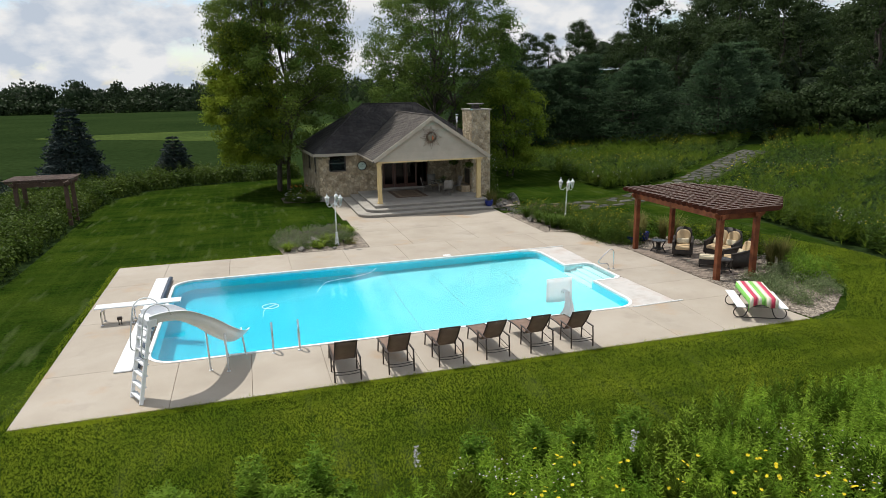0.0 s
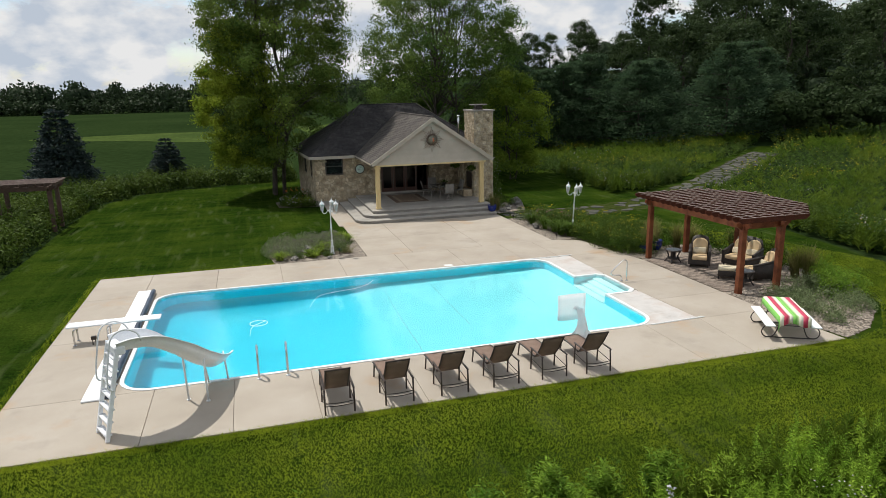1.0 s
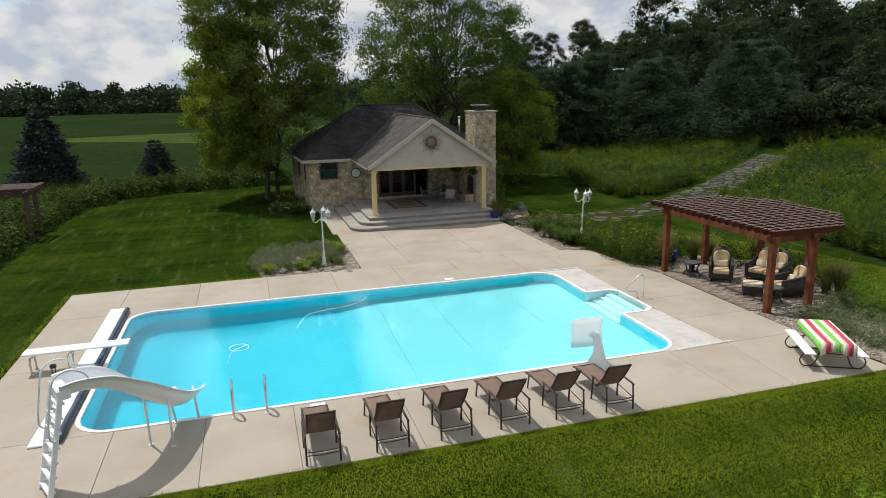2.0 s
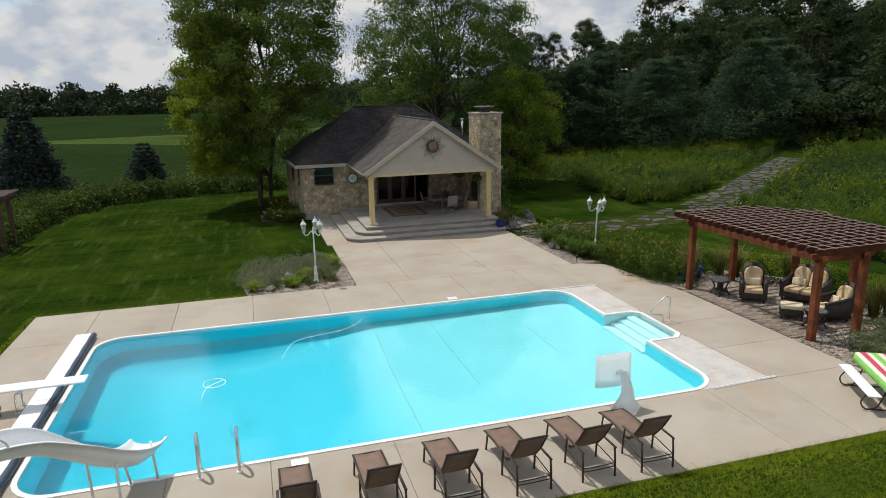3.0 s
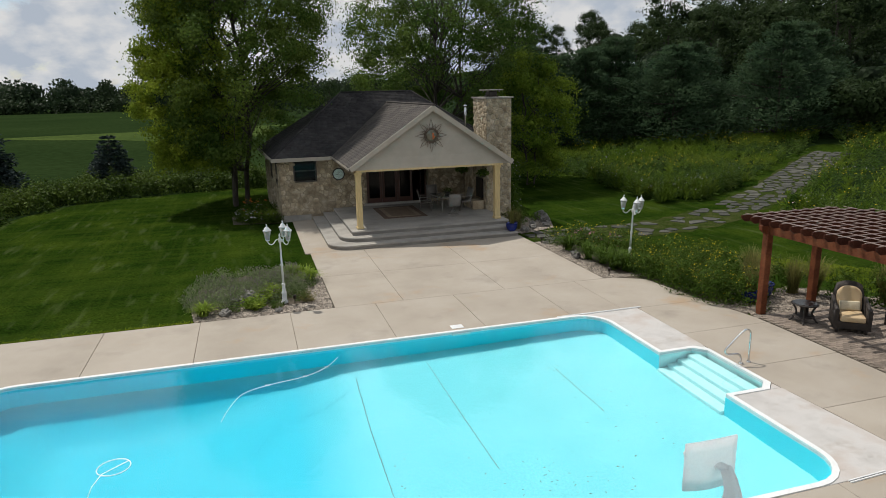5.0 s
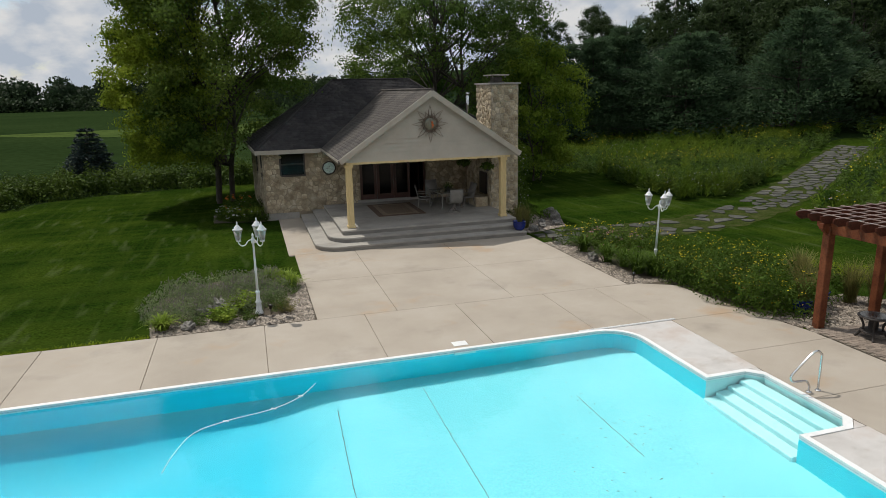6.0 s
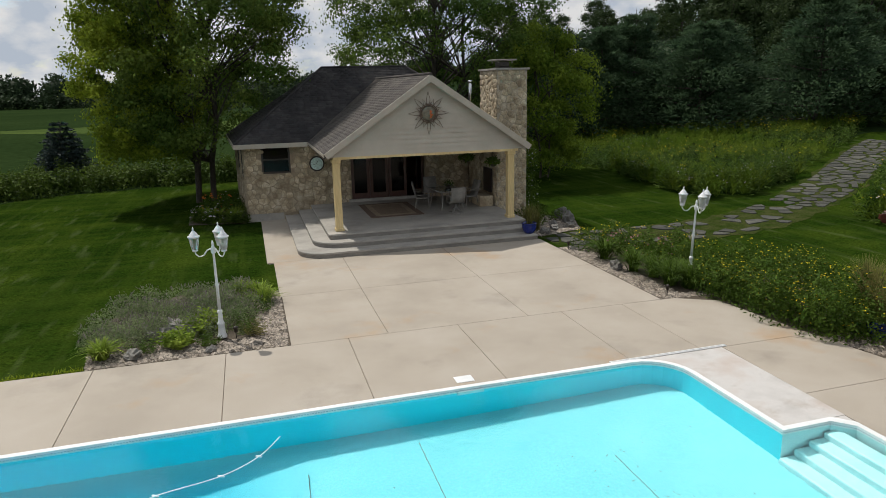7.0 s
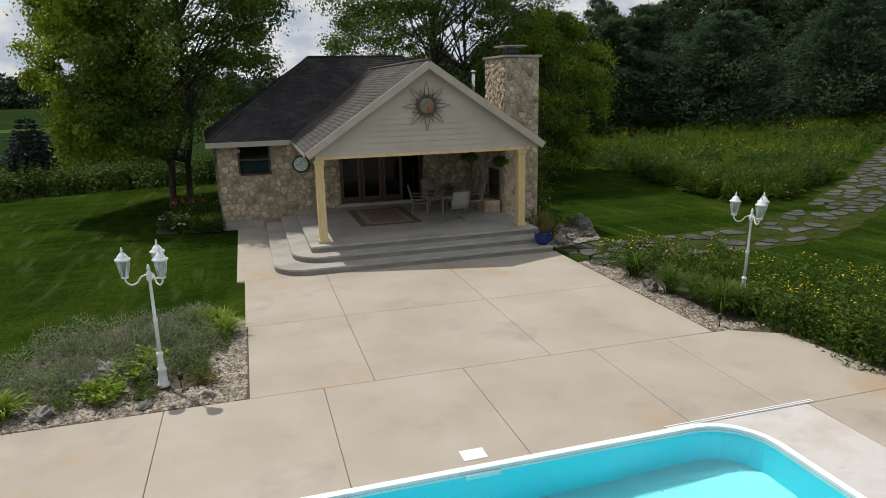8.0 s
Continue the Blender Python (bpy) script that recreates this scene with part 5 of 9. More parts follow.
plant_tree("blue_spruce", conifer(41, 6.5, 2.75, 20, 95, 0.24, droop=0.30, breadth=0.5, ragged=0.16, fan=0.26, taper=0.75), (-8.5, 60.0), LEAF_SPRUCE, "dense blue-grey spruce beside the field", "spruce")
plant_tree("blue_spruce", conifer(42, 3.95, 1.85, 13, 85, 0.20, droop=0.24, breadth=0.5, ragged=0.16, fan=0.26, taper=0.75), (-1.4, 63.0), LEAF_SPRUCE, "small dark blue spruce beside the field", "spruce")
plant_tree("blue_spruce", conifer(43, 3.4, 1.8, 16, 36, 0.22, breadth=0.5), (-14.4, 58.0), LEAF_SPRUCE, "small dark blue spruce at the hedge", "spruce")


def wood_copies():
    rng = np.random.default_rng(50)
    pines = [pine(60 + k, 11.5 + k, 6.8, 11) for k in range(3)]
    first = {}
    spots = [(42.5, 62.5, 0.72), (49.5, 58.4, 0.78), (36.0, 66.0, 0.66), (32.5, 69, 0.62), (56, 62, 0.70), (39.5, 71, 0.66), (46.5, 69, 0.7), (28.5, 73, 0.62), (58.5, 66, 0.72), (35, 77, 0.8), (30.5, 70.5, 0.7), (39.5, 67, 0.72), (45.8, 64.8, 0.72), (33.5, 66.2, 0.68)]
    for i, (x, y, s) in enumerate(spots):
        k = i % 3
        if k not in first:
            first[k] = plant_tree("pine_tree", pines[k], (x, y), LEAF_PINE, "dark green spreading pine at the meadow's edge", "pine", 20.0 * i, s, "pines behind the meadow")
        else:
            ob = copy_thing(first[k], pose(x, y, float(rise(x, y)) - 0.05, 0, 0, rng.uniform(0, 360)))
            ob.scale = (s,) * 3
    kinds = [broadleaf(70 + k, 14 + 1.5 * k, 5.6, 1, 70, 110, 0.36, low=0.08, cluster_size=0.17, puffs=True, flat=0.68, loose=0.12, firm=5.0, core=0.34) for k in range(4)]
    first = {}
    n = 0
    spots = []
    # rows of trees climbing the hill, seen from the pool under growing angles
    for d, a0, a1, gap in ((90, 41, 58, 8), (104, 37, 58, 8.5), (122, 34, 57, 9), (145, 24, 55, 9.5), (162, 22, 38, 9), (150, 3, 24, 9)):
        for a in np.arange(a0, a1, math.degrees(gap / d)):
            ang, dist = radians(a + rng.normal() * 0.6), d * rng.uniform(0.94, 1.06)
            spots.append((6 + dist * math.sin(ang), 8 + dist * math.cos(ang), rng.uniform(0.75, 1.1) * (0.5 if a < 12 else 0.7 if d > 140 and a < 36 else 1.0)))
    for x, y, s in spots:
        k = n % 4
        if k not in first:
            first[k] = plant_tree("woodland_tree", kinds[k], (x, y), LEAF_WOOD, "dark green broad-leaved tree on the wooded hill", "tree", 37.0 * n, s, "trees of the wooded hill")
        else:
            ob = copy_thing(first[k], pose(x, y, float(rise(x, y)) - 0.05, 0, 0, rng.uniform(0, 360)))
            ob.scale = (s,) * 3
        n += 1
    small = broadleaf(81, 4.0, 3.0, 1, 70, 90, 0.26, low=0.30, flat=0.6, cluster_size=0.17, puffs=True, firm=4.0, core=0.45)
    made = None
    for i, (x, y) in enumerate(((53.6, 55.2), (57.2, 53.6), (61.0, 51.6), (65.0, 49.8), (69.5, 47.5))):
        if made is None:
            made = plant_tree("orchard_tree", small, (x, y), LEAF_WOOD, "small flat-crowned tree in a row by the meadow", "tree", 0, 1.0, "row of small trees")
        else:
            ob = copy_thing(made, pose(x, y, float(rise(x, y)) - 0.05, 0, 0, rng.uniform(0, 360)))
            ob.scale = (rng.uniform(0.9, 1.1),) * 3


wood_copies()


def far_woods():
    """The treeline beyond the field, as one belt of leaf clumps."""
    rng = np.random.default_rng(90)
    chunks = []
    for x in np.arange(-330, 70, 3.4):
        d = rng.uniform(0, 40)
        y = 345 + d + 0.00022 * (x + 60) ** 2
        h = rng.uniform(9.0, 12.5) + 2.0 * (rng.random() > 0.88) + 0.02 * d
        r = rng.uniform(3.5, 6.5)
        n = 380
        chunks.append(core_arrays(np.array([x, y, h * 0.48]), np.array([r, r, h * 0.5]) * 0.8, rng))
        off = unit(rng.normal(size=(n, 3))) * rng.uniform(0.55, 1.0, (n, 1)) * [r, r, h * 0.5]
        pts = np.array([x, y, h * 0.5]) + off
        chunks.append(leaf_arrays(pts, off + rng.normal(size=(n, 3)) * 2 + [0, 0, 1], rng.uniform(0.9, 1.7, n), rng.uniform(0.8, 1.5, n), rng, 0.25, 1.2, off))
    for _ in range(1300):
        x, y = rng.uniform(-330, 70), rng.uniform(338, 352)
        n = 14
        pts = np.array([x, y, 2.2]) + rng.normal(size=(n, 3)) * [1.8, 1, 1.8]
        chunks.append(leaf_arrays(pts, rng.normal(size=(n, 3)) + [0, 0, 0.6], rng.uniform(1.0, 2.0, n), rng.uniform(0.8, 1.5, n), rng))
    # the nearer belt that closes the view behind the house
    for x in np.arange(-2, 62, 2.2):
        y, h, r, n = 190 + rng.uniform(-8, 8), rng.uniform(6.0, 8.5), rng.uniform(2.2, 3.6), 170
        off = unit(rng.normal(size=(n, 3))) * rng.uniform(0.55, 1.0, (n, 1)) * [r, r, h * 0.5]
        chunks.append(leaf_arrays(np.array([x, y, h * 0.5 + float(rise(x, y))]) + off, np.cross(off, rng.normal(size=(n, 3))), rng.uniform(0.5, 1.0, n), rng.uniform(0.4, 0.9, n), rng, 0.25, 1.2, off))
    # thicket under the trees of the hill
    for _ in range(110):
        a, d = rng.uniform(33, 60), rng.uniform(92, 150)
        h, r, n = rng.uniform(4.0, 8.0), rng.uniform(2.5, 4.0), 120
        x, y = 6 + d * math.sin(radians(a)), 8 + d * math.cos(radians(a))
        off = unit(rng.normal(size=(n, 3))) * rng.uniform(0.6, 1.0, (n, 1)) * [r, r, h * 0.5]
        chunks.append(core_arrays(np.array([x, y, h * 0.45 + float(rise(x, y))]), np.array([r, r, h * 0.5]) * 0.8, rng))
        chunks.append(leaf_arrays(np.array([x, y, h * 0.45 + float(rise(x, y))]) + off, np.cross(off, rng.normal(size=(n, 3))), rng.uniform(0.7, 1.2, n), rng.uniform(0.5, 0.9, n), rng, 0.25, 1.2, off))
    # the crest of the wooded hill
    for a in np.arange(30, 62, 1.5):
        d, h, r, n = 172 + rng.uniform(-10, 10), rng.uniform(11, 15) * (0.62 if a < 37 else 1.0), rng.uniform(4, 6), 260
        x, y = 6 + d * math.sin(radians(a)), 8 + d * math.cos(radians(a))
        off = unit(rng.normal(size=(n, 3))) * rng.uniform(0.6, 1.0, (n, 1)) * [r, r, h * 0.5]
        chunks.append(core_arrays(np.array([x, y, h * 0.5 + float(rise(x, y))]), np.array([r, r, h * 0.5]) * 0.82, rng))
        chunks.append(leaf_arrays(np.array([x, y, h * 0.5 + float(rise(x, y))]) + off, np.cross(off, rng.normal(size=(n, 3))), rng.uniform(0.7, 1.3, n), rng.uniform(0.6, 1.1, n), rng, 0.25, 1.2, off))
    tagged(raw("far_woods", *joined(chunks), LEAF_FAR), "dark treeline along the far side of the field", "woods", kind="stuff")


far_woods()


# ---- things on the pool deck ----
def sheet_strip(bm, rows, thick):
    """A bent panel through rows of points (left to right), given thickness downward along its normals."""
    top = [[bm.verts.new(p) for p in row] for row in rows]
    n, m = len(rows), len(rows[0])
    low = []
    for i in range(n):
        line = []
        for j in range(m):
            a, b = Vector(rows[max(i - 1, 0)][j]), Vector(rows[min(i + 1, n - 1)][j])
            c, d = Vector(rows[i][max(j - 1, 0)]), Vector(rows[i][min(j + 1, m - 1)])
            nrm = (d - c).cross(b - a).normalized()
            line.append(bm.verts.new(Vector(rows[i][j]) - nrm * thick))
        low.append(line)
    for i in range(n - 1):
        for j in range(m - 1):
            for g, flip in ((top, False), (low, True)):
                q = [g[i][j], g[i][j + 1], g[i + 1][j + 1], g[i + 1][j]]
                f = bm.faces.new(q[::-1] if flip else q)
                f.smooth = True
    for i in range(n - 1):
        bm.faces.new((top[i][0], top[i + 1][0], low[i + 1][0], low[i][0]))
        bm.faces.new((top[i + 1][-1], top[i][-1], low[i][-1], low[i + 1][-1]))
    for j in range(m - 1):
        bm.faces.new((top[0][j + 1], top[0][j], low[0][j], low[0][j + 1]))
        bm.faces.new((top[-1][j], top[-1][j + 1], low[-1][j + 1], low[-1][j]))


def build_lounger(at, turn):
    """A sling chaise: y runs from the raised back to the foot end."""
    ob = thing("sun_lounger", "brown sling sun lounger with raised back facing the pool", "sun lounger", at, turn, "loungers along the pool")
    w = 0.27  # half the sling; the arms stand wider
    bm = bmesh.new()
    for s in (-w, w):
        tube(bm, curve_points([(s, 0.62, 0.37), (s, 1.2, 0.39), (s, 1.70, 0.36), (s * 0.98, 1.80, 0.33)], 4), 0.022, 6)
    tube(bm, [(-w, 1.79, 0.335), (w, 1.79, 0.335)], 0.019, 6)
    tube(bm, [(-w, 0.62, 0.37), (w, 0.62, 0.37)], 0.016, 6)
    part("frame", bm, BROWN_METAL, ob, "dark brown tubular frame")
    bm = bmesh.new()
    rows = [[(x * 0.94, y, 0.385 + dz - 0.02 * (1 - (x / w) ** 2)) for x in (-w, -w / 2, 0, w / 2, w)] for y, dz in ((0.60, 0), (0.9, 0.0), (1.2, 0.01), (1.5, 0.0), (1.78, -0.03))]
    sheet_strip(bm, rows, 0.008)
    part("seat", bm, SLING, ob, "woven brown sling seat")
    back = new("backrest")
    back.parent = ob
    bm = bmesh.new()
    tube(bm, curve_points([(-w, 0.60, 0.37), (-w, 0.34, 0.66), (-w, 0.11, 1.0), (-w + 0.03, 0.10, 1.02), (w - 0.03, 0.10, 1.02), (w, 0.11, 1.0), (w, 0.34, 0.66), (w, 0.60, 0.37)], 3), 0.021, 6)
    part("back_frame", bm, BROWN_METAL, back)
    bm = bmesh.new()
    rows = [[(x * 0.94, y - 0.015 * (1 - (x / w) ** 2), z) for x in (-w, 0, w)] for y, z in ((0.11, 1.0), (0.22, 0.84), (0.34, 0.66), (0.47, 0.52), (0.59, 0.38))]
    sheet_strip(bm, rows, 0.008)
    part("back_sling", bm, SLING, back, "woven brown sling back")
    for s in (-1, 1):
        x = s * (w + 0.06)
        bm = bmesh.new()
        tube(bm, [(x, 0.02, 0), (x, 0.03, 0.32), (x, 0.06, 0.56)], 0.021, 6)
        part("leg", bm, BROWN_METAL, ob)
        bm = bmesh.new()
        tube(bm, [(x, 0.72, 0), (x, 0.70, 0.32), (x, 0.66, 0.58)], 0.021, 6)
        part("leg", bm, BROWN_METAL, ob)
        bm = bmesh.new()
        tube(bm, [(s * (w + 0.01), 1.66, 0), (s * w, 1.60, 0.36)], 0.02, 6)
        part("leg", bm, BROWN_METAL, ob)
        bm = bmesh.new()
        box(bm, (x - 0.025, 0.02, 0.565), (x + 0.025, 0.74, 0.59), 0.008)
        part("armrest", bm, BROWN_METAL, ob, "flat dark armrest")
        bm = bmesh.new()
        tube(bm, [(x, 0.03, 0.26), (x, 0.72, 0.30), (s * w, 0.80, 0.36)], 0.011, 5)
        part("side_rail", bm, BROWN_METAL, ob)
    bm = bmesh.new()
    tube(bm, curve_points([(-w - 0.06, 0.03, 0.20), (-w * 0.4, 0.09, 0.15), (w * 0.4, 0.09, 0.15), (w + 0.06, 0.03, 0.20)], 5), 0.011, 5)
    tube(bm, curve_points([(-w - 0.06, 0.03, 0.27), (-w * 0.4, 0.07, 0.23), (w * 0.4, 0.07, 0.23), (w + 0.06, 0.03, 0.27)], 5), 0.011, 5)
    part("stretcher", bm, BROWN_METAL, ob)
    return ob


first = build_lounger((6.51, 17.75, 0), 0)
for x, y, a in ((7.9, 17.80, 1.0), (9.25, 17.84, 0.5), (10.58, 17.89, 1.5), (11.87, 17.90, 0.5), (13.06, 17.84, -1.0)):
    copy_thing(first, pose(x, y, 0, 0, 0, a))


def build_slide():
    ob = thing("water_slide", "white curved pool slide with ladder and steel handrails", "water slide")
    line = curve_points([(1.93, 18.52, 2.05), (2.25, 18.66, 2.08), (2.7, 18.88, 1.98), (3.12, 19.22, 1.62), (3.45, 19.7, 1.16), (3.68, 20.25, 0.80), (3.80, 20.75, 0.60), (3.86, 21.12, 0.52)], 6)
    rows = []
    for i, p in enumerate(line):
        d = (line[min(i + 1, len(line) - 1)] - line[max(i - 1, 0)]).normalized()
        side = d.cross(Vector((0, 0, 1))).normalized()
        up = side.cross(d)
        row = []
        for k in range(9):
            a = math.pi * (k / 8)
            row.append(p - side * 0.31 * math.cos(a) - up * (0.30 - 0.20 * max(0.0, i / len(line) - 0.72) / 0.28) * math.sin(a) + up * 0.03)
        row = [row[0] - side * 0.05 + up * 0.0] + row + [row[-1] + side * 0.05]
        rows.append(row)
    bm = bmesh.new()
    sheet_strip(bm, rows, 0.018)
    bmesh.ops.recalc_face_normals(bm, faces=bm.faces[:])
    part("flume", bm, PLASTIC, ob, "glossy white moulded flume", smooth=True)
    # ladder
    a0, b0 = Vector((1.41, 18.56, 0)), Vector((1.68, 18.03, 0))
    a1, b1 = Vector((1.80, 18.80, 1.98)), Vector((2.07, 18.27, 1.98))
    for p, q in ((a0, a1), (b0, b1)):
        bm = bmesh.new()
        d = (q - p).normalized()
        m = Matrix.Translation(p) @ d.to_track_quat("Z", "Y").to_matrix().to_4x4()
        box(bm, (-0.025, -0.045, 0), (0.025, 0.045, (q - p).length), 0.008, m)
        part("ladder_rail", bm, PLASTIC, ob)
    for k in range(7):
        t = 0.07 + k * 0.135
        p, q = a0.lerp(a1, t), b0.lerp(b1, t)
        bm = bmesh.new()
        out = Vector((0.12, 0.06, 0))
        sheet_strip(bm, [[p - out * 0.4, q - out * 0.4], [p + out * 0.6, q + out * 0.6]], 0.03)
        bmesh.ops.recalc_face_normals(bm, faces=bm.faces[:])
        part("tread", bm, PLASTIC, ob)
    for p, q in ((a0, a1), (b0, b1)):
        side = (a0 - b0).normalized() * (0.06 if p == a0 else -0.06)
        s = p.lerp(q, 0.55) + side
        e = q + Vector((0.42, 0.21, 0.03)) + side
        bm = bmesh.new()
        tube(bm, curve_points([s, p.lerp(q, 0.62) + side + Vector((-0.12, -0.06, 0.0)), p.lerp(q, 0.90) + side + Vector((-0.16, -0.08, 0.0)), q + side + Vector((-0.10, -0.05, 0.24)), q + side + Vector((0.12, 0.06, 0.36)), q + side + Vector((0.34, 0.17, 0.24)), e], 5), 0.018, 7)
        part("handrail", bm, WHITE_METAL, ob, "bent pale metal handrail")
    for x, y, tx, ty, z in ((3.17, 19.59, 3.14, 19.55, 1.33), (3.62, 19.38, 3.60, 19.5, 1.1), (3.59, 20.43, 3.50, 20.35, 0.72), (4.05, 20.46, 3.98, 20.6, 0.74)):
        bm = bmesh.new()
        tube(bm, [(x, y, 0.0), (tx, ty, z)], 0.024, 8)
        tube(bm, [(x, y, 0.0), (x, y, 0.02)], 0.05, 8)
        part("leg", bm, WHITE_METAL, ob, "pale metal support leg")
    bm = bmesh.new()
    box(bm, (-0.10, -0.3, 1.80), (0.12, 0.3, 2.0), 0.03, pose(1.98, 18.52, 0, 0, 0, 26))
    part("top_plate", bm, PLASTIC, ob)


def build_diving_board():
    ob = thing("diving_board", "white diving board on bent steel legs", "diving board")
    bm = bmesh.new()
    box(bm, (-0.47, 24.36, 0.53), (2.08, 24.80, 0.58), 0.015)
    part("board", bm, PLASTIC, ob, "white textured board")
    for x in (-0.28, 0.62):
        for y in (24.36, 24.80):
            bm = bmesh.new()
            tube(bm, curve_points([(x, y, 0), (x, y, 0.36), (x + 0.04, y, 0.48), (x + 0.14, y, 0.525)], 4), 0.026, 8)
            tube(bm, [(x, y, 0), (x, y, 0.015)], 0.055, 8)
            part("leg", bm, STEEL, ob, "bent steel leg")
        bm = bmesh.new()
        tube(bm, [(x + 0.12, 24.36, 0.515), (x + 0.12, 24.80, 0.515)], 0.02, 6)
        part("cross_bar", bm, STEEL, ob)
    valve = thing("deck_outlet", "small dark outlet box on the deck under the diving board", "outlet box", (0.25, 24.3, 0))
    bm = bmesh.new()
    box(bm, (-0.07, -0.05, 0.16), (0.07, 0.05, 0.26), 0.01)
    part("outlet_cover", bm, DARK_FRAME, valve)
    bm = bmesh.new()
    for x in (-0.04, 0.04):
        tube(bm, [(x, 0, 0), (x, 0, 0.16)], 0.015, 6)
    part("conduit", bm, DARK_FRAME, valve)


def build_cover():
    ob = thing("pool_cover", "white cover housing lid with rolled blue pool cover", "pool cover")
    for k in range(4):
        a, b = 20.2 + k * 2.33, 20.2 + (k + 1) * 2.33 - 0.01
        bm = bmesh.new()
        box(bm, (0.72, a, 0.004), (1.17, b, 0.05), 0.012)
        part("lid_panel", bm, PLASTIC, ob, "white lid panel")
    bm = bmesh.new()
    n = 26
    tube(bm, [(1.285 + 0.006 * math.sin(i * 1.9), 20.25 + i * 8.95 / n, 0.085) for i in range(n + 1)], [0.082 + 0.008 * math.sin(i * 2.3) for i in range(n + 1)], 12)
    part("cover_roll", bm, surface("navy_vinyl", [(0.02, 0.035, 0.06), (0.045, 0.07, 0.11)], 0.4, 3, 20, 0.4, 0.01), ob, "rolled dark blue vinyl cover")


def build_rails():
    for x in (4.8, 5.52):
        ob = thing("grab_rail", "polished steel grab rail at the pool edge", "grab rail", (x, 20.26, 0), 0, "grab rails")
        bm = bmesh.new()
        tube(bm, curve_points([(0, 0, 0), (0, 0, 0.50), (0, 0.05, 0.74), (0, 0.16, 0.84), (0, 0.28, 0.72), (0, 0.32, 0.45), (0, 0.34, -0.10), (0, 0.34, -0.9)], 5), 0.029, 8)
        part("rail", bm, STEEL, ob)
        bm = bmesh.new()
        lathe(bm, [(0.06, 0.0), (0.06, 0.012), (0.03, 0.03)], 12)
        part("flange", bm, COPING, ob, "white base flange")
    ob = thing("step_handrail", "bent steel handrail beside the entry steps", "handrail", (17.98, 24.80, 0))
    bm = bmesh.new()
    tube(bm, curve_points([(0.16, 0, 0), (0.16, 0, 0.55), (0.15, 0, 0.72), (0.04, 0, 0.80), (-0.10, 0, 0.74), (-0.42, 0, 0.46), (-0.50, 0, 0.36), (-0.44, 0, 0.27), (-0.30, 0, 0.25), (-0.14, 0, 0.23), (-0.06, 0, 0.14), (-0.05, 0, 0)], 5), 0.022, 8)
    part("rail", bm, STEEL, ob)
    for x in (0.16, -0.05):
        bm = bmesh.new()
        lathe(bm, [(0.055, 0.0), (0.055, 0.012), (0.03, 0.025)], 12, (x, 0, 0))
        part("flange", bm, STEEL, ob)


def build_hoop():
    ob = thing("basketball_hoop", "white moulded poolside basketball backboard on curved stand", "basketball hoop", (13.78, 20.14, 0))
    bm = bmesh.new()
    rows = []
    for z, yc, wx, wy in ((0.0, 0.0, 0.31, 0.27), (0.07, 0.0, 0.31, 0.27), (0.14, 0.0, 0.25, 0.23), (0.26, -0.02, 0.18, 0.19), (0.42, -0.05, 0.14, 0.15), (0.58, -0.02, 0.115, 0.12), (0.72, 0.05, 0.10, 0.105), (0.84, 0.14, 0.085, 0.09)):
        rows.append([(wx * math.cos(a) * (1 + 0.12 * math.cos(4 * a)), yc + wy * math.sin(a) * (1 + 0.12 * math.cos(4 * a)), z) for a in [2 * math.pi * k / 20 for k in range(20)]])
    rings = [[bm.verts.new(p) for p in r] for r in rows]
    for a, b in zip(rings, rings[1:]):
        for k in range(20):
            f = bm.faces.new((a[k], a[(k + 1) % 20], b[(k + 1) % 20], b[k]))
            f.smooth = True
    bm.faces.new(rings[-1])
    bm.faces.new(rings[0][::-1])
    part("stand", bm, THIN_PLASTIC, ob, "curved white plastic stand")
    bm = bmesh.new()
    rows = [[(x - 0.2, 0.20 + 0.06 * (x / 0.43) ** 2, z + 0.03 * (1 - (x / 0.43) ** 2) * (1 if z > 1 else -0.4)) for x in np.linspace(-0.43, 0.43, 9)] for z in (0.52, 0.72, 0.92, 1.10, 1.26)]
    sheet_strip(bm, [r[::-1] for r in rows], 0.03)
    bmesh.ops.recalc_face_normals(bm, faces=bm.faces[:])
    part("backboard", bm, THIN_PLASTIC, ob, "curved white backboard", smooth=True)
    bm = bmesh.new()
    c = Vector((-0.2, 0.50, 0.86))
    tube(bm, [c + Vector((0.2 * math.cos(2 * math.pi * k / 18), 0.2 * math.sin(2 * math.pi * k / 18), 0)) for k in range(18)], 0.011, 6, closed=True)
    tube(bm, [(-0.2, 0.22, 0.86), (-0.2, 0.31, 0.86)], 0.02, 6)
    part("hoop_ring", bm, WHITE_METAL, ob)
    bm = bmesh.new()
    tube(bm, curve_points([(-0.17, 0.2, 0.84), (-0.09, 0.19, 0.86), (0.0, 0.13, 0.81)], 4), [0.045, 0.05, 0.055, 0.058, 0.06, 0.062, 0.064, 0.066, 0.068], 10)
    part("bracket", bm, THIN_PLASTIC, ob)


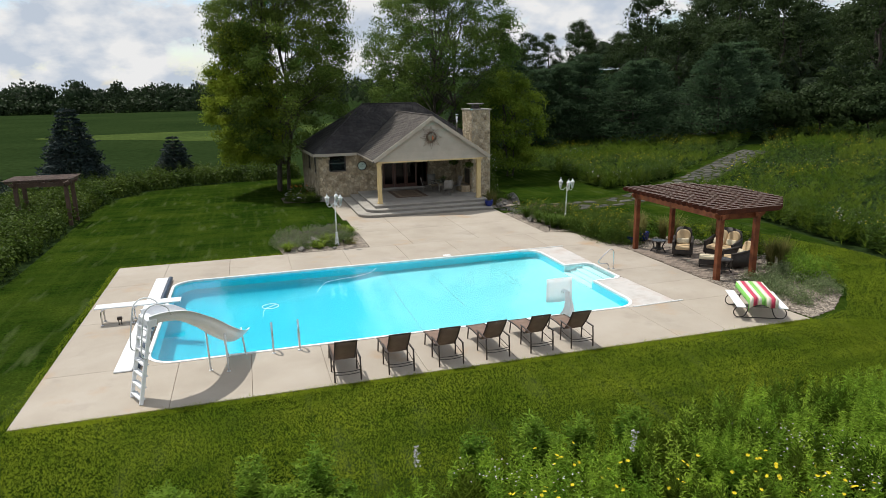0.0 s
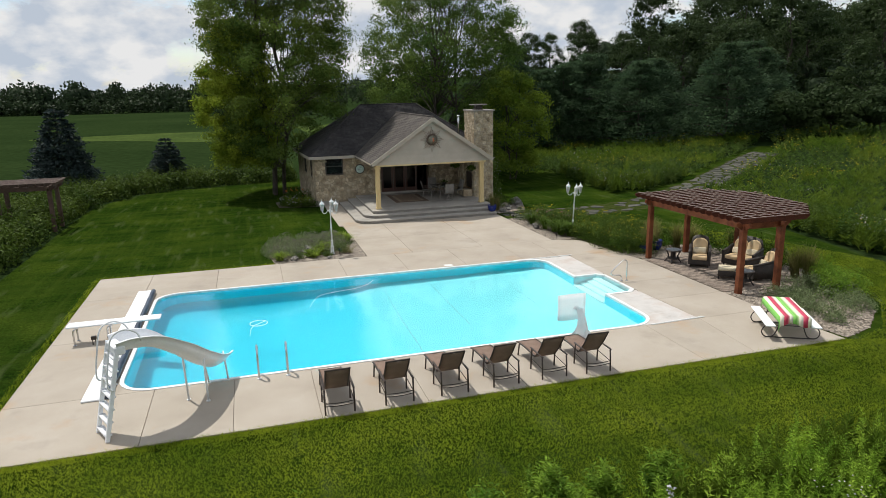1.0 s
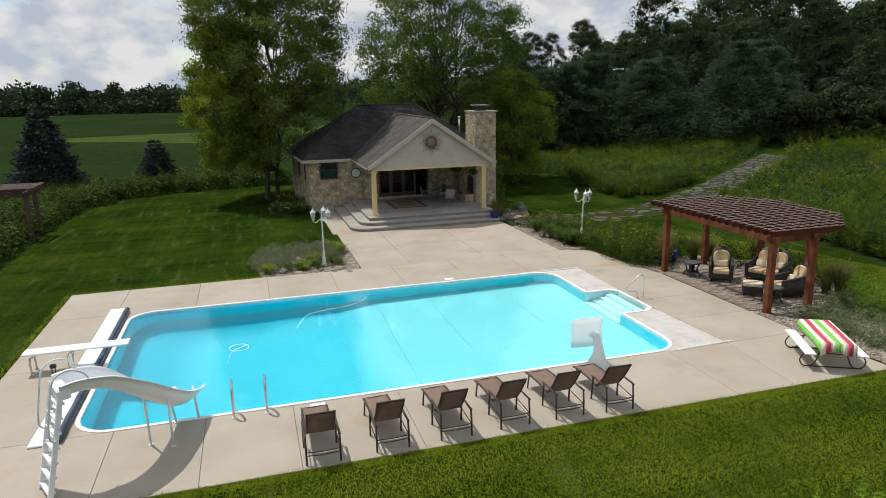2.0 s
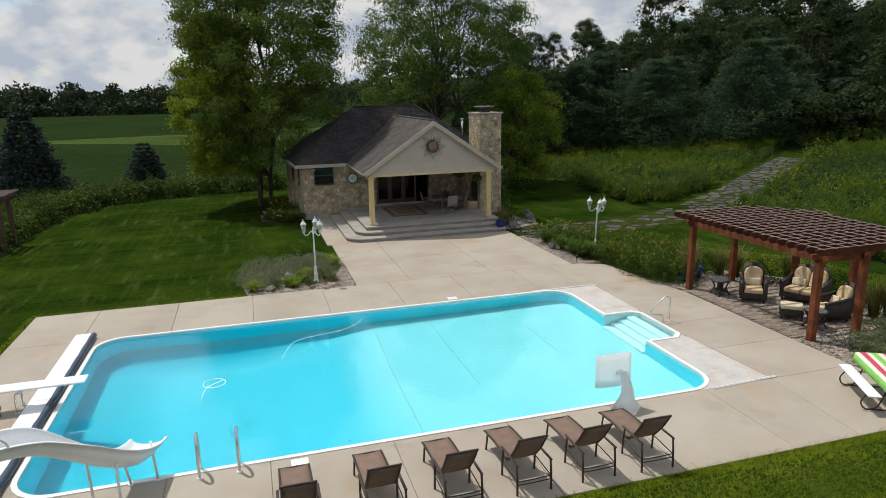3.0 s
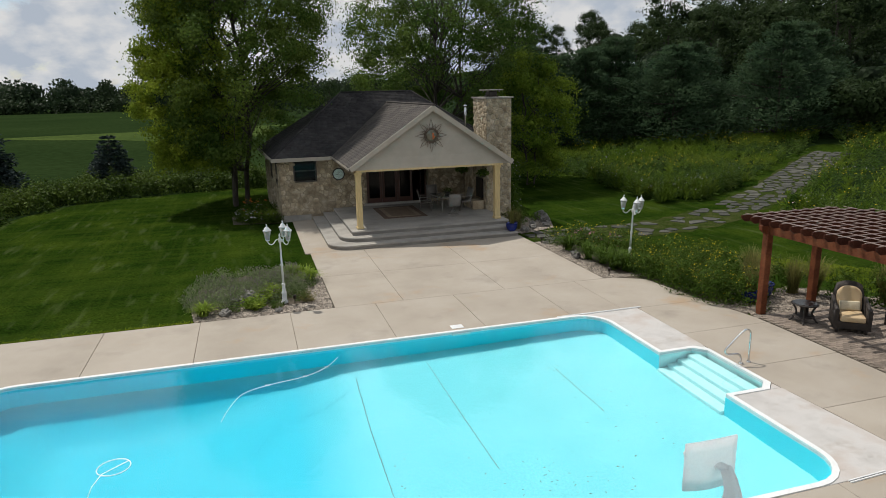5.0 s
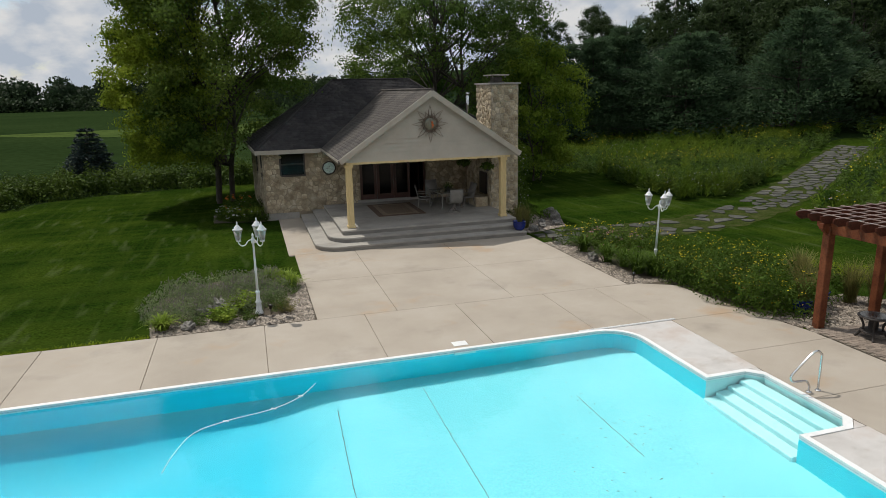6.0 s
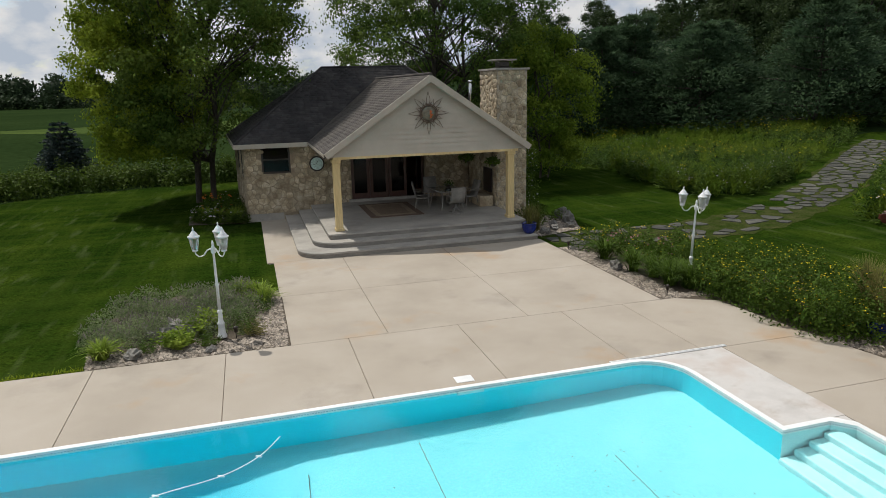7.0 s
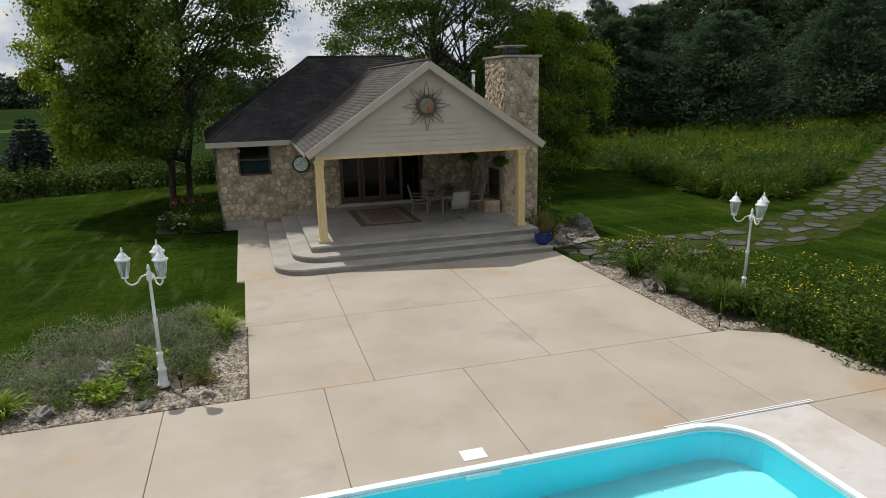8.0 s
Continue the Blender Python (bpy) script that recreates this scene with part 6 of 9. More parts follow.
def build_hose():
    ob = thing("cleaner_hose", "white floating pool cleaner hose with a coiled loop", "hose")
    bm = bmesh.new()
    pts = [(9.23, 28.29, -0.045), (8.9, 27.8, -0.045), (8.38, 27.44, -0.045), (7.55, 27.23, -0.045), (7.02, 26.95, -0.045), (6.75, 26.4, -0.10), (6.6, 26.05, -0.3)]
    tube(bm, curve_points(pts, 8), 0.0085, 6)
    part("hose", bm, PLASTIC, ob)
    bm = bmesh.new()
    ringp = [(4.88 + 0.27 * math.cos(a), 24.72 + 0.27 * math.sin(a), -0.045) for a in np.linspace(0.4, 6.9, 26)]
    tube(bm, ringp + [(4.72, 24.55, -0.05), (4.63, 24.2, -0.06), (4.6, 23.8, -0.2)], 0.011, 6)
    part("loop", bm, PLASTIC, ob)
    for i in (8, 16, 24):
        bm = bmesh.new()
        p = curve_points(pts, 8)[i]
        lathe(bm, [(0.014, -0.05), (0.017, 0.0), (0.014, 0.05)], 8, p, pose(0, 0, 0, 90, 0, 60))
        part("float", bm, PLASTIC, ob)


build_slide()
build_diving_board()
build_cover()
build_rails()
build_hoop()
build_hose()


# ---- picnic table ----
def build_picnic():
    at, turn = (19.6, 18.72, 0), -28.0
    ob = thing("picnic_table", "white-topped picnic table with two attached benches", "picnic table", at, turn)
    L = 0.88
    for name, x0, x1, z in (("tabletop", -0.38, 0.38, 0.74), ("bench", -0.73, -0.46, 0.44), ("bench", 0.46, 0.73, 0.44)):
        bm = bmesh.new()
        box(bm, (x0, -L, z - 0.035), (x1, L, z), 0.014, segments=2)
        part(name, bm, PLASTIC, ob, "white plastic " + ("top" if name == "tabletop" else "bench seat"))
    for y in (-0.62, 0.62):
        bm = bmesh.new()
        for s in (-1, 1):
            tube(bm, curve_points([(s * 0.28, y, 0.70), (s * 0.30, y, 0.45), (s * 0.42, y, 0.10), (s * 0.56, y, 0.02), (s * 0.70, y, 0.05), (s * 0.76, y, 0.20), (s * 0.64, y, 0.38), (s * 0.50, y, 0.405)], 4), 0.017, 6)
        tube(bm, [(-0.56, y, 0.018), (0.56, y, 0.018)], 0.016, 6)
        tube(bm, [(-0.5, y, 0.37), (0.5, y, 0.37)], 0.014, 6)
        part("leg_frame", bm, DARK_FRAME, ob, "black bent tube leg frame")
    # striped cloth
    cloth = thing("tablecloth", "striped tablecloth in red, green, pink and cream on the picnic table", "tablecloth", at, turn)
    edges = [(-0.48, "green_cotton"), (-0.40, "cream_cotton"), (-0.29, "red_cotton"), (-0.18, "pink_cotton"), (-0.15, "cream_cotton"), (-0.06, "green_cotton"), (0.05, "pale_green_cotton"), (0.09, "cream_cotton"), (0.19, "pink_cotton"), (0.22, "red_cotton"), (0.33, "cream_cotton"), (0.42, "green_cotton"), (0.48, "")]
    tones = dict(cream_cotton=(0.72, 0.69, 0.56), green_cotton=(0.20, 0.50, 0.10), pale_green_cotton=(0.45, 0.62, 0.28), red_cotton=(0.50, 0.05, 0.10), pink_cotton=(0.62, 0.28, 0.30))
    for (a, tone), (b, _) in zip(edges, edges[1:]):
        bm = bmesh.new()
        rows = []
        for y in np.r_[-L - 0.035, np.linspace(-L - 0.03, L + 0.03, 12), L + 0.035]:
            end = abs(y) > L + 0.032
            row = []
            for x in (a, (a + b) / 2, b):
                z = 0.748 + 0.003 * math.sin(5 * x + 3 * y)
                if abs(x) > 0.39:
                    z -= (abs(x) - 0.39) * 2.2
                dy = 0.0
                if end:
                    z -= 0.25 + 0.05 * math.sin(9 * x + y) + 0.1 * max(0, abs(x) - 0.3)
                    dy = math.copysign(0.025 + 0.015 * math.sin(11 * x), y)
                row.append((min(0.42, max(-0.42, x)), y + dy, z))
            rows.append(row)
        sheet_strip(bm, rows, 0.004)
        c = tones[tone]
        part("stripe", bm, surface(tone, [c, tuple(min(1, v * 1.12) for v in c)], 0.9, 3, 80, 0.2, 0.002, fine_amount=0.1), cloth, tone.replace("_", " ") + " stripe")


build_picnic()


# ---- pergolas ----
def clip_span(poly, axis, value):
    """The span of a convex outline along the other axis where axis = value."""
    hits = []
    for a, b in zip(poly, poly[1:] + poly[:1]):
        if (a[axis] - value) * (b[axis] - value) < 0:
            t = (value - a[axis]) / (b[axis] - a[axis])
            hits.append(a[1 - axis] + (b[1 - axis] - a[1 - axis]) * t)
    return (min(hits), max(hits)) if len(hits) > 1 else None


def beam(bm, p, q, width, low, high, over=0.0):
    """An upright plank from p to q in plan, its ends cut back below."""
    p, q = Vector((*p, 0)), Vector((*q, 0))
    d = (q - p).normalized()
    p, q = p - d * over, q + d * over
    side = Vector((-d.y, d.x, 0)) * width / 2
    cut = (high - low) * 0.75
    out = []
    for s in (-1, 1):
        line = [p + Vector((0, 0, high)), p + Vector((0, 0, low + (high - low) * 0.55)), p + d * cut + Vector((0, 0, low)), q - d * cut + Vector((0, 0, low)), q + Vector((0, 0, low + (high - low) * 0.55)), q + Vector((0, 0, high))]
        out.append([bm.verts.new(v + side * s) for v in line])
    bm.faces.new(out[0])
    bm.faces.new(out[1][::-1])
    for i in range(6):
        j = (i + 1) % 6
        bm.faces.new((out[0][j], out[0][i], out[1][i], out[1][j]))
    bmesh.ops.recalc_face_normals(bm, faces=bm.faces[:])


def build_pergola(name, label, posts, roof, post_w, step, lat_step, zb=2.28, rafter_axis=0, wood=CEDAR):
    """Posts, plank beams between them, rafters across and lattice strips on top, cut to the roof's outline."""
    ob = thing(name, label, "pergola")
    for x, y in posts:
        bm = bmesh.new()
        box(bm, (x - post_w / 2, y - post_w / 2, 0 - 0.04), (x + post_w / 2, y + post_w / 2, zb + 0.16), 0.012)
        part("post", bm, wood, ob)
    for p, q in zip(posts, posts[1:] + posts[:1]):
        bm = bmesh.new()
        beam(bm, p, q, 0.09, zb - 0.02, zb + 0.22, 0.32)
        part("beam", bm, wood, ob, "stained timber beam")
    vals = [p[1 - rafter_axis] for p in roof]
    for v in np.arange(min(vals) + 0.14, max(vals) - 0.05, step):
        span = clip_span(roof, 1 - rafter_axis, v)
        if span and span[1] - span[0] > 0.4:
            a, b = ((span[0], v), (span[1], v)) if rafter_axis == 0 else ((v, span[0]), (v, span[1]))
            bm = bmesh.new()
            beam(bm, a, b, 0.042, zb + 0.222, zb + 0.40)
            part("rafter", bm, CEDAR_DARK if wood is CEDAR else wood, ob, "dark timber rafter")
            if wood is CEDAR:
                bm = bmesh.new()
                box(bm, (a[0] + 0.06, a[1] - 0.012, zb + 0.402), (b[0] - 0.06, b[1] + 0.012, zb + 0.420), 0.003)
                part("cap_strip", bm, CEDAR_TOP, ob, "weathered pale strip along the rafter")
    vals = [p[rafter_axis] for p in roof]
    for v in np.arange(min(vals) + 0.2, max(vals) - 0.05, lat_step):
        span = clip_span(roof, rafter_axis, v)
        if span and span[1] - span[0] > 0.3:
            bm = bmesh.new()
            lo, hi = ((v - 0.010, span[0]), (v + 0.010, span[1])) if rafter_axis == 0 else ((span[0], v - 0.010), (span[1], v + 0.010))
            box(bm, (*lo, zb + (0.422 if wood is CEDAR else 0.402)), (*hi, zb + 0.44), 0.004)
            part("lattice_strip", bm, CEDAR_TOP, ob, "weathered pale lattice strip")
    return ob


build_pergola("pergola", "red-brown cedar pergola on six posts over the seating corner", [(20.86, 22.12), (22.42, 22.1), (23.75, 23.55), (24.2, 26.25), (22.85, 27.75), (20.80, 27.42)], [(20.45, 21.75), (23.2, 21.75), (24.75, 23.4), (25.05, 26.4), (23.6, 28.15), (20.4, 28.1)], 0.19, 0.34, 0.40)
build_pergola("garden_arbor", "weathered brown arbor half hidden in the shrub border", [(-5.35, 43.6), (-5.35, 45.1), (-7.9, 45.3), (-7.9, 43.8)], [(-4.9, 43.2), (-4.9, 45.5), (-8.4, 45.7), (-8.4, 43.4)], 0.20, 0.40, 0.30, 2.22, 1, OLD_CEDAR)


# ---- seating under the pergola ----
def puff(bm, lo, hi, m=None, soft=0.3):
    """A stuffed cushion: a box with broad round edges."""
    t = min(h - l for l, h in zip(lo, hi))
    vs = box(bm, lo, hi, t * soft, m, 3)
    for f in bm.faces:
        f.smooth = True
    return vs


def arched_cushion(bm, x0, x1, h, thick, m):
    """A stuffed back cushion with a round top."""
    half, mid = (x1 - x0) / 2, (x0 + x1) / 2
    side = [(-half, 0.03), (-half * 0.96, 0.0), (half * 0.96, 0.0), (half, 0.03)]
    arch = [(half * math.cos(a), h * 0.62 + h * 0.38 * math.sin(a)) for a in np.linspace(0, math.pi, 13)]
    line = side + arch
    rings = []
    for k, y in ((0.80, -thick / 2), (0.94, -thick * 0.42), (1.0, -thick * 0.15), (1.0, thick * 0.15), (0.94, thick * 0.42), (0.80, thick / 2)):
        rings.append([bm.verts.new(m @ Vector((mid + x * k, y, h * 0.5 + (z - h * 0.5) * k))) for x, z in line])
    n = len(line)
    for a, b in zip(rings, rings[1:]):
        for i in range(n):
            bm.faces.new((a[i], a[(i + 1) % n], b[(i + 1) % n], b[i])).smooth = True
    bm.faces.new(rings[0][::-1])
    bm.faces.new(rings[-1])
    bmesh.ops.recalc_face_normals(bm, faces=bm.faces[:])


def wicker_seat(name, label, at, turn, width, seats=1):
    """A wicker armchair or sofa, facing -y."""
    ob = thing(name, label, "armchair" if seats == 1 else "sofa", at, turn)
    w, d = width / 2, 0.40
    bm = bmesh.new()
    box(bm, (-w + 0.06, -d, 0.10), (w - 0.06, d - 0.06, 0.30), 0.03, segments=2)
    part("base", bm, WICKER, ob, "dark woven wicker base")
    for s in (-1, 1):
        bm = bmesh.new()
        rows = [[(s * (w - 0.10), y, z) for z in (0.10, 0.3, zt)] for y, zt in ((-d, 0.56), (-0.2, 0.60), (0.1, 0.62), (d - 0.02, 0.70))]
        sheet_strip(bm, rows if s > 0 else [r[::-1] for r in rows], 0.09)
        bmesh.ops.recalc_face_normals(bm, faces=bm.faces[:])
        tube(bm, [(s * (w - 0.055), -d - 0.01, 0.57), (s * (w - 0.055), -0.1, 0.62), (s * (w - 0.055), d, 0.72)], 0.055, 8)
        part("arm", bm, WICKER, ob, "rolled wicker arm")
        for y in (-d + 0.04, d - 0.08):
            bm = bmesh.new()
            tube(bm, [(s * (w - 0.1), y, 0), (s * (w - 0.1), y, 0.14)], 0.03, 7)
            part("foot", bm, WICKER, ob)
    bm = bmesh.new()
    rows = []
    for z, y in ((0.28, d - 0.1), (0.6, d - 0.03), (0.85, d + 0.06), (1.02, d + 0.12)):
        k = 1.0 if z < 0.7 else 0.94 if z < 0.9 else 0.80
        crown = (0.05 if z < 0.9 else 0.11) if z > 0.8 else 0
        rows.append([(x * k, y + 0.04 * (1 - (x / w) ** 2), z + crown * (1 - (x / w) ** 2)) for x in np.linspace(-w + 0.06, w - 0.06, 9)])
    sheet_strip(bm, rows, 0.05)
    bmesh.ops.recalc_face_normals(bm, faces=bm.faces[:])
    part("back", bm, WICKER, ob, "curved woven back")
    span = (2 * w - 0.26) / seats
    for k in range(seats):
        x0 = -w + 0.13 + k * span
        bm = bmesh.new()
        puff(bm, (x0 + 0.01, -d - 0.04, 0.30), (x0 + span - 0.01, d - 0.12, 0.45))
        part("seat_cushion", bm, CUSHION, ob, "thick tan seat cushion")
        bm = bmesh.new()
        arched_cushion(bm, x0 + 0.005, x0 + span - 0.005, 0.62, 0.17, Matrix.Translation((0, d - 0.12, 0.43)) @ pose(0, 0, 0, -17, 0, 0))
        part("back_cushion", bm, CUSHION, ob, "thick tan back cushion")
        bm = bmesh.new()
        puff(bm, (x0 + 0.05, -0.06, 0), (x0 + span - 0.05, 0.06, 0.24), Matrix.Translation((0, d - 0.26, 0.45)) @ pose(0, 0, 0, -20, 0, 6))
        part("pillow", bm, CREAM, ob, "small cream lumbar pillow")
    return ob


wicker_seat("wicker_armchair", "dark wicker armchair with tan cushions under the pergola", (21.95, 25.65, 0.03), -38, 0.84)
wicker_seat("wicker_sofa", "dark wicker loveseat with tan cushions", (23.4, 24.95, 0.03), -66, 1.3, 2)
wicker_seat("wicker_armchair", "dark wicker armchair with tan cushions beside the round table", (22.75, 23.3, 0.03), -105, 0.84)


def build_ottoman():
    ob = thing("wicker_ottoman", "dark wicker ottoman with cream cushion", "ottoman", (21.72, 23.75, 0.03), -40)
    bm = bmesh.new()
    box(bm, (-0.32, -0.26, 0.12), (0.32, 0.26, 0.32), 0.03, segments=2)
    part("base", bm, WICKER, ob)
    for x in (-0.28, 0.28):
        for y in (-0.22, 0.22):
            bm = bmesh.new()
            tube(bm, [(x, y, 0), (x, y, 0.14)], [0.022, 0.035], 7)
            part("foot", bm, WICKER, ob)
    bm = bmesh.new()
    puff(bm, (-0.31, -0.25, 0.32), (0.31, 0.25, 0.45))
    part("cushion", bm, CREAM, ob, "cream seat cushion")


def round_table(at, label, r=0.33, h=0.52):
    ob = thing("side_table", label, "side table", at)
    bm = bmesh.new()
    lathe(bm, [(r - 0.02, h - 0.04), (r, h - 0.03), (r, h - 0.008), (r - 0.02, h)], 24)
    part("tabletop", bm, WICKER, ob, "dark round top")
    bm = bmesh.new()
    lathe(bm, [(r - 0.045, h + 0.001), (r - 0.045, h + 0.008)], 24)
    part("glass_inset", bm, surface("smoked_glass", [(0.018, 0.019, 0.02), (0.03, 0.032, 0.034)], 0.2, 3, 20, 0), ob, "smoked glass inset")
    for k in range(4):
        a = math.pi / 4 + k * math.pi / 2
        c, s = math.cos(a), math.sin(a)
        bm = bmesh.new()
        tube(bm, curve_points([(c * r * 0.85, s * r * 0.85, h - 0.04), (c * r * 0.55, s * r * 0.55, h * 0.5), (c * r * 0.8, s * r * 0.8, h * 0.15), (c * r * 1.02, s * r * 1.02, 0)], 4), 0.028, 6)
        part("leg", bm, WICKER, ob)
    bm = bmesh.new()
    lathe(bm, [(r * 0.70, h * 0.26), (r * 0.78, h * 0.29), (r * 0.78, h * 0.33), (r * 0.30, h * 0.36), (r * 0.30, h * 0.90), (r * 0.2, h * 0.92)], 20)
    part("lower_shelf", bm, WICKER, ob)


build_ottoman()
round_table((21.3, 26.45, 0.03), "dark wicker side table beside the armchair")
round_table((21.72, 22.85, 0.03), "dark wicker side table near the pergola post")


# ---- lamp posts ----
def build_lamp(at, turn, label, lean):
    ob = new("lamp_post")
    ob.matrix_world = pose(*at, 0, lean, turn)
    tagged(ob, label, "lamp post", "garden lamp posts")
    bm = bmesh.new()
    lathe(bm, [(0.10, 0.0), (0.105, 0.02), (0.10, 0.05), (0.078, 0.09), (0.068, 0.28), (0.078, 0.30), (0.078, 0.33), (0.056, 0.36), (0.046, 0.55), (0.056, 0.57), (0.056, 0.60), (0.036, 0.63)], 16)
    part("base", bm, WHITE_METAL, ob, "fluted white cast base")
    bm = bmesh.new()
    lathe(bm, [(0.034, 0.60), (0.031, 1.15), (0.042, 1.17), (0.042, 1.20), (0.028, 1.23), (0.024, 1.86), (0.05, 1.89), (0.055, 1.96), (0.035, 2.01), (0.02, 2.05), (0.03, 2.09), (0.006, 2.15)], 14)
    part("shaft", bm, WHITE_METAL, ob, "slender white shaft with collar")
    for k in range(3):
        a = radians(120 * k)
        c, s = math.cos(a), math.sin(a)
        bm = bmesh.new()
        tube(bm, curve_points([(0.03 * c, 0.03 * s, 1.98), (0.12 * c, 0.12 * s, 1.95), (0.19 * c, 0.19 * s, 1.86), (0.28 * c, 0.28 * s, 1.84), (0.345 * c, 0.345 * s, 1.90), (0.355 * c, 0.355 * s, 1.95)], 4), 0.014, 6)
        part("arm", bm, WHITE_METAL, ob, "scrolled white arm")
        head = new("lantern")
        head.parent = ob
        head.location = (0.355 * c, 0.355 * s, 1.95)
        bm = bmesh.new()
        lathe(bm, [(0.02, 0.0), (0.06, 0.015), (0.06, 0.04), (0.05, 0.05)], 12)
        part("cup", bm, WHITE_METAL, head)
        bm = bmesh.new()
        lathe(bm, [(0.055, 0.05), (0.098, 0.30)], 6)
        part("lantern_glass", bm, FROSTED, head, "frosted six-sided glass")
        bm = bmesh.new()
        for j in range(6):
            b = 2 * math.pi * j / 6
            tube(bm, [(0.058 * math.cos(b), 0.058 * math.sin(b), 0.05), (0.102 * math.cos(b), 0.102 * math.sin(b), 0.305)], 0.006, 4)
        part("cage", bm, WHITE_METAL, head)
        bm = bmesh.new()
        lathe(bm, [(0.105, 0.30), (0.125, 0.315), (0.12, 0.335), (0.085, 0.35), (0.08, 0.375), (0.06, 0.40), (0.035, 0.43), (0.012, 0.45), (0.02, 0.48), (0.004, 0.53)], 12)
        part("lantern_cap", bm, WHITE_METAL, head, "tiered white cap with finial")
    return ob


build_lamp((8.26, 32.9, 0.02), 190, "white three-lantern lamp post in the stony flower bed", 0)
build_lamp((20.2, 33.12, 0.02), 14, "leaning white three-lantern lamp post in the flowering border", 2.5)


# ---- things on and round the porch ----
def build_clock():
    ob = thing("wall_clock", "round pale-green outdoor clock with dark rim on the stone wall", "clock", (11.8, Y0 - 0.075, 2.22))
    bm = bmesh.new()
    lathe(bm, [(0.30, -0.02), (0.31, 0.03), (0.27, 0.05), (0.25, 0.03)], 28, (0, 0, 0), pose(0, 0, 0, 90, 0, 0))
    part("rim", bm, DARK_FRAME, ob, "dark metal rim")
    bm = bmesh.new()
    lathe(bm, [(0.255, 0.031), (0.255, 0.036)], 28, (0, 0, 0), pose(0, 0, 0, 90, 0, 0))
    part("dial", bm, surface("pale_dial", [(0.45, 0.60, 0.55), (0.52, 0.66, 0.60)], 0.4, 3, 20, 0), ob, "pale green dial")
    for k, (a, l) in enumerate(((20, 0.11), (255, 0.17))):
        bm = bmesh.new()
        box(bm, (-0.008, -0.042, 0), (0.008, -0.038, l), 0, pose(0, 0, 0, 0, a, 0))
        part("clock_hand", bm, DARK_FRAME, ob)


def build_sunburst():
    ob = thing("sun_ornament", "dark wire sunburst wall ornament on the gable", "wall ornament", (RX - 0.05, GABLE_Y - 0.05, 4.32))
    wire = surface("rusty_wire", [(0.10, 0.07, 0.05), (0.17, 0.12, 0.09)], 0.6, 5, 50, metal=0.4)
    bm = bmesh.new()
    for k in range(16):
        a, r = 2 * math.pi * k / 16, 0.70 if k % 2 == 0 else 0.50
        l, m2 = a - 0.17, a + 0.17
        tube(bm, [(0.29 * math.sin(l), 0, 0.29 * math.cos(l)), (0.66 * r * math.sin(a - 0.14), -0.01, 0.66 * r * math.cos(a - 0.14)), (r * math.sin(a), -0.01, r * math.cos(a)), (0.66 * r * math.sin(a + 0.14), -0.01, 0.66 * r * math.cos(a + 0.14)), (0.29 * math.sin(m2), 0, 0.29 * math.cos(m2))], 0.011, 5)
    part("ray", bm, wire, ob, "dark wire rays")
    bm = bmesh.new()
    for r in (0.30, 0.26):
        tube(bm, [(r * math.cos(2 * math.pi * k / 24), -0.02, r * math.sin(2 * math.pi * k / 24)) for k in range(24)], 0.016, 6, closed=True)
    for k in range(10):
        a = 2 * math.pi * k / 10
        tube(bm, [(0.1 * math.cos(a), -0.03, 0.1 * math.sin(a)), (0.26 * math.cos(a + 0.3), -0.02, 0.26 * math.sin(a + 0.3))], 0.01, 5)
    part("ring", bm, wire, ob)
    rng = random.Random(3)
    bm = bmesh.new()
    lathe(bm, [(0.24, 0.0), (0.22, 0.03), (0.12, 0.05), (0.02, 0.06)], 24, (0, 0, 0), pose(0, 0, 0, 90, 0, 0))
    part("disc", bm, surface("patina_metal", [(0.10, 0.09, 0.07), (0.20, 0.18, 0.13), (0.13, 0.17, 0.15)], 0.5, 9, 40, 0.4, 0.01, metal=0.3), ob, "patinated round disc")
    for k in range(7):
        a, r = rng.uniform(-1.2, 1.0), rng.uniform(0.04, 0.17)
        bm = bmesh.new()
        bmesh.ops.create_icosphere(bm, subdivisions=1, radius=0.035, matrix=Matrix.Translation((r * math.cos(a), -0.055, r * math.sin(a) * 0.9)))
        part("bead", bm, surface("orange_enamel", [(0.45, 0.10, 0.03), (0.55, 0.16, 0.05)], 0.3, 4, 20, 0), ob, "orange enamel bead")


def build_rug():
    ob = thing("rug", "faded brown bordered outdoor rug on the porch", "rug", (14.3, 43.8, PORCH_Z))
    bm = bmesh.new()
    box(bm, (-1.02, -1.5, 0.002), (1.02, 1.5, 0.014), 0.005)
    part("border", bm, surface("brown_rug", [(0.13, 0.085, 0.06), (0.18, 0.12, 0.085)], 0.95, 6, 90, 0.3, 0.003), ob, "dark brown woven border")
    bm = bmesh.new()
    box(bm, (-0.78, -1.26, 0.0145), (0.78, 1.26, 0.018))
    part("field", bm, surface("tan_rug", [(0.26, 0.20, 0.14), (0.33, 0.26, 0.18)], 0.95, 4, 90, 0.3, 0.003), ob, "faded tan field")
    bm = bmesh.new()
    box(bm, (-0.58, -1.06, 0.0185), (0.58, 1.06, 0.021))
    part("panel", bm, surface("brown_rug_panel", [(0.19, 0.135, 0.09), (0.24, 0.175, 0.12)], 0.95, 4, 90, 0.3, 0.003), ob)


GREY_SLING = surface("grey_sling", [(0.22, 0.205, 0.185), (0.29, 0.27, 0.245)], 0.85, 3, 110, 0.3, 0.002)


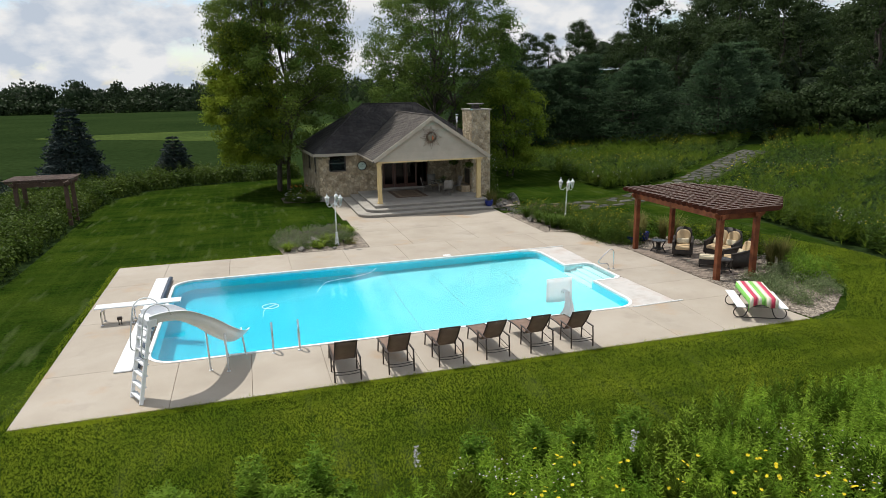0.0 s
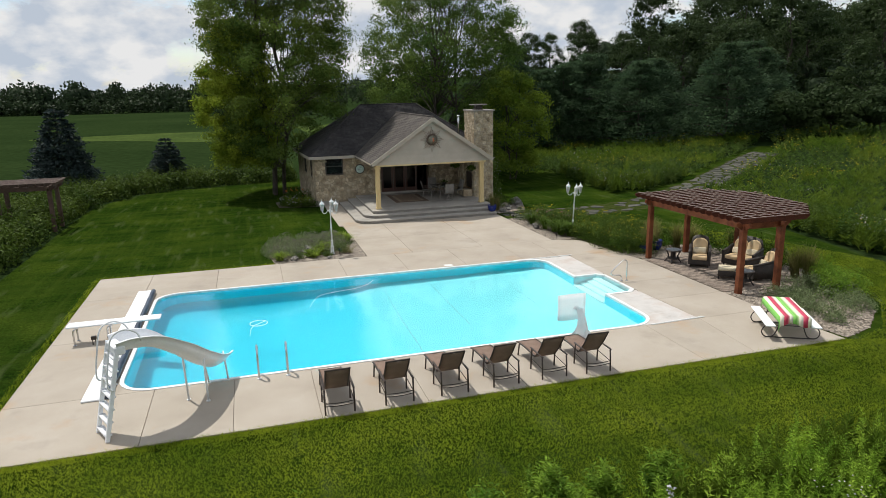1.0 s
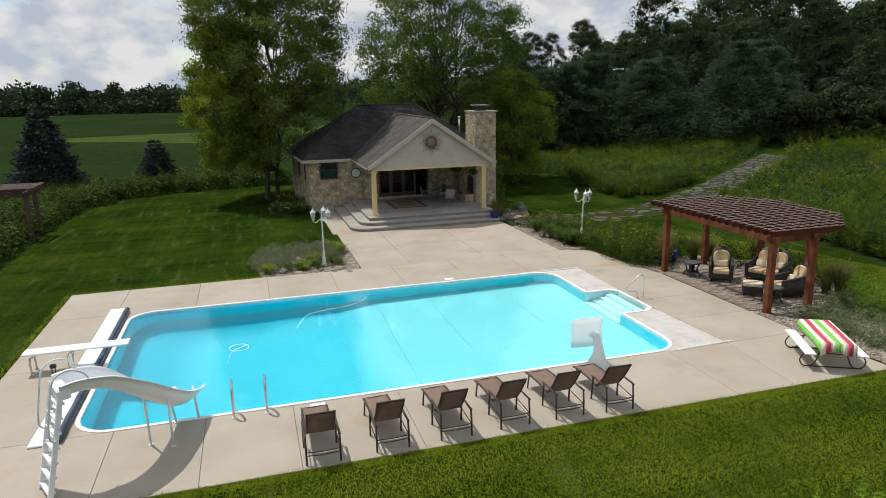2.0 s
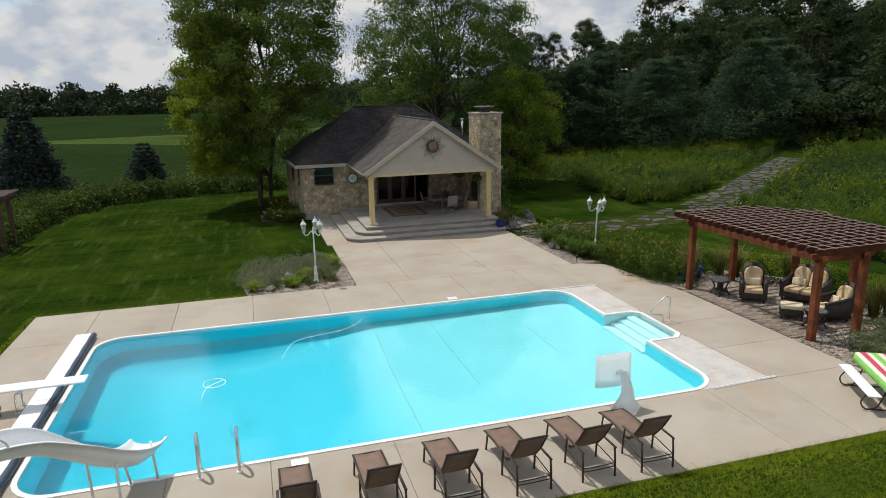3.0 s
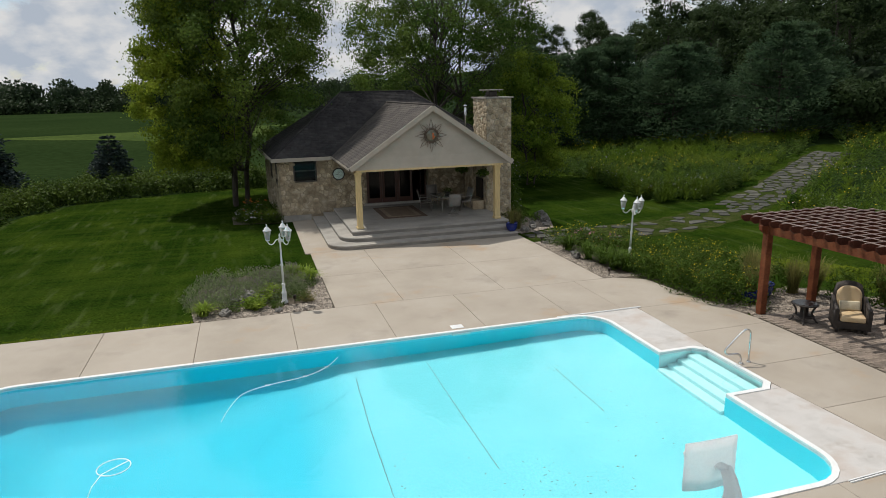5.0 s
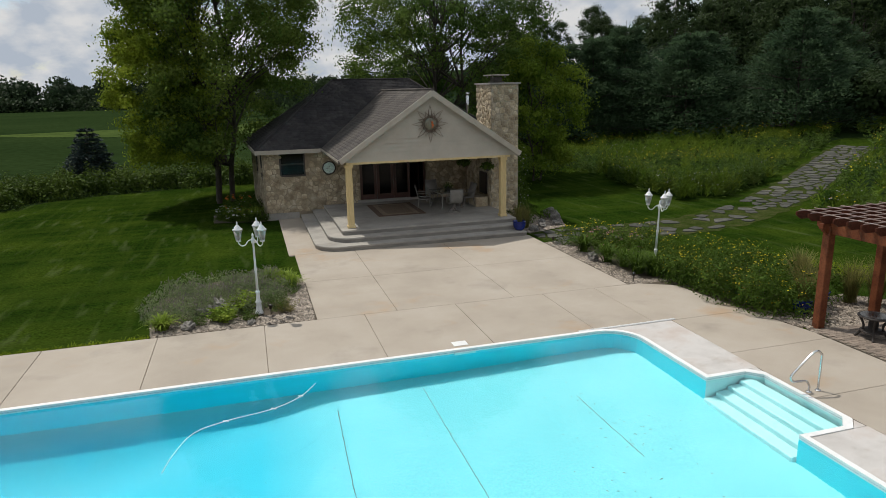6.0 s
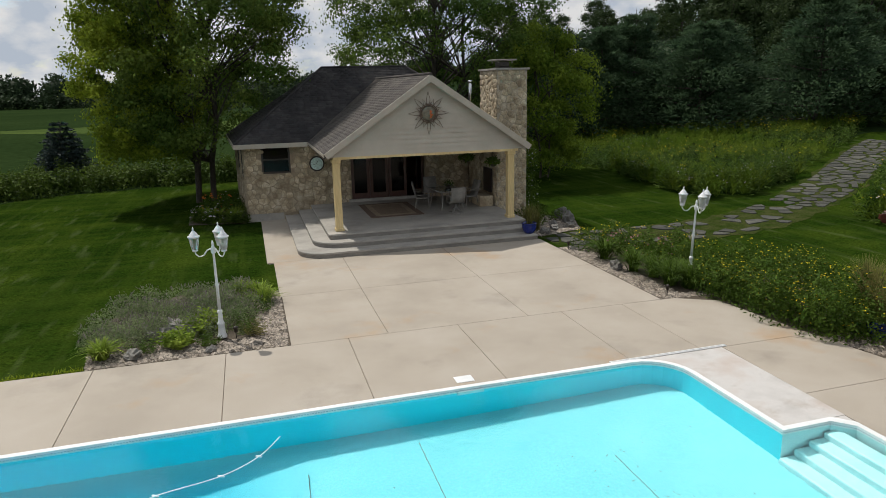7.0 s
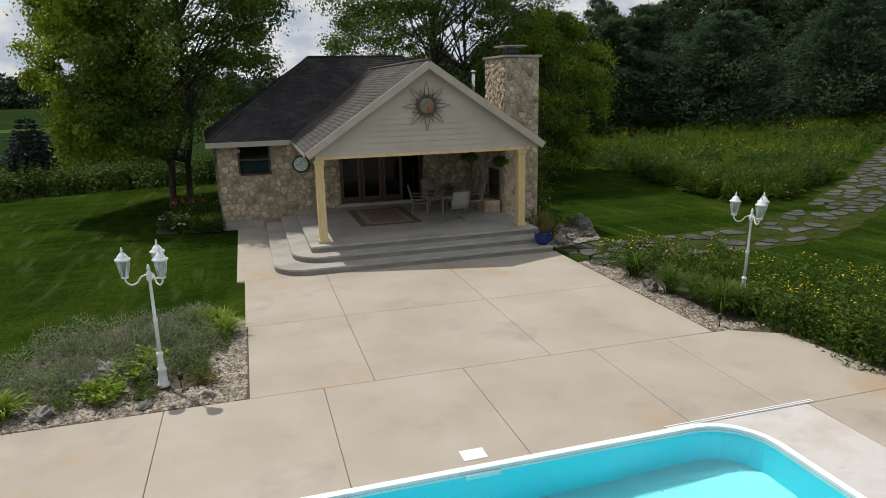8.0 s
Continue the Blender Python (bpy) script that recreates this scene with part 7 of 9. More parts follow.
def build_patio_set():
    z = PORCH_Z
    ob = thing("patio_table", "glass-topped patio table with pale metal frame", "patio table", (16.55, 43.55, z), 5)
    bm = bmesh.new()
    box(bm, (-0.5, -0.72, 0.70), (0.5, 0.72, 0.715), 0.004)
    part("glass_top", bm, surface("table_glass", [(0.16, 0.20, 0.20), (0.22, 0.26, 0.26)], 0.06, 3, 20, 0), ob, "blue-grey glass top")
    bm = bmesh.new()
    tube(bm, [(-0.52, -0.74, 0.70), (0.52, -0.74, 0.70), (0.52, 0.74, 0.70), (-0.52, 0.74, 0.70)], 0.022, 6, closed=True)
    part("rim", bm, GREY_METAL, ob)
    for x in (-0.44, 0.44):
        for y in (-0.64, 0.64):
            bm = bmesh.new()
            tube(bm, curve_points([(x, y, 0.69), (x * 0.86, y * 0.92, 0.4), (x * 1.05, y * 1.03, 0.0)], 4), 0.02, 6)
            part("leg", bm, GREY_METAL, ob)
    plant_bowl = thing("table_planter", "dark bowl of flowers on the patio table", "planter", (16.75, 43.9, z + 0.716))
    bm = bmesh.new()
    lathe(bm, [(0.09, 0), (0.17, 0.10), (0.18, 0.13), (0.15, 0.12)], 14)
    part("bowl", bm, DARK_FRAME, plant_bowl)
    rng = np.random.default_rng(5)
    c = rng.normal(size=(90, 3)) * [0.09, 0.09, 0.05] + [0, 0, 0.17]
    raw("foliage", *leaf_arrays(c, c * [1, 1, 0] + rng.normal(size=(90, 3)) * 0.1 + [0, 0, 0.05], 0.09, 0.05, rng), LEAF_BED, plant_bowl)
    for i, (x, y, a, swivel) in enumerate(((16.5, 42.15, 180, True), (15.6, 43.75, 75, False), (17.45, 43.4, -80, False), (16.35, 44.85, 5, False))):
        ch = thing("patio_chair", "grey sling patio chair with pale metal frame" + (" on a swivel base" if swivel else ""), "patio chair", (x, y, z), a, "patio chairs")
        w = 0.26
        bm = bmesh.new()
        rows = [[(s, yy, zz) for s in (-w, 0, w)] for yy, zz in ((-0.27, 0.43), (0.0, 0.40), (0.20, 0.42), (0.27, 0.60), (0.34, 0.82), (0.38, 1.0))]
        sheet_strip(bm, rows, 0.008)
        part("sling", bm, GREY_SLING, ch, "grey woven sling")
        for s in (-w - 0.01, w + 0.01):
            bm = bmesh.new()
            tube(bm, curve_points([(s, -0.29, 0.42), (s, 0.0, 0.40), (s, 0.2, 0.42), (s, 0.28, 0.62), (s, 0.39, 1.01)], 4), 0.016, 6)
            tube(bm, curve_points([(s, 0.31, 0.68), (s, 0.0, 0.66), (s, -0.22, 0.64), (s, -0.28, 0.58), (s, -0.26, 0.44)], 4), 0.014, 6)
            part("side_frame", bm, GREY_METAL, ch)
            if not swivel:
                for yy, yb in ((-0.24, -0.28), (0.2, 0.28)):
                    bm = bmesh.new()
                    tube(bm, [(s, yy, 0.42), (s, yb, 0)], 0.016, 6)
                    part("leg", bm, GREY_METAL, ch)
        bm = bmesh.new()
        tube(bm, [(-w, 0.385, 1.0), (w, 0.385, 1.0)], 0.016, 6)
        part("top_rail", bm, GREY_METAL, ch)
        if swivel:
            bm = bmesh.new()
            tube(bm, [(0.27 * math.cos(2 * math.pi * k / 24), 0.27 * math.sin(2 * math.pi * k / 24), 0.02) for k in range(24)], 0.018, 6, closed=True)
            for k in range(4):
                a2 = math.pi / 4 + k * math.pi / 2
                tube(bm, [(0.26 * math.cos(a2), 0.26 * math.sin(a2), 0.02), (0.04 * math.cos(a2), 0.04 * math.sin(a2), 0.2), (0, 0, 0.38)], 0.014, 6)
            part("swivel_base", bm, GREY_METAL, ch, "round swivel base")


build_clock()
build_sunburst()
build_rug()
build_patio_set()

# ---- beds, gravel and paving ----
BED_L = [(5.75, 31.94), (9.68, 31.94), (9.66, 36.0), (8.6, 36.35), (7.2, 36.6), (5.8, 35.7), (5.5, 33.6)]
BED_R = [(18.53, 37.7), (18.53, 31.95), (19.75, 31.38), (20.08, 28.9), (20.42, 27.5), (21.5, 28.1), (21.75, 29.2), (21.9, 30.5), (22.9, 31.3), (23.2, 32.4), (22.3, 33.5), (21.4, 34.3), (20.9, 35.6), (20.3, 37.4)]
BED_P = [(20.52, 20.7), (20.49, 27.45), (21.4, 28.9), (23.4, 29.2), (25.2, 27.2), (25.4, 24.0), (24.7, 22.2), (24.4, 20.4), (23.6, 19.2), (22.2, 18.15), (20.9, 17.72), (20.66, 19.0)]
BED_H = [(6.6, 46.4), (8.85, 45.9), (8.85, 49.5), (7.6, 49.8), (6.5, 48.6)]
ROCKS = [(18.75, 39.4), (20.6, 40.0), (21.2, 41.6), (20.2, 43.4), (19.3, 42.4), (18.7, 41.5)]
for name, poly, label in (("flower_bed", BED_L, "stony lavender bed beside the terrace"), ("flower_bed", BED_R, "flowering border along the deck"), ("flower_bed", BED_P, "pebble-covered ground round the pergola"), ("flower_bed", BED_H, "planted bed beside the house wall"), ("flower_bed", ROCKS, "rocky bed beside the porch steps")):
    ob = drape(name, poly, SOIL, -0.012, 3.0, label, "flower bed")


def pebbles(poly, density, size, seed, keep=None):
    """Loose round stones, too many to count."""
    rng = np.random.default_rng(seed)
    pts = scatter(poly, density, rng)
    if keep:
        pts = pts[keep(pts[:, 0], pts[:, 1])]
    n = len(pts)
    base = np.array([(0, 0, 1), (1, 0, 0.1), (0.31, 0.95, 0.1), (-0.81, 0.59, 0.1), (-0.81, -0.59, 0.1), (0.31, -0.95, 0.1)], float)
    tri = np.array([(0, 1, 2), (0, 2, 3), (0, 3, 4), (0, 4, 5), (0, 5, 1)])
    s = size * rng.uniform(0.5, 1.5, (n, 1, 1)) * np.stack([rng.uniform(0.8, 1.4, n), rng.uniform(0.7, 1.1, n), rng.uniform(0.5, 0.9, n)], 1)[:, None]
    a = rng.uniform(0, 6.28, n)
    v = base[None] * s
    c, d = np.cos(a)[:, None], np.sin(a)[:, None]
    v = np.stack([v[..., 0] * c - v[..., 1] * d, v[..., 0] * d + v[..., 1] * c, v[..., 2]], -1)
    v[..., 2] += rng.uniform(-0.3, 0.2, (n, 1)) * size - 0.01
    v[..., :2] += pts[:, None]
    f = tri[None] + 6 * np.arange(n)[:, None, None]
    return tagged(raw("pebbles", v.reshape(-1, 3), f.reshape(-1, 3), PEBBLE), "pale rounded river pebbles covering the bed", "pebbles", kind="stuff")


pebbles(BED_L, 900, 0.030, 201, lambda x, y: (y > 32.01) & (x < 9.61) & ((y < 32.75) | (x > 8.95) | ((x > 6.9) & (x < 7.7) & (y < 33.6))))
pebbles(BED_R, 650, 0.032, 202, lambda x, y: (x > 18.6) & (y > 32.02 - (x - 18.53) * 0.467 - 9 * (y < 31.4)) & (x > 19.82 + 0.1 * (31.38 - y) + 0.2 * np.maximum(0, 28.9 - y) - 9 * (y > 31.3)) & (((x < 19.3 + (y < 32.2) * 0.9) & (y > 31.9)) | ((y < 28.7) & (x < 21.2))))
pebbles(BED_P, 430, 0.036, 203, lambda x, y: ~((x > 20.5) & (x < 23.9) & (y > 22.45) & (y < 27.15)))
pebbles(ROCKS, 380, 0.038, 204)


def build_pavers():
    ob = tagged(new("patio_paving"), "small clay-brown pavers under the pergola", "paving", kind="structure")
    bm = bmesh.new()
    prism(bm, [(20.5, 22.4), (23.4, 22.4), (24.2, 23.6), (24.3, 26.2), (23.4, 27.25), (20.5, 27.25)], -0.06, 0.008)
    part("paver_bed", bm, JOINT, ob)
    rng = np.random.default_rng(7)
    bm = bmesh.new()
    box(bm, (-0.098, -0.048, 0), (0.098, 0.048, 0.022), 0.006)
    unit_mesh = bpy.data.meshes.new("paver")
    bm.to_mesh(unit_mesh)
    bm.free()
    unit_mesh.materials.append(PAVER)
    base = np.array([v.co[:] for v in unit_mesh.vertices])
    tris = []
    for p in unit_mesh.polygons:
        vs = list(p.vertices)
        tris += [(vs[0], vs[i], vs[i + 1]) for i in range(1, len(vs) - 1)]
    tris = np.array(tris)
    outline = [(20.5, 22.4), (23.4, 22.4), (24.2, 23.6), (24.3, 26.2), (23.4, 27.25), (20.5, 27.25)]
    chunks, n = [], 0
    for i in range(20):
        for k in range(50):
            x, y = 20.6 + 0.2 * i, 22.45 + 0.1 * k
            x += 0.1 * (k % 2)
            if not inside(np.array([x]), np.array([y]), outline)[0]:
                continue
            z = 0.004 + rng.uniform(0, 0.006)
            if x < 21.75 and n < 290:
                o = new("paver", unit_mesh)
                o.parent = ob
                o.location = (x, y, z)
                n += 1
            else:
                chunks.append((base + [x, y, z], tris))
    tagged(raw("pavers", *joined(chunks), PAVER, ob), kind="stuff")


def build_path():
    ob = tagged(new("stone_path"), "irregular bluestone flags set in grass, winding to the meadow", "garden path", kind="structure")
    rng = np.random.default_rng(17)
    line = np.array([p[:] for p in curve_points([(18.75, 38.3, 0), (21.2, 38.4, 0), (24.0, 38.35, 0), (27.0, 38.9, 0), (29.8, 40.2, 0), (32.6, 41.7, 0), (36.0, 43.6, 0), (40.3, 46.4, 0), (44.5, 49.0, 0), (47.5, 50.6, 0)], 12)])
    s = np.r_[0, np.cumsum(np.linalg.norm(np.diff(line, axis=0), axis=1))]
    width = 2.5
    for poly in cells(s[-1], width, 0.80, rng):
        p = np.array(poly)
        c = p.mean(0)
        # sparser and more overgrown near the terrace
        if rng.random() < (0.36 if 3.0 < c[0] < 13 else 0.06):
            continue
        p = c + (p - c) * (rng.uniform(0.62, 0.84) if c[0] < 13 else rng.uniform(0.68, 0.86))
        out = []
        for u, v in p:
            x, y = np.interp(u, s, line[:, 0]), np.interp(u, s, line[:, 1])
            dx, dy = np.interp(u + 0.3, s, line[:, 0]) - np.interp(u - 0.3, s, line[:, 0]), np.interp(u + 0.3, s, line[:, 1]) - np.interp(u - 0.3, s, line[:, 1])
            l = math.hypot(dx, dy)
            o = v - width / 2
            out.append((x - dy / l * o, y + dx / l * o))
        bm = bmesh.new()
        z = float(rise(*np.mean(out, 0)))
        prism(bm, out, z - 0.06, z + 0.015, 0.01)
        for v in bm.verts:
            v.co.z += float(rise(v.co.x, v.co.y)) - z
        part("flagstone", bm, FLAG, ob)
    # worn grass in the joints
    edge_l, edge_r = [], []
    for i in range(0, len(line), 3):
        d = unit(line[min(i + 1, len(line) - 1)] - line[max(i - 1, 0)])
        w = width * 0.55 + 0.15 * math.sin(i * 0.9)
        edge_l.append((line[i][0] - d[1] * w, line[i][1] + d[0] * w))
        edge_r.append((line[i][0] + d[1] * w, line[i][1] - d[0] * w))
    drape("path_verge", edge_l + edge_r[::-1], VERGE, -0.018, 2.0, "worn olive grass between the path's flagstones", "path")


# ---- plants ----
def stalks(pts, height, leaf, per, rng, spread=0.12, width=0.3, up=0.55, ground=True):
    """Leafy stems: leaves all up each stem."""
    chunks = []
    for x, y in pts:
        h = height * rng.uniform(0.6, 1.25)
        m = int(per * rng.uniform(0.7, 1.3))
        t = rng.random(m) ** 0.75
        a = rng.uniform(0, 6.28, m)
        z0 = float(rise(x, y)) if ground else 0.0
        lean = rng.normal(size=2) * 0.12 * h
        c = np.c_[x + lean[0] * t + rng.normal(size=m) * spread * 0.3, y + lean[1] * t + rng.normal(size=m) * spread * 0.3, z0 + t * h]
        along = np.c_[np.cos(a), np.sin(a), np.full(m, up) + rng.normal(size=m) * 0.3]
        l = leaf * rng.uniform(0.6, 1.3, m) * (1.15 - 0.5 * t)
        chunks.append(leaf_arrays(c, along, l, l * width, rng))
    return joined(chunks)


def blossoms(pts, rng, petals=7, size=0.03):
    """Flat small flowers: a ring of petals each."""
    chunks = []
    for x, y, z in pts:
        a = 2 * np.pi * np.arange(petals) / petals + rng.uniform(0, 1)
        tilt = rng.normal(size=3) * 0.35 + [0, 0, 1]
        tilt /= np.linalg.norm(tilt)
        u = unit(np.cross(tilt, [1, 0.2, 0]))
        w = np.cross(tilt, u)
        d = np.cos(a)[:, None] * u + np.sin(a)[:, None] * w
        c = np.tile([x, y, z], (petals, 1))
        s = size * rng.uniform(0.8, 1.2)
        v = np.stack([c, c + d * s * 0.6 + np.cross(tilt, d) * s * 0.3, c + d * s + tilt * s * 0.1, c + d * s * 0.6 - np.cross(tilt, d) * s * 0.3], 1).reshape(-1, 3)
        i = 4 * np.arange(petals)[:, None]
        chunks.append((v, np.concatenate([i + [[0, 1, 2]], i + [[0, 2, 3]]], 1).reshape(-1, 3)))
    return joined(chunks)


def blades(pts, length, rng, width=0.012, arch=0.5, per=40, ground=0.0):
    """Arching strap leaves from a clump: three joined pieces each."""
    chunks = []
    for x, y in pts:
        n = int(per * rng.uniform(0.8, 1.2))
        a = rng.uniform(0, 6.28, n)
        l = length * rng.uniform(0.6, 1.15, n)
        r = arch * rng.uniform(0.3, 1.1, n)
        base = np.c_[x + rng.normal(size=n) * 0.05, y + rng.normal(size=n) * 0.05, np.full(n, ground)]
        out = np.c_[np.cos(a), np.sin(a), np.zeros(n)]
        side = np.c_[-np.sin(a), np.cos(a), np.zeros(n)] * width
        rows = []
        for t in (0.0, 0.4, 0.75, 1.0):
            p = base + out * (l * r * t ** 1.6)[:, None]
            p[:, 2] += l * (t - 0.55 * r * t ** 2.6)
            k = 1 - t * t
            rows += [p + side * k, p - side * k]
        v = np.stack(rows, 1).reshape(-1, 3)
        i = 8 * np.arange(n)[:, None]
        f = np.concatenate([i + [[q, q + 1, q + 3]] if e == 0 else i + [[q, q + 3, q + 2]] for q in (0, 2, 4) for e in (0, 1)], 1).reshape(-1, 3)
        chunks.append((v, f))
    return joined(chunks)


def clump(name, label, category, at, arrays, material, flowers=None, petal=None, group=""):
    ob = thing(name, label, category, (at[0], at[1], 0), 0, group)
    raw("foliage", *arrays, material, ob)
    if flowers is not None:
        raw("blossoms", *flowers, petal, ob)
    return ob


def mound(r, h, n, leaf, rng, width=0.4, squash=1.0):
    """Leaves over a low dome."""
    d = unit(rng.normal(size=(n, 3)) + [0, 0, 0.5])
    d[:, 2] = np.abs(d[:, 2])
    rad = rng.uniform(0.55, 1.0, (n, 1)) ** 0.5 * (1 + 0.18 * np.sin(7 * d[:, :1] + 5 * d[:, 1:2]))
    c = d * rad * [r, r * squash, h]
    l = leaf * rng.uniform(0.6, 1.3, n)
    skin = np.cross(d, rng.normal(size=(n, 3))) * 0.9 + d * 0.45 + rng.normal(size=(n, 3)) * 0.3 + [0, 0, 0.2]
    return leaf_arrays(c, skin, l, l * width, rng, 0.25, 1.0, d + [0, 0, 0.3])


def bushy(rng, r, h, stems=26, per=22, leaf=0.12, width=0.28):
    """A perennial of many upright leafy stems, leaning outwards."""
    chunks = []
    for _ in range(stems):
        a, k = rng.uniform(0, 6.28), math.sqrt(rng.random())
        foot = np.array([math.cos(a), math.sin(a)]) * r * 0.55 * k
        tip = np.array([math.cos(a), math.sin(a)]) * r * k + rng.normal(size=2) * 0.05
        top = h * rng.uniform(0.72, 1.1) * (1 - 0.3 * k)
        t = np.linspace(0.1, 1.0, per)
        turn = np.arange(per) * 2.4 + rng.uniform(0, 6.28)
        c = np.c_[foot[0] + (tip - foot)[0] * t, foot[1] + (tip - foot)[1] * t, top * t]
        l = leaf * rng.uniform(0.7, 1.25, per) * (1.1 - 0.45 * t)
        chunks.append(leaf_arrays(c, np.c_[np.cos(turn), np.sin(turn), 0.55 + rng.normal(size=per) * 0.25], l, l * width, rng, 0.3))
    return joined(chunks)


def tops(r, h, n, rng, lift=0.05):
    a, k = rng.uniform(0, 6.28, n), np.sqrt(rng.random(n))
    return np.c_[r * k * np.cos(a), r * k * np.sin(a), h * np.sqrt(np.maximum(0.05, 1 - k * k)) + lift * rng.random(n)]


def plant_beds():
    rng = np.random.default_rng(301)
    # lavender bed by the lamp post
    for i in range(46):
        x, y = rng.uniform(5.6, 8.9), rng.uniform(32.95, 36.3)
        if inside(np.array([x]), np.array([y]), BED_L)[0] and math.hypot(x - 8.26, y - 32.9) > 0.45:
            r = rng.uniform(0.32, 0.5)
            tall = r * rng.uniform(0.6, 1.0)
            clump("lavender", "grey-green lavender with fading mauve spikes", "lavender", (x, y), joined([mound(r * 1.1, tall, 420, 0.075, rng, 0.3), bushy(rng, r * 1.1, tall * 1.15, 14, 12, 0.06, 0.26)]), LEAF_LAVENDER, leaf_arrays(tops(r, tall, 46, rng, 0.12), rng.normal(size=(46, 3)) * 0.35 + [0, 0, 1], 0.08, 0.02, rng), PETAL_MAUVE, group="lavender clumps")
    for x, y, r, l in ((6.75, 32.55, 0.3, "low grey-green sage mound"), (7.35, 32.7, 0.36, "bright green broad-leaved perennial"), (8.6, 33.6, 0.4, "green leafy mound"), (9.0, 34.4, 0.42, "green leafy mound"), (8.0, 32.55, 0.25, "low dark creeping juniper"), (7.9, 33.5, 0.42, "bright green broad-leaved perennial"), (8.8, 33.0, 0.3, "dark green small shrub")):
        clump("garden_plant", l + " in the stony bed", "garden plant", (x, y), bushy(rng, r * 1.15, r * 1.15, 26, 15, 0.15 if "broad" in l else 0.08, 0.5 if "broad" in l else 0.25), LEAF_LILY if "broad" in l else LEAF_BED if "dark" in l else LEAF_MEADOW)
    clump("garden_plant", "yellow-bronze low shrub among the pebbles", "garden plant", (8.95, 32.85), bushy(rng, 0.3, 0.38, 24, 14, 0.09, 0.25), LEAF_REED)
    for x, y in ((5.95, 32.5), (9.05, 35.65), (8.65, 35.9), (9.2, 35.1)):
        clump("day_lily", "clump of arching yellow-green strap leaves", "day lily", (x, y), blades([(0, 0)], 0.52, rng, 0.02, 1.1, 200), LEAF_LILY, group="day lily clumps")
    # border on the pergola side
    for x, y in ((19.25, 35.9), (19.3, 34.4), (19.75, 33.2), (20.1, 32.6), (19.5, 33.7), (19.45, 32.9), (19.75, 32.5)):
        clump("day_lily", "clump of arching green strap leaves", "day lily", (x, y), blades([(0, 0)], 0.84, rng, 0.018, 1.05, 210), LEAF_BED, group="day lily clumps")
    for gx in np.arange(19.3, 24.6, 0.88):
        for gy in np.arange(28.0, 37.0, 0.88):
            x, y = gx + rng.uniform(-0.2, 0.2), gy + rng.uniform(-0.2, 0.2)
            if not inside(np.array([x]), np.array([y]), BED_R)[0] or (x < 20.0 and y > 32.3) or (x < 19.55 and y > 31) or math.hypot(x - 20.2, y - 33.12) < 0.4 or (x < 20.75 and y < 28.6):
                continue
            r = rng.uniform(0.48, 0.66)
            tall = 1.12 * rng.uniform(0.62, 1.0) * (1.2 if y < 31.5 else 1.0)
            clump("coreopsis", "bushy green coreopsis dotted with small yellow flowers", "coreopsis", (x, y), joined([mound(r * 0.95, tall * 0.92, 620, 0.10, rng, 0.34), bushy(rng, r * 0.95, tall * 1.08, 20, 15, 0.09, 0.28)]), LEAF_BED, blossoms(tops(r * 0.95, tall, 30, rng, 0.14), rng, 5, 0.022), PETAL_YELLOW, "coreopsis plants")
    # the border's front row hangs over the deck's edge
    for x, y in [(p.x, p.y) for p in curve_points([(20.0, 31.75, 0), (20.2, 31.0, 0), (20.35, 30.0, 0), (20.5, 29.1, 0), (20.85, 28.5, 0)], 2)]:
        r = rng.uniform(0.44, 0.56)
        clump("coreopsis", "bushy green coreopsis overhanging the deck's edge", "coreopsis", (x, y), joined([mound(r * 0.9, r * 1.5, 620, 0.09, rng, 0.34), bushy(rng, r, r * rng.uniform(1.6, 1.9), 24, 15, 0.09, 0.28)]), LEAF_BED, blossoms(tops(r * 0.9, r * 1.55, 24, rng, 0.14), rng, 5, 0.023), PETAL_YELLOW, "coreopsis plants")
    for x, y in ((20.2, 35.6), (20.7, 35.1), (20.0, 36.4)):
        clump("coneflower", "dusty pink coneflowers on leafy stems", "coneflower", (x, y), mound(0.36, 0.6, 260, 0.1, rng, 0.35), LEAF_BED, blossoms(tops(0.36, 0.72, 20, rng), rng, 8, 0.05), PETAL_PINK, "coneflowers")
    for x, y in ((19.5, 36.9), (19.2, 37.2), (20.1, 37.0)):
        clump("garden_plant", "upright green perennial with yellow tips", "garden plant", (x, y), mound(0.38, 0.7, 300, 0.1, rng, 0.25), LEAF_BED, blossoms(tops(0.38, 0.7, 18, rng), rng, 6, 0.03), PETAL_YELLOW)
    # climber on the chimney's outer side
    vine, blooms = [], []
    for k in range(7):
        y, top = 43.0 + 0.2 * k, rng.uniform(2.0, 3.2)
        line = bent((20.15, y, 0.0), (20.05, y + rng.uniform(-0.2, 0.2), top), 9, 0.06, rng)
        vine.append(limb_arrays(line, np.linspace(0.012, 0.004, 9), 4))
        at = line[rng.integers(0, 9, 150)] + rng.normal(size=(150, 3)) * [0.07, 0.12, 0.16]
        at = at[at[:, 0] > 19.68]
        vine.append(leaf_arrays(at, rng.normal(size=(len(at), 3)) + [0.5, 0, -0.4], 0.09, 0.06, rng, 0.2, 1.5, (1, -0.6, 0.4)))
        blooms.append(at[:9] + [0.05, -0.04, 0.02])
    clump("climbing_plant", "tall leafy climber with small white flowers beside the chimney", "climbing plant", (0, 0), joined(vine), LEAF_BED, blossoms(np.concatenate(blooms), rng, 6, 0.035), PETAL_PALE)
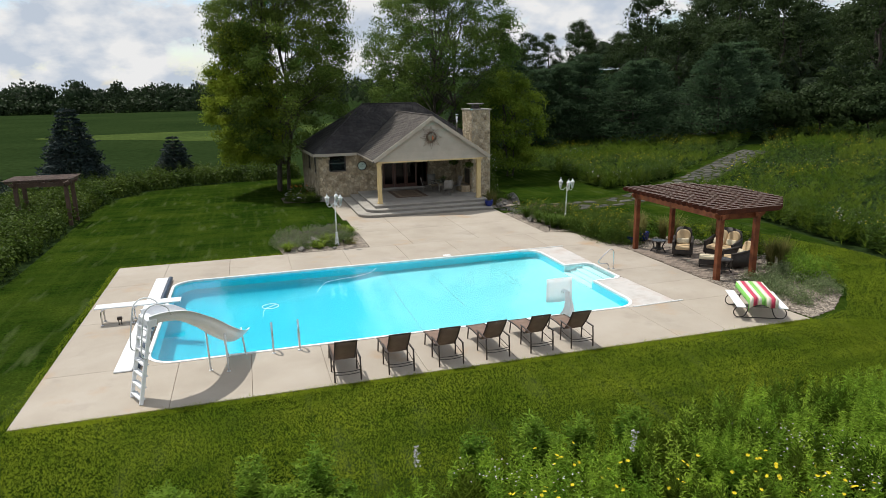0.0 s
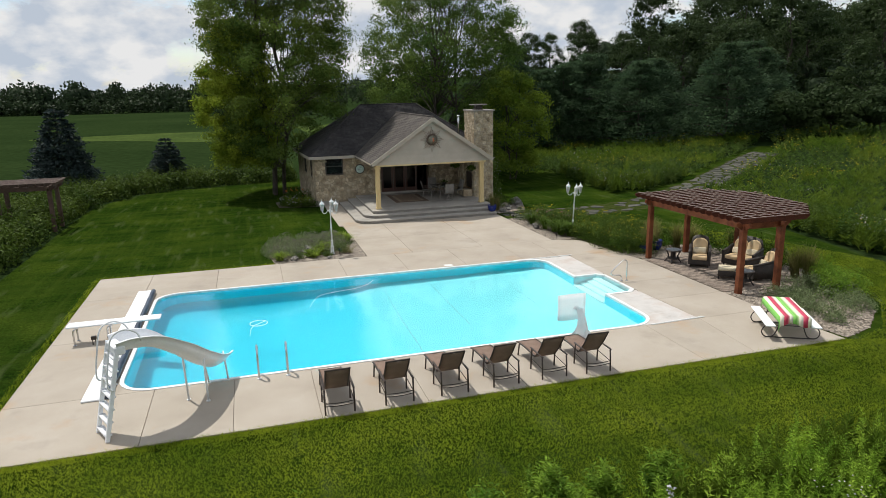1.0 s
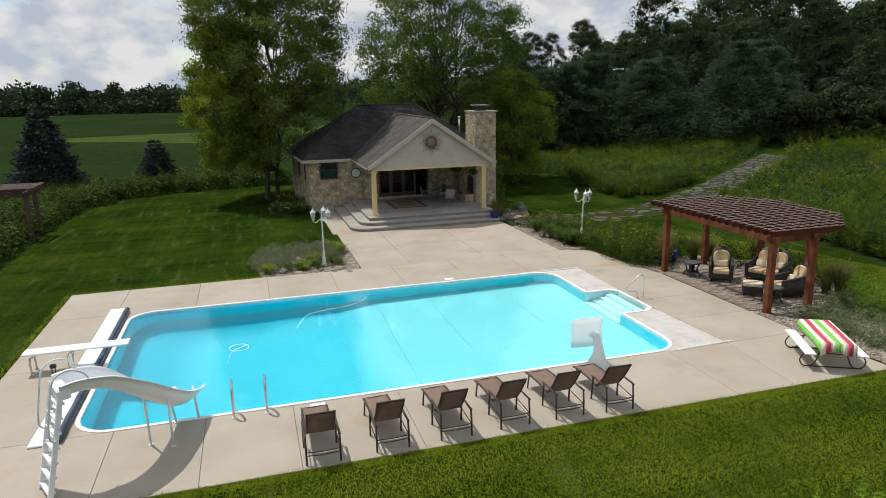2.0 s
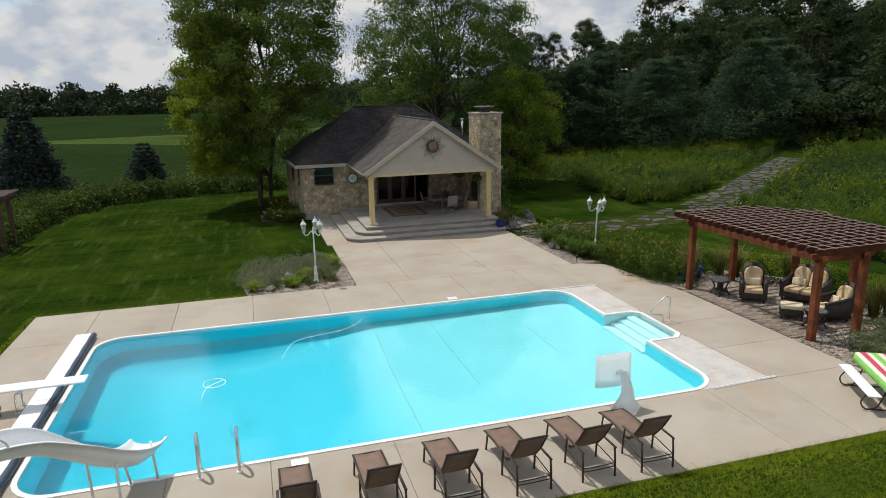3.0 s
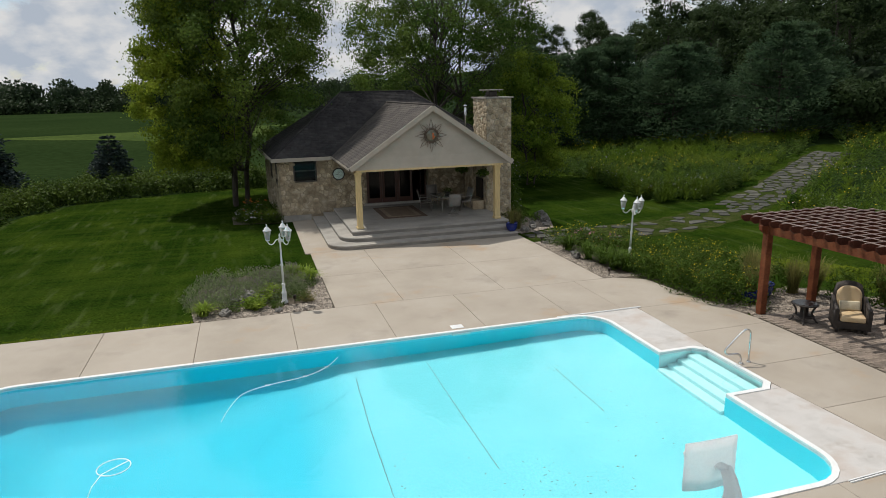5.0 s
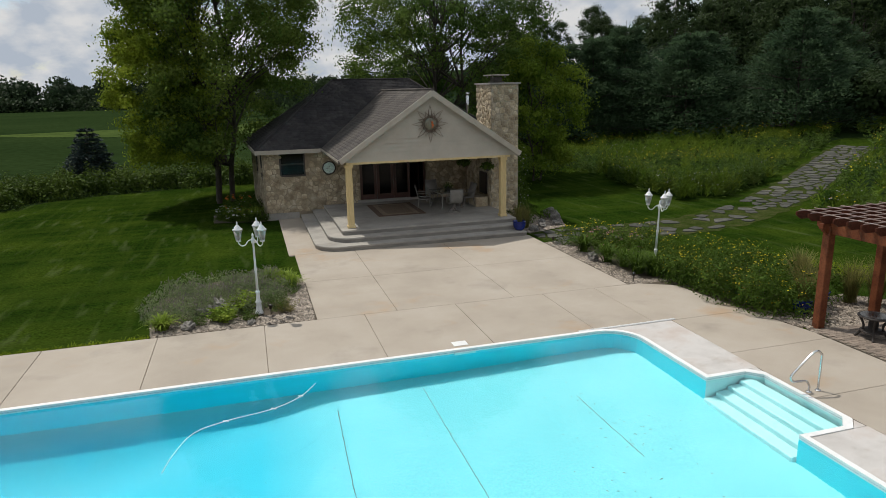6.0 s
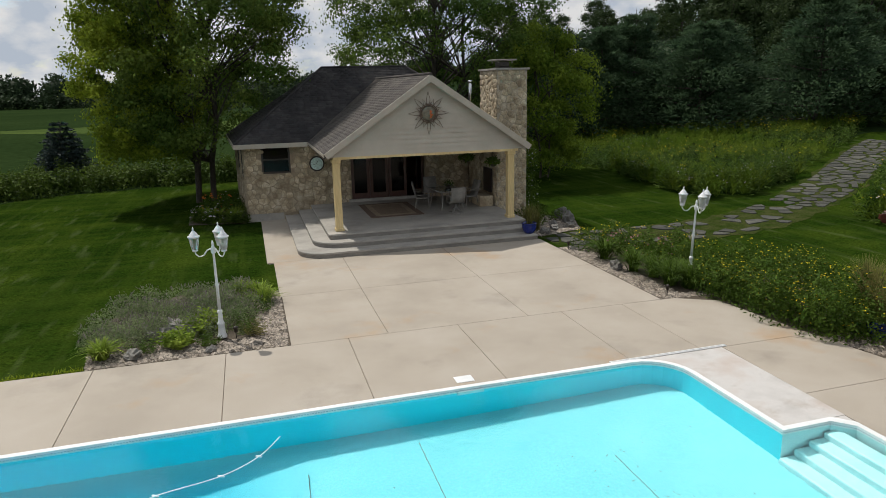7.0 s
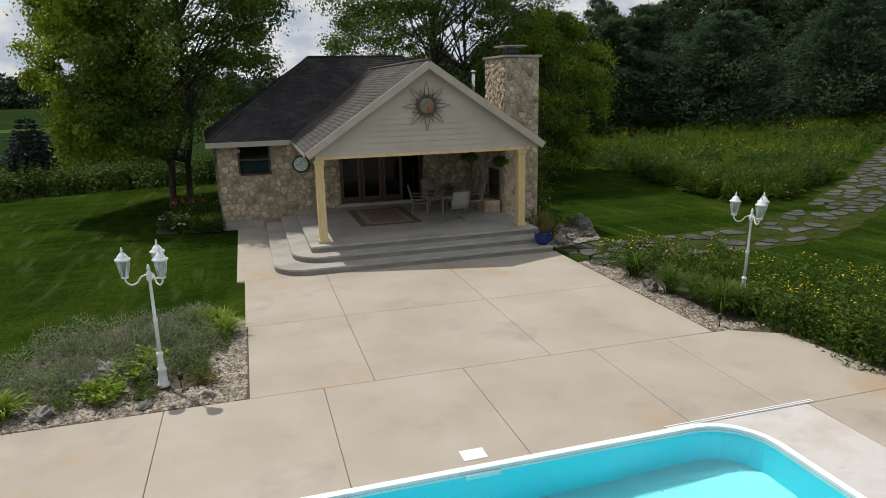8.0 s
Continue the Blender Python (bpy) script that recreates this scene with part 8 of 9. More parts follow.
    # bed beside the picnic table
    for i in range(60):
        x, y = rng.uniform(20.8, 24.6), rng.uniform(18.4, 22.0)
        if inside(np.array([x]), np.array([y]), BED_P)[0] and x > 21.2 + 0.25 * max(0, 19.8 - y) and y > 18.3 + 0.5 * (x - 21) - 0.2 and not (x < 22.9 and y > 21.3):
            r = rng.uniform(0.34, 0.52)
            clump("sage_plant", "low grey-green catmint mound beside the pebbles", "catmint", (x, y), joined([mound(r, r * rng.uniform(0.75, 1.05), 420, 0.08, rng, 0.3), bushy(rng, r, r * 1.1, 12, 12, 0.07, 0.3)]), LEAF_LAVENDER, group="catmint mounds")
    for x, y in ((24.3, 21.8), (24.6, 21.0), (24.0, 21.2), (24.9, 22.6), (23.6, 20.7)):
        clump("garden_shrub", "leafy bright green shrub beside the pergola", "shrub", (x, y), joined([mound(0.6, 0.8, 560, 0.11, rng, 0.35), bushy(rng, 0.6, 0.95, 22, 16, 0.11, 0.3)]), LEAF_STALK, group="shrubs by the pergola")
    # tall grasses and shrubs behind the pergola
    for x, y, h in ((21.45, 28.45, 1.1), (22.25, 29.5, 1.2), (22.6, 29.9, 1.1), (23.4, 28.2, 1.2), (23.0, 28.6, 1.1), (24.35, 22.7, 1.25), (24.1, 23.0, 1.1), (24.7, 27.0, 1.1)):
        clump("ornamental_grass", "tall tawny-green ornamental grass clump", "ornamental grass", (x, y), blades([(0, 0)], h * 1.15, rng, 0.0085, 0.5, 330), LEAF_REED, group="ornamental grasses")
    for x, y in ((24.75, 25.6), (24.7, 24.8), (24.4, 26.9), (22.6, 29.0), (23.9, 27.6), (24.6, 24.2)):
        clump("garden_shrub", "green leafy shrub behind the seating", "shrub", (x, y), mound(0.48, 0.95, 480, 0.13, rng, 0.32), LEAF_BED, group="shrubs by the pergola")
    # bed by the house wall
    for x, y in ((8.3, 46.5), (7.7, 46.7), (8.5, 47.2), (7.2, 47.0)):
        clump("day_lily", "clump of arching green strap leaves by the wall", "day lily", (x, y), blades([(0, 0)], 0.8, rng, 0.018, 1.0, 130), LEAF_LILY, group="day lily clumps")
    for x, y, m, l in ((8.0, 47.6, PETAL_ORANGE, "orange lilies on tall green stems"), (7.4, 47.6, PETAL_ORANGE, "orange lilies on tall green stems"), (7.0, 46.9, PETAL_PALE, "white-flowered perennial by the wall"), (7.5, 46.4, PETAL_PALE, "white-flowered perennial by the wall")):
        tall = 0.95 if m is PETAL_ORANGE else 0.5
        clump("lily_plant", l, "flowering plant", (x, y), mound(0.4, tall, 300, 0.14, rng, 0.2), LEAF_BED, blossoms(tops(0.42, tall + 0.12, 16, rng), rng, 6, 0.07), m)
    for x, y, h in ((6.9, 46.9, 0.45), (7.5, 46.3, 0.4), (8.2, 46.1, 0.5), (8.7, 46.0, 0.42), (7.9, 47.1, 0.75), (8.5, 48.2, 0.9), (7.2, 48.2, 0.7), (8.0, 49.0, 0.8)):
        clump("garden_plant", "dark leafy perennial spilling onto the lawn", "garden plant", (x, y), bushy(rng, rng.uniform(0.3, 0.5), h * rng.uniform(0.9, 1.2), 20, 14, 0.16, 0.28), LEAF_HEDGE, blossoms(tops(0.3, h, 7, rng, 0.15), rng, 5, 0.03), PETAL_PALE)
    # rocky bed by the steps
    for x, y in ((19.0, 40.3), (19.3, 41.2), (18.9, 41.0)):
        clump("ornamental_grass", "thin feathery grass among the rocks", "ornamental grass", (x, y), blades([(0, 0)], 0.85, rng, 0.007, 0.4, 140), LEAF_REED, group="ornamental grasses")
    for x, y in ((19.6, 41.5), (20.6, 41.9), (20.2, 42.6), (19.4, 42.6)):
        clump("garden_plant", "dark green low plant among the rocks", "garden plant", (x, y), mound(0.34, 0.4, 260, 0.09, rng, 0.4), LEAF_BED)


def boulder(at, size, seed, label, squash=0.7, material=BOULDER):
    ob = thing("boulder", label, "boulder", at, seed * 37 % 360)
    bm = bmesh.new()
    bmesh.ops.create_icosphere(bm, subdivisions=3, radius=1.0)
    for v in bm.verts:
        k = 1 + 0.55 * noise.noise(v.co * 1.5 + Vector((seed, 0, 0))) + 0.25 * noise.noise(v.co * 3.4 + Vector((seed, 3, 0))) + 0.10 * noise.noise(v.co * 8 + Vector((seed, 5, 0)))
        v.co = Vector((v.co.x * size[0], v.co.y * size[1], v.co.z * size[2] * squash + size[2] * squash * 0.55)) * k
    part("rock", bm, material, ob)


def pot(at, r, h, label):
    rng = np.random.default_rng(int(at[0] * 10))
    ob = thing("glazed_pot", label, "plant pot", at)
    bm = bmesh.new()
    lathe(bm, [(r * 0.62, 0), (r * 0.85, h * 0.3), (r, h * 0.7), (r * 0.95, h * 0.92), (r * 1.05, h * 0.95), (r * 1.05, h), (r * 0.85, h), (r * 0.8, h * 0.85)], 22)
    part("pot_body", bm, BLUE_GLAZE, ob, "glossy cobalt blue pot")
    raw("grass_plant", *blades([(0, 0)], 0.85, rng, 0.007, 0.4, 170, h * 0.85), LEAF_REED, ob, "tall thin grass")


def basket(at):
    rng = np.random.default_rng(int(at[0] * 100))
    ob = thing("hanging_basket", "dark hanging basket of trailing plants under the porch ceiling", "hanging basket", at)
    bm = bmesh.new()
    lathe(bm, [(0.06, -0.16), (0.15, -0.08), (0.18, 0.0), (0.15, -0.01)], 14)
    part("basket", bm, DARK_FRAME, ob)
    bm = bmesh.new()
    for k in range(3):
        a = 2 * math.pi * k / 3
        tube(bm, [(0.17 * math.cos(a), 0.17 * math.sin(a), 0), (0, 0, 0.40)], 0.006, 5)
    tube(bm, [(0, 0, 0.40), (0, 0, 3.02 - at[2])], 0.006, 5)
    part("chain", bm, DARK_FRAME, ob)
    v, f = mound(0.27, 0.22, 260, 0.11, rng, 0.5)
    v = v - [0, 0, 0.06]
    raw("foliage", v, f, LEAF_BED, ob)


build_pavers()
build_path()
plant_beds()
for at, size, seed, label in (((20.75, 41.2, 0), (0.22, 0.2, 0.34), 1, "grey upright rock in the rocky bed"), ((19.7, 40.3, 0), (0.2, 0.16, 0.16), 2, "pale rock in the rocky bed"), ((20.4, 40.4, 0), (0.2, 0.17, 0.15), 3, "grey rock in the rocky bed"), ((20.9, 42.0, 0), (0.26, 0.22, 0.36), 4, "dark grey rock in the rocky bed"), ((19.1, 39.8, 0), (0.2, 0.2, 0.18), 5, "small grey rock by the steps"), ((20.0, 41.0, 0), (0.17, 0.15, 0.14), 6, "pale rock in the rocky bed"), ((18.98, 34.75, 0), (0.2, 0.17, 0.22), 7, "pale round rock at the border's edge"), ((6.55, 32.35, 0), (0.18, 0.15, 0.16), 8, "rounded tan rock among the pebbles"), ((7.35, 33.55, 0), (0.42, 0.22, 0.26), 9, "pale flat rock in the lavender bed"), ((6.95, 33.35, 0), (0.25, 0.18, 0.2), 10, "pale rock in the lavender bed"), ((8.05, 32.2, 0), (0.12, 0.09, 0.1), 11, "small dark rock among the pebbles")):
    boulder(at, size, seed, label)
pot((18.28, 39.35, 0.17), 0.26, 0.36, "cobalt blue pot with grass on the porch step")
pot((21.95, 28.65, 0.0), 0.30, 0.42, "cobalt blue pot with grass behind the pergola")
pot((21.2, 28.35, 0.0), 0.24, 0.36, "dark blue pot with grass behind the pergola")
basket((17.3, 43.2, 2.45))
basket((17.85, 41.75, 2.40))


def path_light(at):
    ob = thing("path_light", "small black garden path light", "path light", at, 0, "path lights")
    bm = bmesh.new()
    tube(bm, [(0, 0, -0.02), (0, 0, 0.22)], 0.012, 6)
    part("stake", bm, DARK_FRAME, ob)
    bm = bmesh.new()
    lathe(bm, [(0.04, 0.16), (0.04, 0.24), (0.07, 0.25), (0.02, 0.29)], 10)
    part("lamp_head", bm, DARK_FRAME, ob)


for at in ((18.85, 32.15, 0), (18.75, 37.3, 0), (8.55, 32.75, 0)):
    path_light(at)


def garden_cart():
    z = float(rise(59.0, 64.2))
    ob = thing("garden_cart", "orange garden cart parked at the edge of the pines", "garden cart", (59.0, 64.2, z), 25)
    tone = surface("orange_paint", [(0.65, 0.22, 0.02), (0.75, 0.32, 0.03)], 0.4, 3, 20, 0)
    bm = bmesh.new()
    box(bm, (-0.65, -0.4, 0.35), (0.65, 0.4, 0.62), 0.05, segments=2)
    part("tub", bm, tone, ob, "orange tub")
    bm = bmesh.new()
    box(bm, (-0.6, -0.42, 0.25), (0.6, 0.42, 0.33))
    part("chassis", bm, DARK_FRAME, ob)
    for x in (-0.42, 0.42):
        for y in (-0.42, 0.42):
            bm = bmesh.new()
            lathe(bm, [(0.1, -0.05), (0.2, -0.05), (0.2, 0.05), (0.1, 0.05)], 14, (x, y, 0.2), pose(0, 0, 0, 90, 0, 0))
            part("wheel", bm, DARK_FRAME, ob)
    bm = bmesh.new()
    tube(bm, [(0.6, 0, 0.3), (1.1, 0, 0.8), (1.1, 0.2, 0.8)], 0.02, 6)
    part("handle", bm, DARK_FRAME, ob)
    ob.scale = (0.6, 0.6, 0.6)


garden_cart()


# ---- shrub borders ----
def shrub_arrays(rng, r, h, count, leaf):
    """A rounded leafy shrub: several overlapping leaf-covered lobes with sprigs standing out of the top."""
    chunks = []
    for _ in range(5):
        a, k = rng.uniform(0, 6.28), rng.uniform(0.1, 0.6)
        size = r * rng.uniform(0.45, 0.7)
        top = h * rng.uniform(0.65, 1.0)
        n = count // 5
        way = unit(rng.normal(size=(n, 3)) + [0, 0, 0.45])
        way[:, 2] = np.abs(way[:, 2])
        c = way * rng.uniform(0.8, 1.05, (n, 1)) * [size, size, top] + [r * k * math.cos(a), r * k * math.sin(a), 0]
        along = np.cross(way, rng.normal(size=(n, 3))) + way * 0.55 + [0, 0, 0.1]
        l = leaf * rng.uniform(0.65, 1.3, n)
        chunks.append(leaf_arrays(c, along, l, l * 0.58, rng, 0.3, 1.2, way + [0, 0, 0.4]))
    for _ in range(6):
        a, k = rng.uniform(0, 6.28), rng.uniform(0, 0.75) * r
        m = 9
        t = np.linspace(0.55, 1.0, m)
        turn = np.arange(m) * 2.4 + rng.uniform(0, 6.28)
        top = h * rng.uniform(1.0, 1.3)
        c = np.c_[np.full(m, k * math.cos(a)), np.full(m, k * math.sin(a)), top * t]
        l = leaf * (1.2 - 0.6 * t)
        chunks.append(leaf_arrays(c, np.c_[np.cos(turn), np.sin(turn), np.full(m, 0.6)], l, l * 0.45, rng, 0.3))
    return joined(chunks)


def hedge(path, rows, height, seed, label, category, leaf=0.17, count=300, gap=0.85):
    """Rounded leafy shrubs massed along a line, with an uneven top."""
    rng = np.random.default_rng(seed)
    line = [Vector((p.x, p.y, 0)) for p in curve_points([(*q, 0) for q in path], 12)]
    chunks, travelled = [], 0.0
    for a, b in zip(line, line[1:]):
        travelled += (b - a).length
        if travelled < gap:
            continue
        travelled = 0.0
        d = (b - a).normalized()
        for off in rows:
            x = a.x - d.y * off + rng.normal() * 0.2
            y = a.y + d.x * off + rng.normal() * 0.2
            h = height * rng.uniform(0.7, 1.2)
            v, f = shrub_arrays(rng, rng.uniform(0.8, 1.2), h, count, leaf)
            chunks.append((v + [x, y, float(rise(x, y)) - 0.05], f))
    tagged(raw("hedge", *joined(chunks), LEAF_HEDGE), label, category, kind="stuff")


hedge([(-8.6, 16), (-7.4, 24), (-6.7, 30.4), (-6.6, 37), (-6.6, 43), (-6.7, 48), (-6.0, 53.5), (-3.2, 58.2), (2.5, 60.2), (9, 60.5)], (-0.7, 0.6, 1.9), 1.3, 101, "dense leafy shrub border along the lawn", "hedge", 0.20, 290)
hedge([(-12, 22), (-10.5, 32), (-10.0, 42), (-9.4, 52), (-6, 61), (2, 64), (10, 64)], (-1.0, 1.0, 3.0), 1.0, 102, "rough growth between hedge and field", "undergrowth", 0.26, 120, 1.5)


# ---- meadows and grass ----
MEADOW_A = smooth_outline([(21.5, 60), (25, 57), (29.2, 52.8), (28.4, 47), (28.6, 43.4), (31, 43.1), (36.4, 46.0), (41.6, 49.4), (46.5, 52.2), (52, 56.5), (54, 60), (46, 61.5), (38, 65.5), (25, 64)], 4)
MEADOW_B = smooth_outline([(30.8, 37.6), (31.0, 32.5), (30.1, 27), (29.5, 22), (33, 16), (45, 14), (62, 20), (72, 40), (70, 50), (60, 56.5), (53, 55.6), (49.3, 51.6), (46, 48.4), (40.4, 44.8), (35.5, 41.4)], 4)
MEADOW_C = smooth_outline([(2.6, 9.6), (4.2, 11.6), (6.4, 11.9), (8.2, 12.3), (10.0, 12.35), (11.2, 12.2), (12.6, 12.95), (14.6, 13.1), (16.5, 12.95), (18.5, 13.0), (22, 13.2), (27, 12.5), (30, 8), (20, 3.5), (6, 5.5)], 4)


def wild(name, poly, density, height, leaf, per, seed, bloom, label, width=0.3, material=LEAF_MEADOW, up=0.55):
    rng = np.random.default_rng(seed)
    pts = scatter(poly, density, rng)
    hs = np.array([0.65 + 0.5 * noise.noise(Vector((x * 0.35, y * 0.35, seed))) for x, y in pts])
    # drifts: grassy stretches, and broader-leaved ones that stand darker and rounder
    leafy = np.array([noise.noise(Vector((x * 0.16, y * 0.22, seed + 9))) for x, y in pts]) + rng.normal(size=len(pts)) * 0.12 > -0.04
    ob = tagged(new(name), label, "wildflowers", kind="stuff")
    for want, material_here, long, count, wide, rising, title in ((False, material, leaf, per, width, up, "tall_grass"), (True, LEAF_MEADOW, leaf * 0.55, int(per * 1.2), 0.36, 0.5, "leafy_stalks")):
        chunks = []
        for lo, hi, k in ((-9, 0.55, 0.6), (0.55, 0.8, 0.85), (0.8, 9, 1.1)):
            sel = pts[(hs >= lo) & (hs < hi) & (leafy == want)]
            if len(sel):
                chunks.append(stalks(sel, height * k, long, count, rng, 0.14, wide, rising))
        raw(title, *joined(chunks), material_here, ob)
    for petal, count, size, where, lift in bloom:
        f = scatter(poly, 6.0, rng)
        patch = np.array([noise.noise(Vector((x * 0.22, y * 0.22, seed + where))) for x, y in f]) + rng.uniform(-0.12, 0.12, len(f))
        f = f[np.argsort(-patch)][:count]
        z = np.array([float(rise(x, y)) for x, y in f]) + height * lift * rng.uniform(0.75, 1.25, len(f))
        raw("blossoms", *blossoms(np.c_[f, z], rng, 6, size), petal, ob)
    return ob


wild("wild_meadow", MEADOW_A, 8.5, 0.85, 0.36, 15, 401, [(PETAL_YELLOW, 900, 0.034, 1, 1.1), (PETAL_PALE, 90, 0.03, 2, 0.9)], "wildflower meadow with yellow and pale blooms", 0.10, LEAF_GRASSY, 1.3)
wild("wild_meadow", MEADOW_B, 4.3, 0.95, 0.40, 14, 402, [(PETAL_YELLOW, 2600, 0.036, 1, 1.05), (PETAL_PALE, 350, 0.03, 2, 0.9)], "wildflower meadow with yellow and pale blooms behind the pergola", 0.10, LEAF_GRASSY, 1.3)
def tall_plants(rng, pts, height, leaf, per, width, up, ring=0.0):
    """Separate upright plants: several stems each, leaves in pairs up the stems, and a tuft at the tip."""
    chunks = []
    for x, y in pts:
        z0 = float(rise(x, y)) - 0.03
        for s in range(rng.integers(2, 5)):
            h = height * rng.uniform(0.72, 1.15)
            foot = np.array([x, y]) + rng.normal(size=2) * 0.09
            lean = rng.normal(size=2) * 0.10 * h
            m = int(per * rng.uniform(0.8, 1.2))
            t = np.linspace(0.12, 1.0, m)
            a = np.arange(m) * 2.4 + rng.uniform(0, 6.28)
            c = np.c_[foot[0] + lean[0] * t ** 2, foot[1] + lean[1] * t ** 2, z0 + t * h]
            rises = up + 1.1 * np.clip((t - 0.8) / 0.2, 0, 1)
            along = np.c_[np.cos(a), np.sin(a), rises + rng.normal(size=m) * 0.2]
            l = leaf * rng.uniform(0.75, 1.25, m) * (1.1 - 0.55 * t)
            chunks.append(leaf_arrays(c, along, l, l * width, rng, 0.35))
    return joined(chunks)


def meadow_border(poly, seed, label, petals):
    """The dense leafy fringe where a meadow meets the mown grass."""
    rng = np.random.default_rng(seed)
    ob = tagged(new("meadow_border"), label, "wildflowers", kind="stuff")
    pts = scatter(poly, 9.0, rng)
    leafy = rng.random(len(pts)) < 0.7
    raw("leafy_stalks", *tall_plants(rng, pts[leafy], 1.2, 0.20, 22, 0.34, 0.35), LEAF_MEADOW, ob)
    raw("tall_grass", *tall_plants(rng, pts[~leafy], 1.0, 0.42, 16, 0.06, 1.6), LEAF_GRASSY, ob)
    f = scatter(poly, petals, rng)
    f = f[np.array([noise.noise(Vector((x * 0.5, y * 0.5, seed))) for x, y in f]) > 0.05]
    raw("blossoms", *blossoms(np.c_[f, rise(f[:, 0], f[:, 1]) + rng.uniform(0.8, 1.1, len(f))], rng, 6, 0.03), PETAL_PALE, ob)


meadow_border([(29.4, 20), (30.0, 27), (30.9, 32.5), (30.7, 37.4), (33.0, 38.6), (33.4, 32), (32.6, 26), (32, 19)], 411, "dense leafy meadow edge with white blooms behind the pergola", 14)
meadow_border([(28.5, 43.4), (31, 43.1), (36.4, 46), (36.2, 47.8), (31.3, 45.2), (30.2, 47), (30.9, 52.4), (29.3, 52.8), (28.4, 47)], 412, "dense leafy meadow edge beside the lawn", 14)


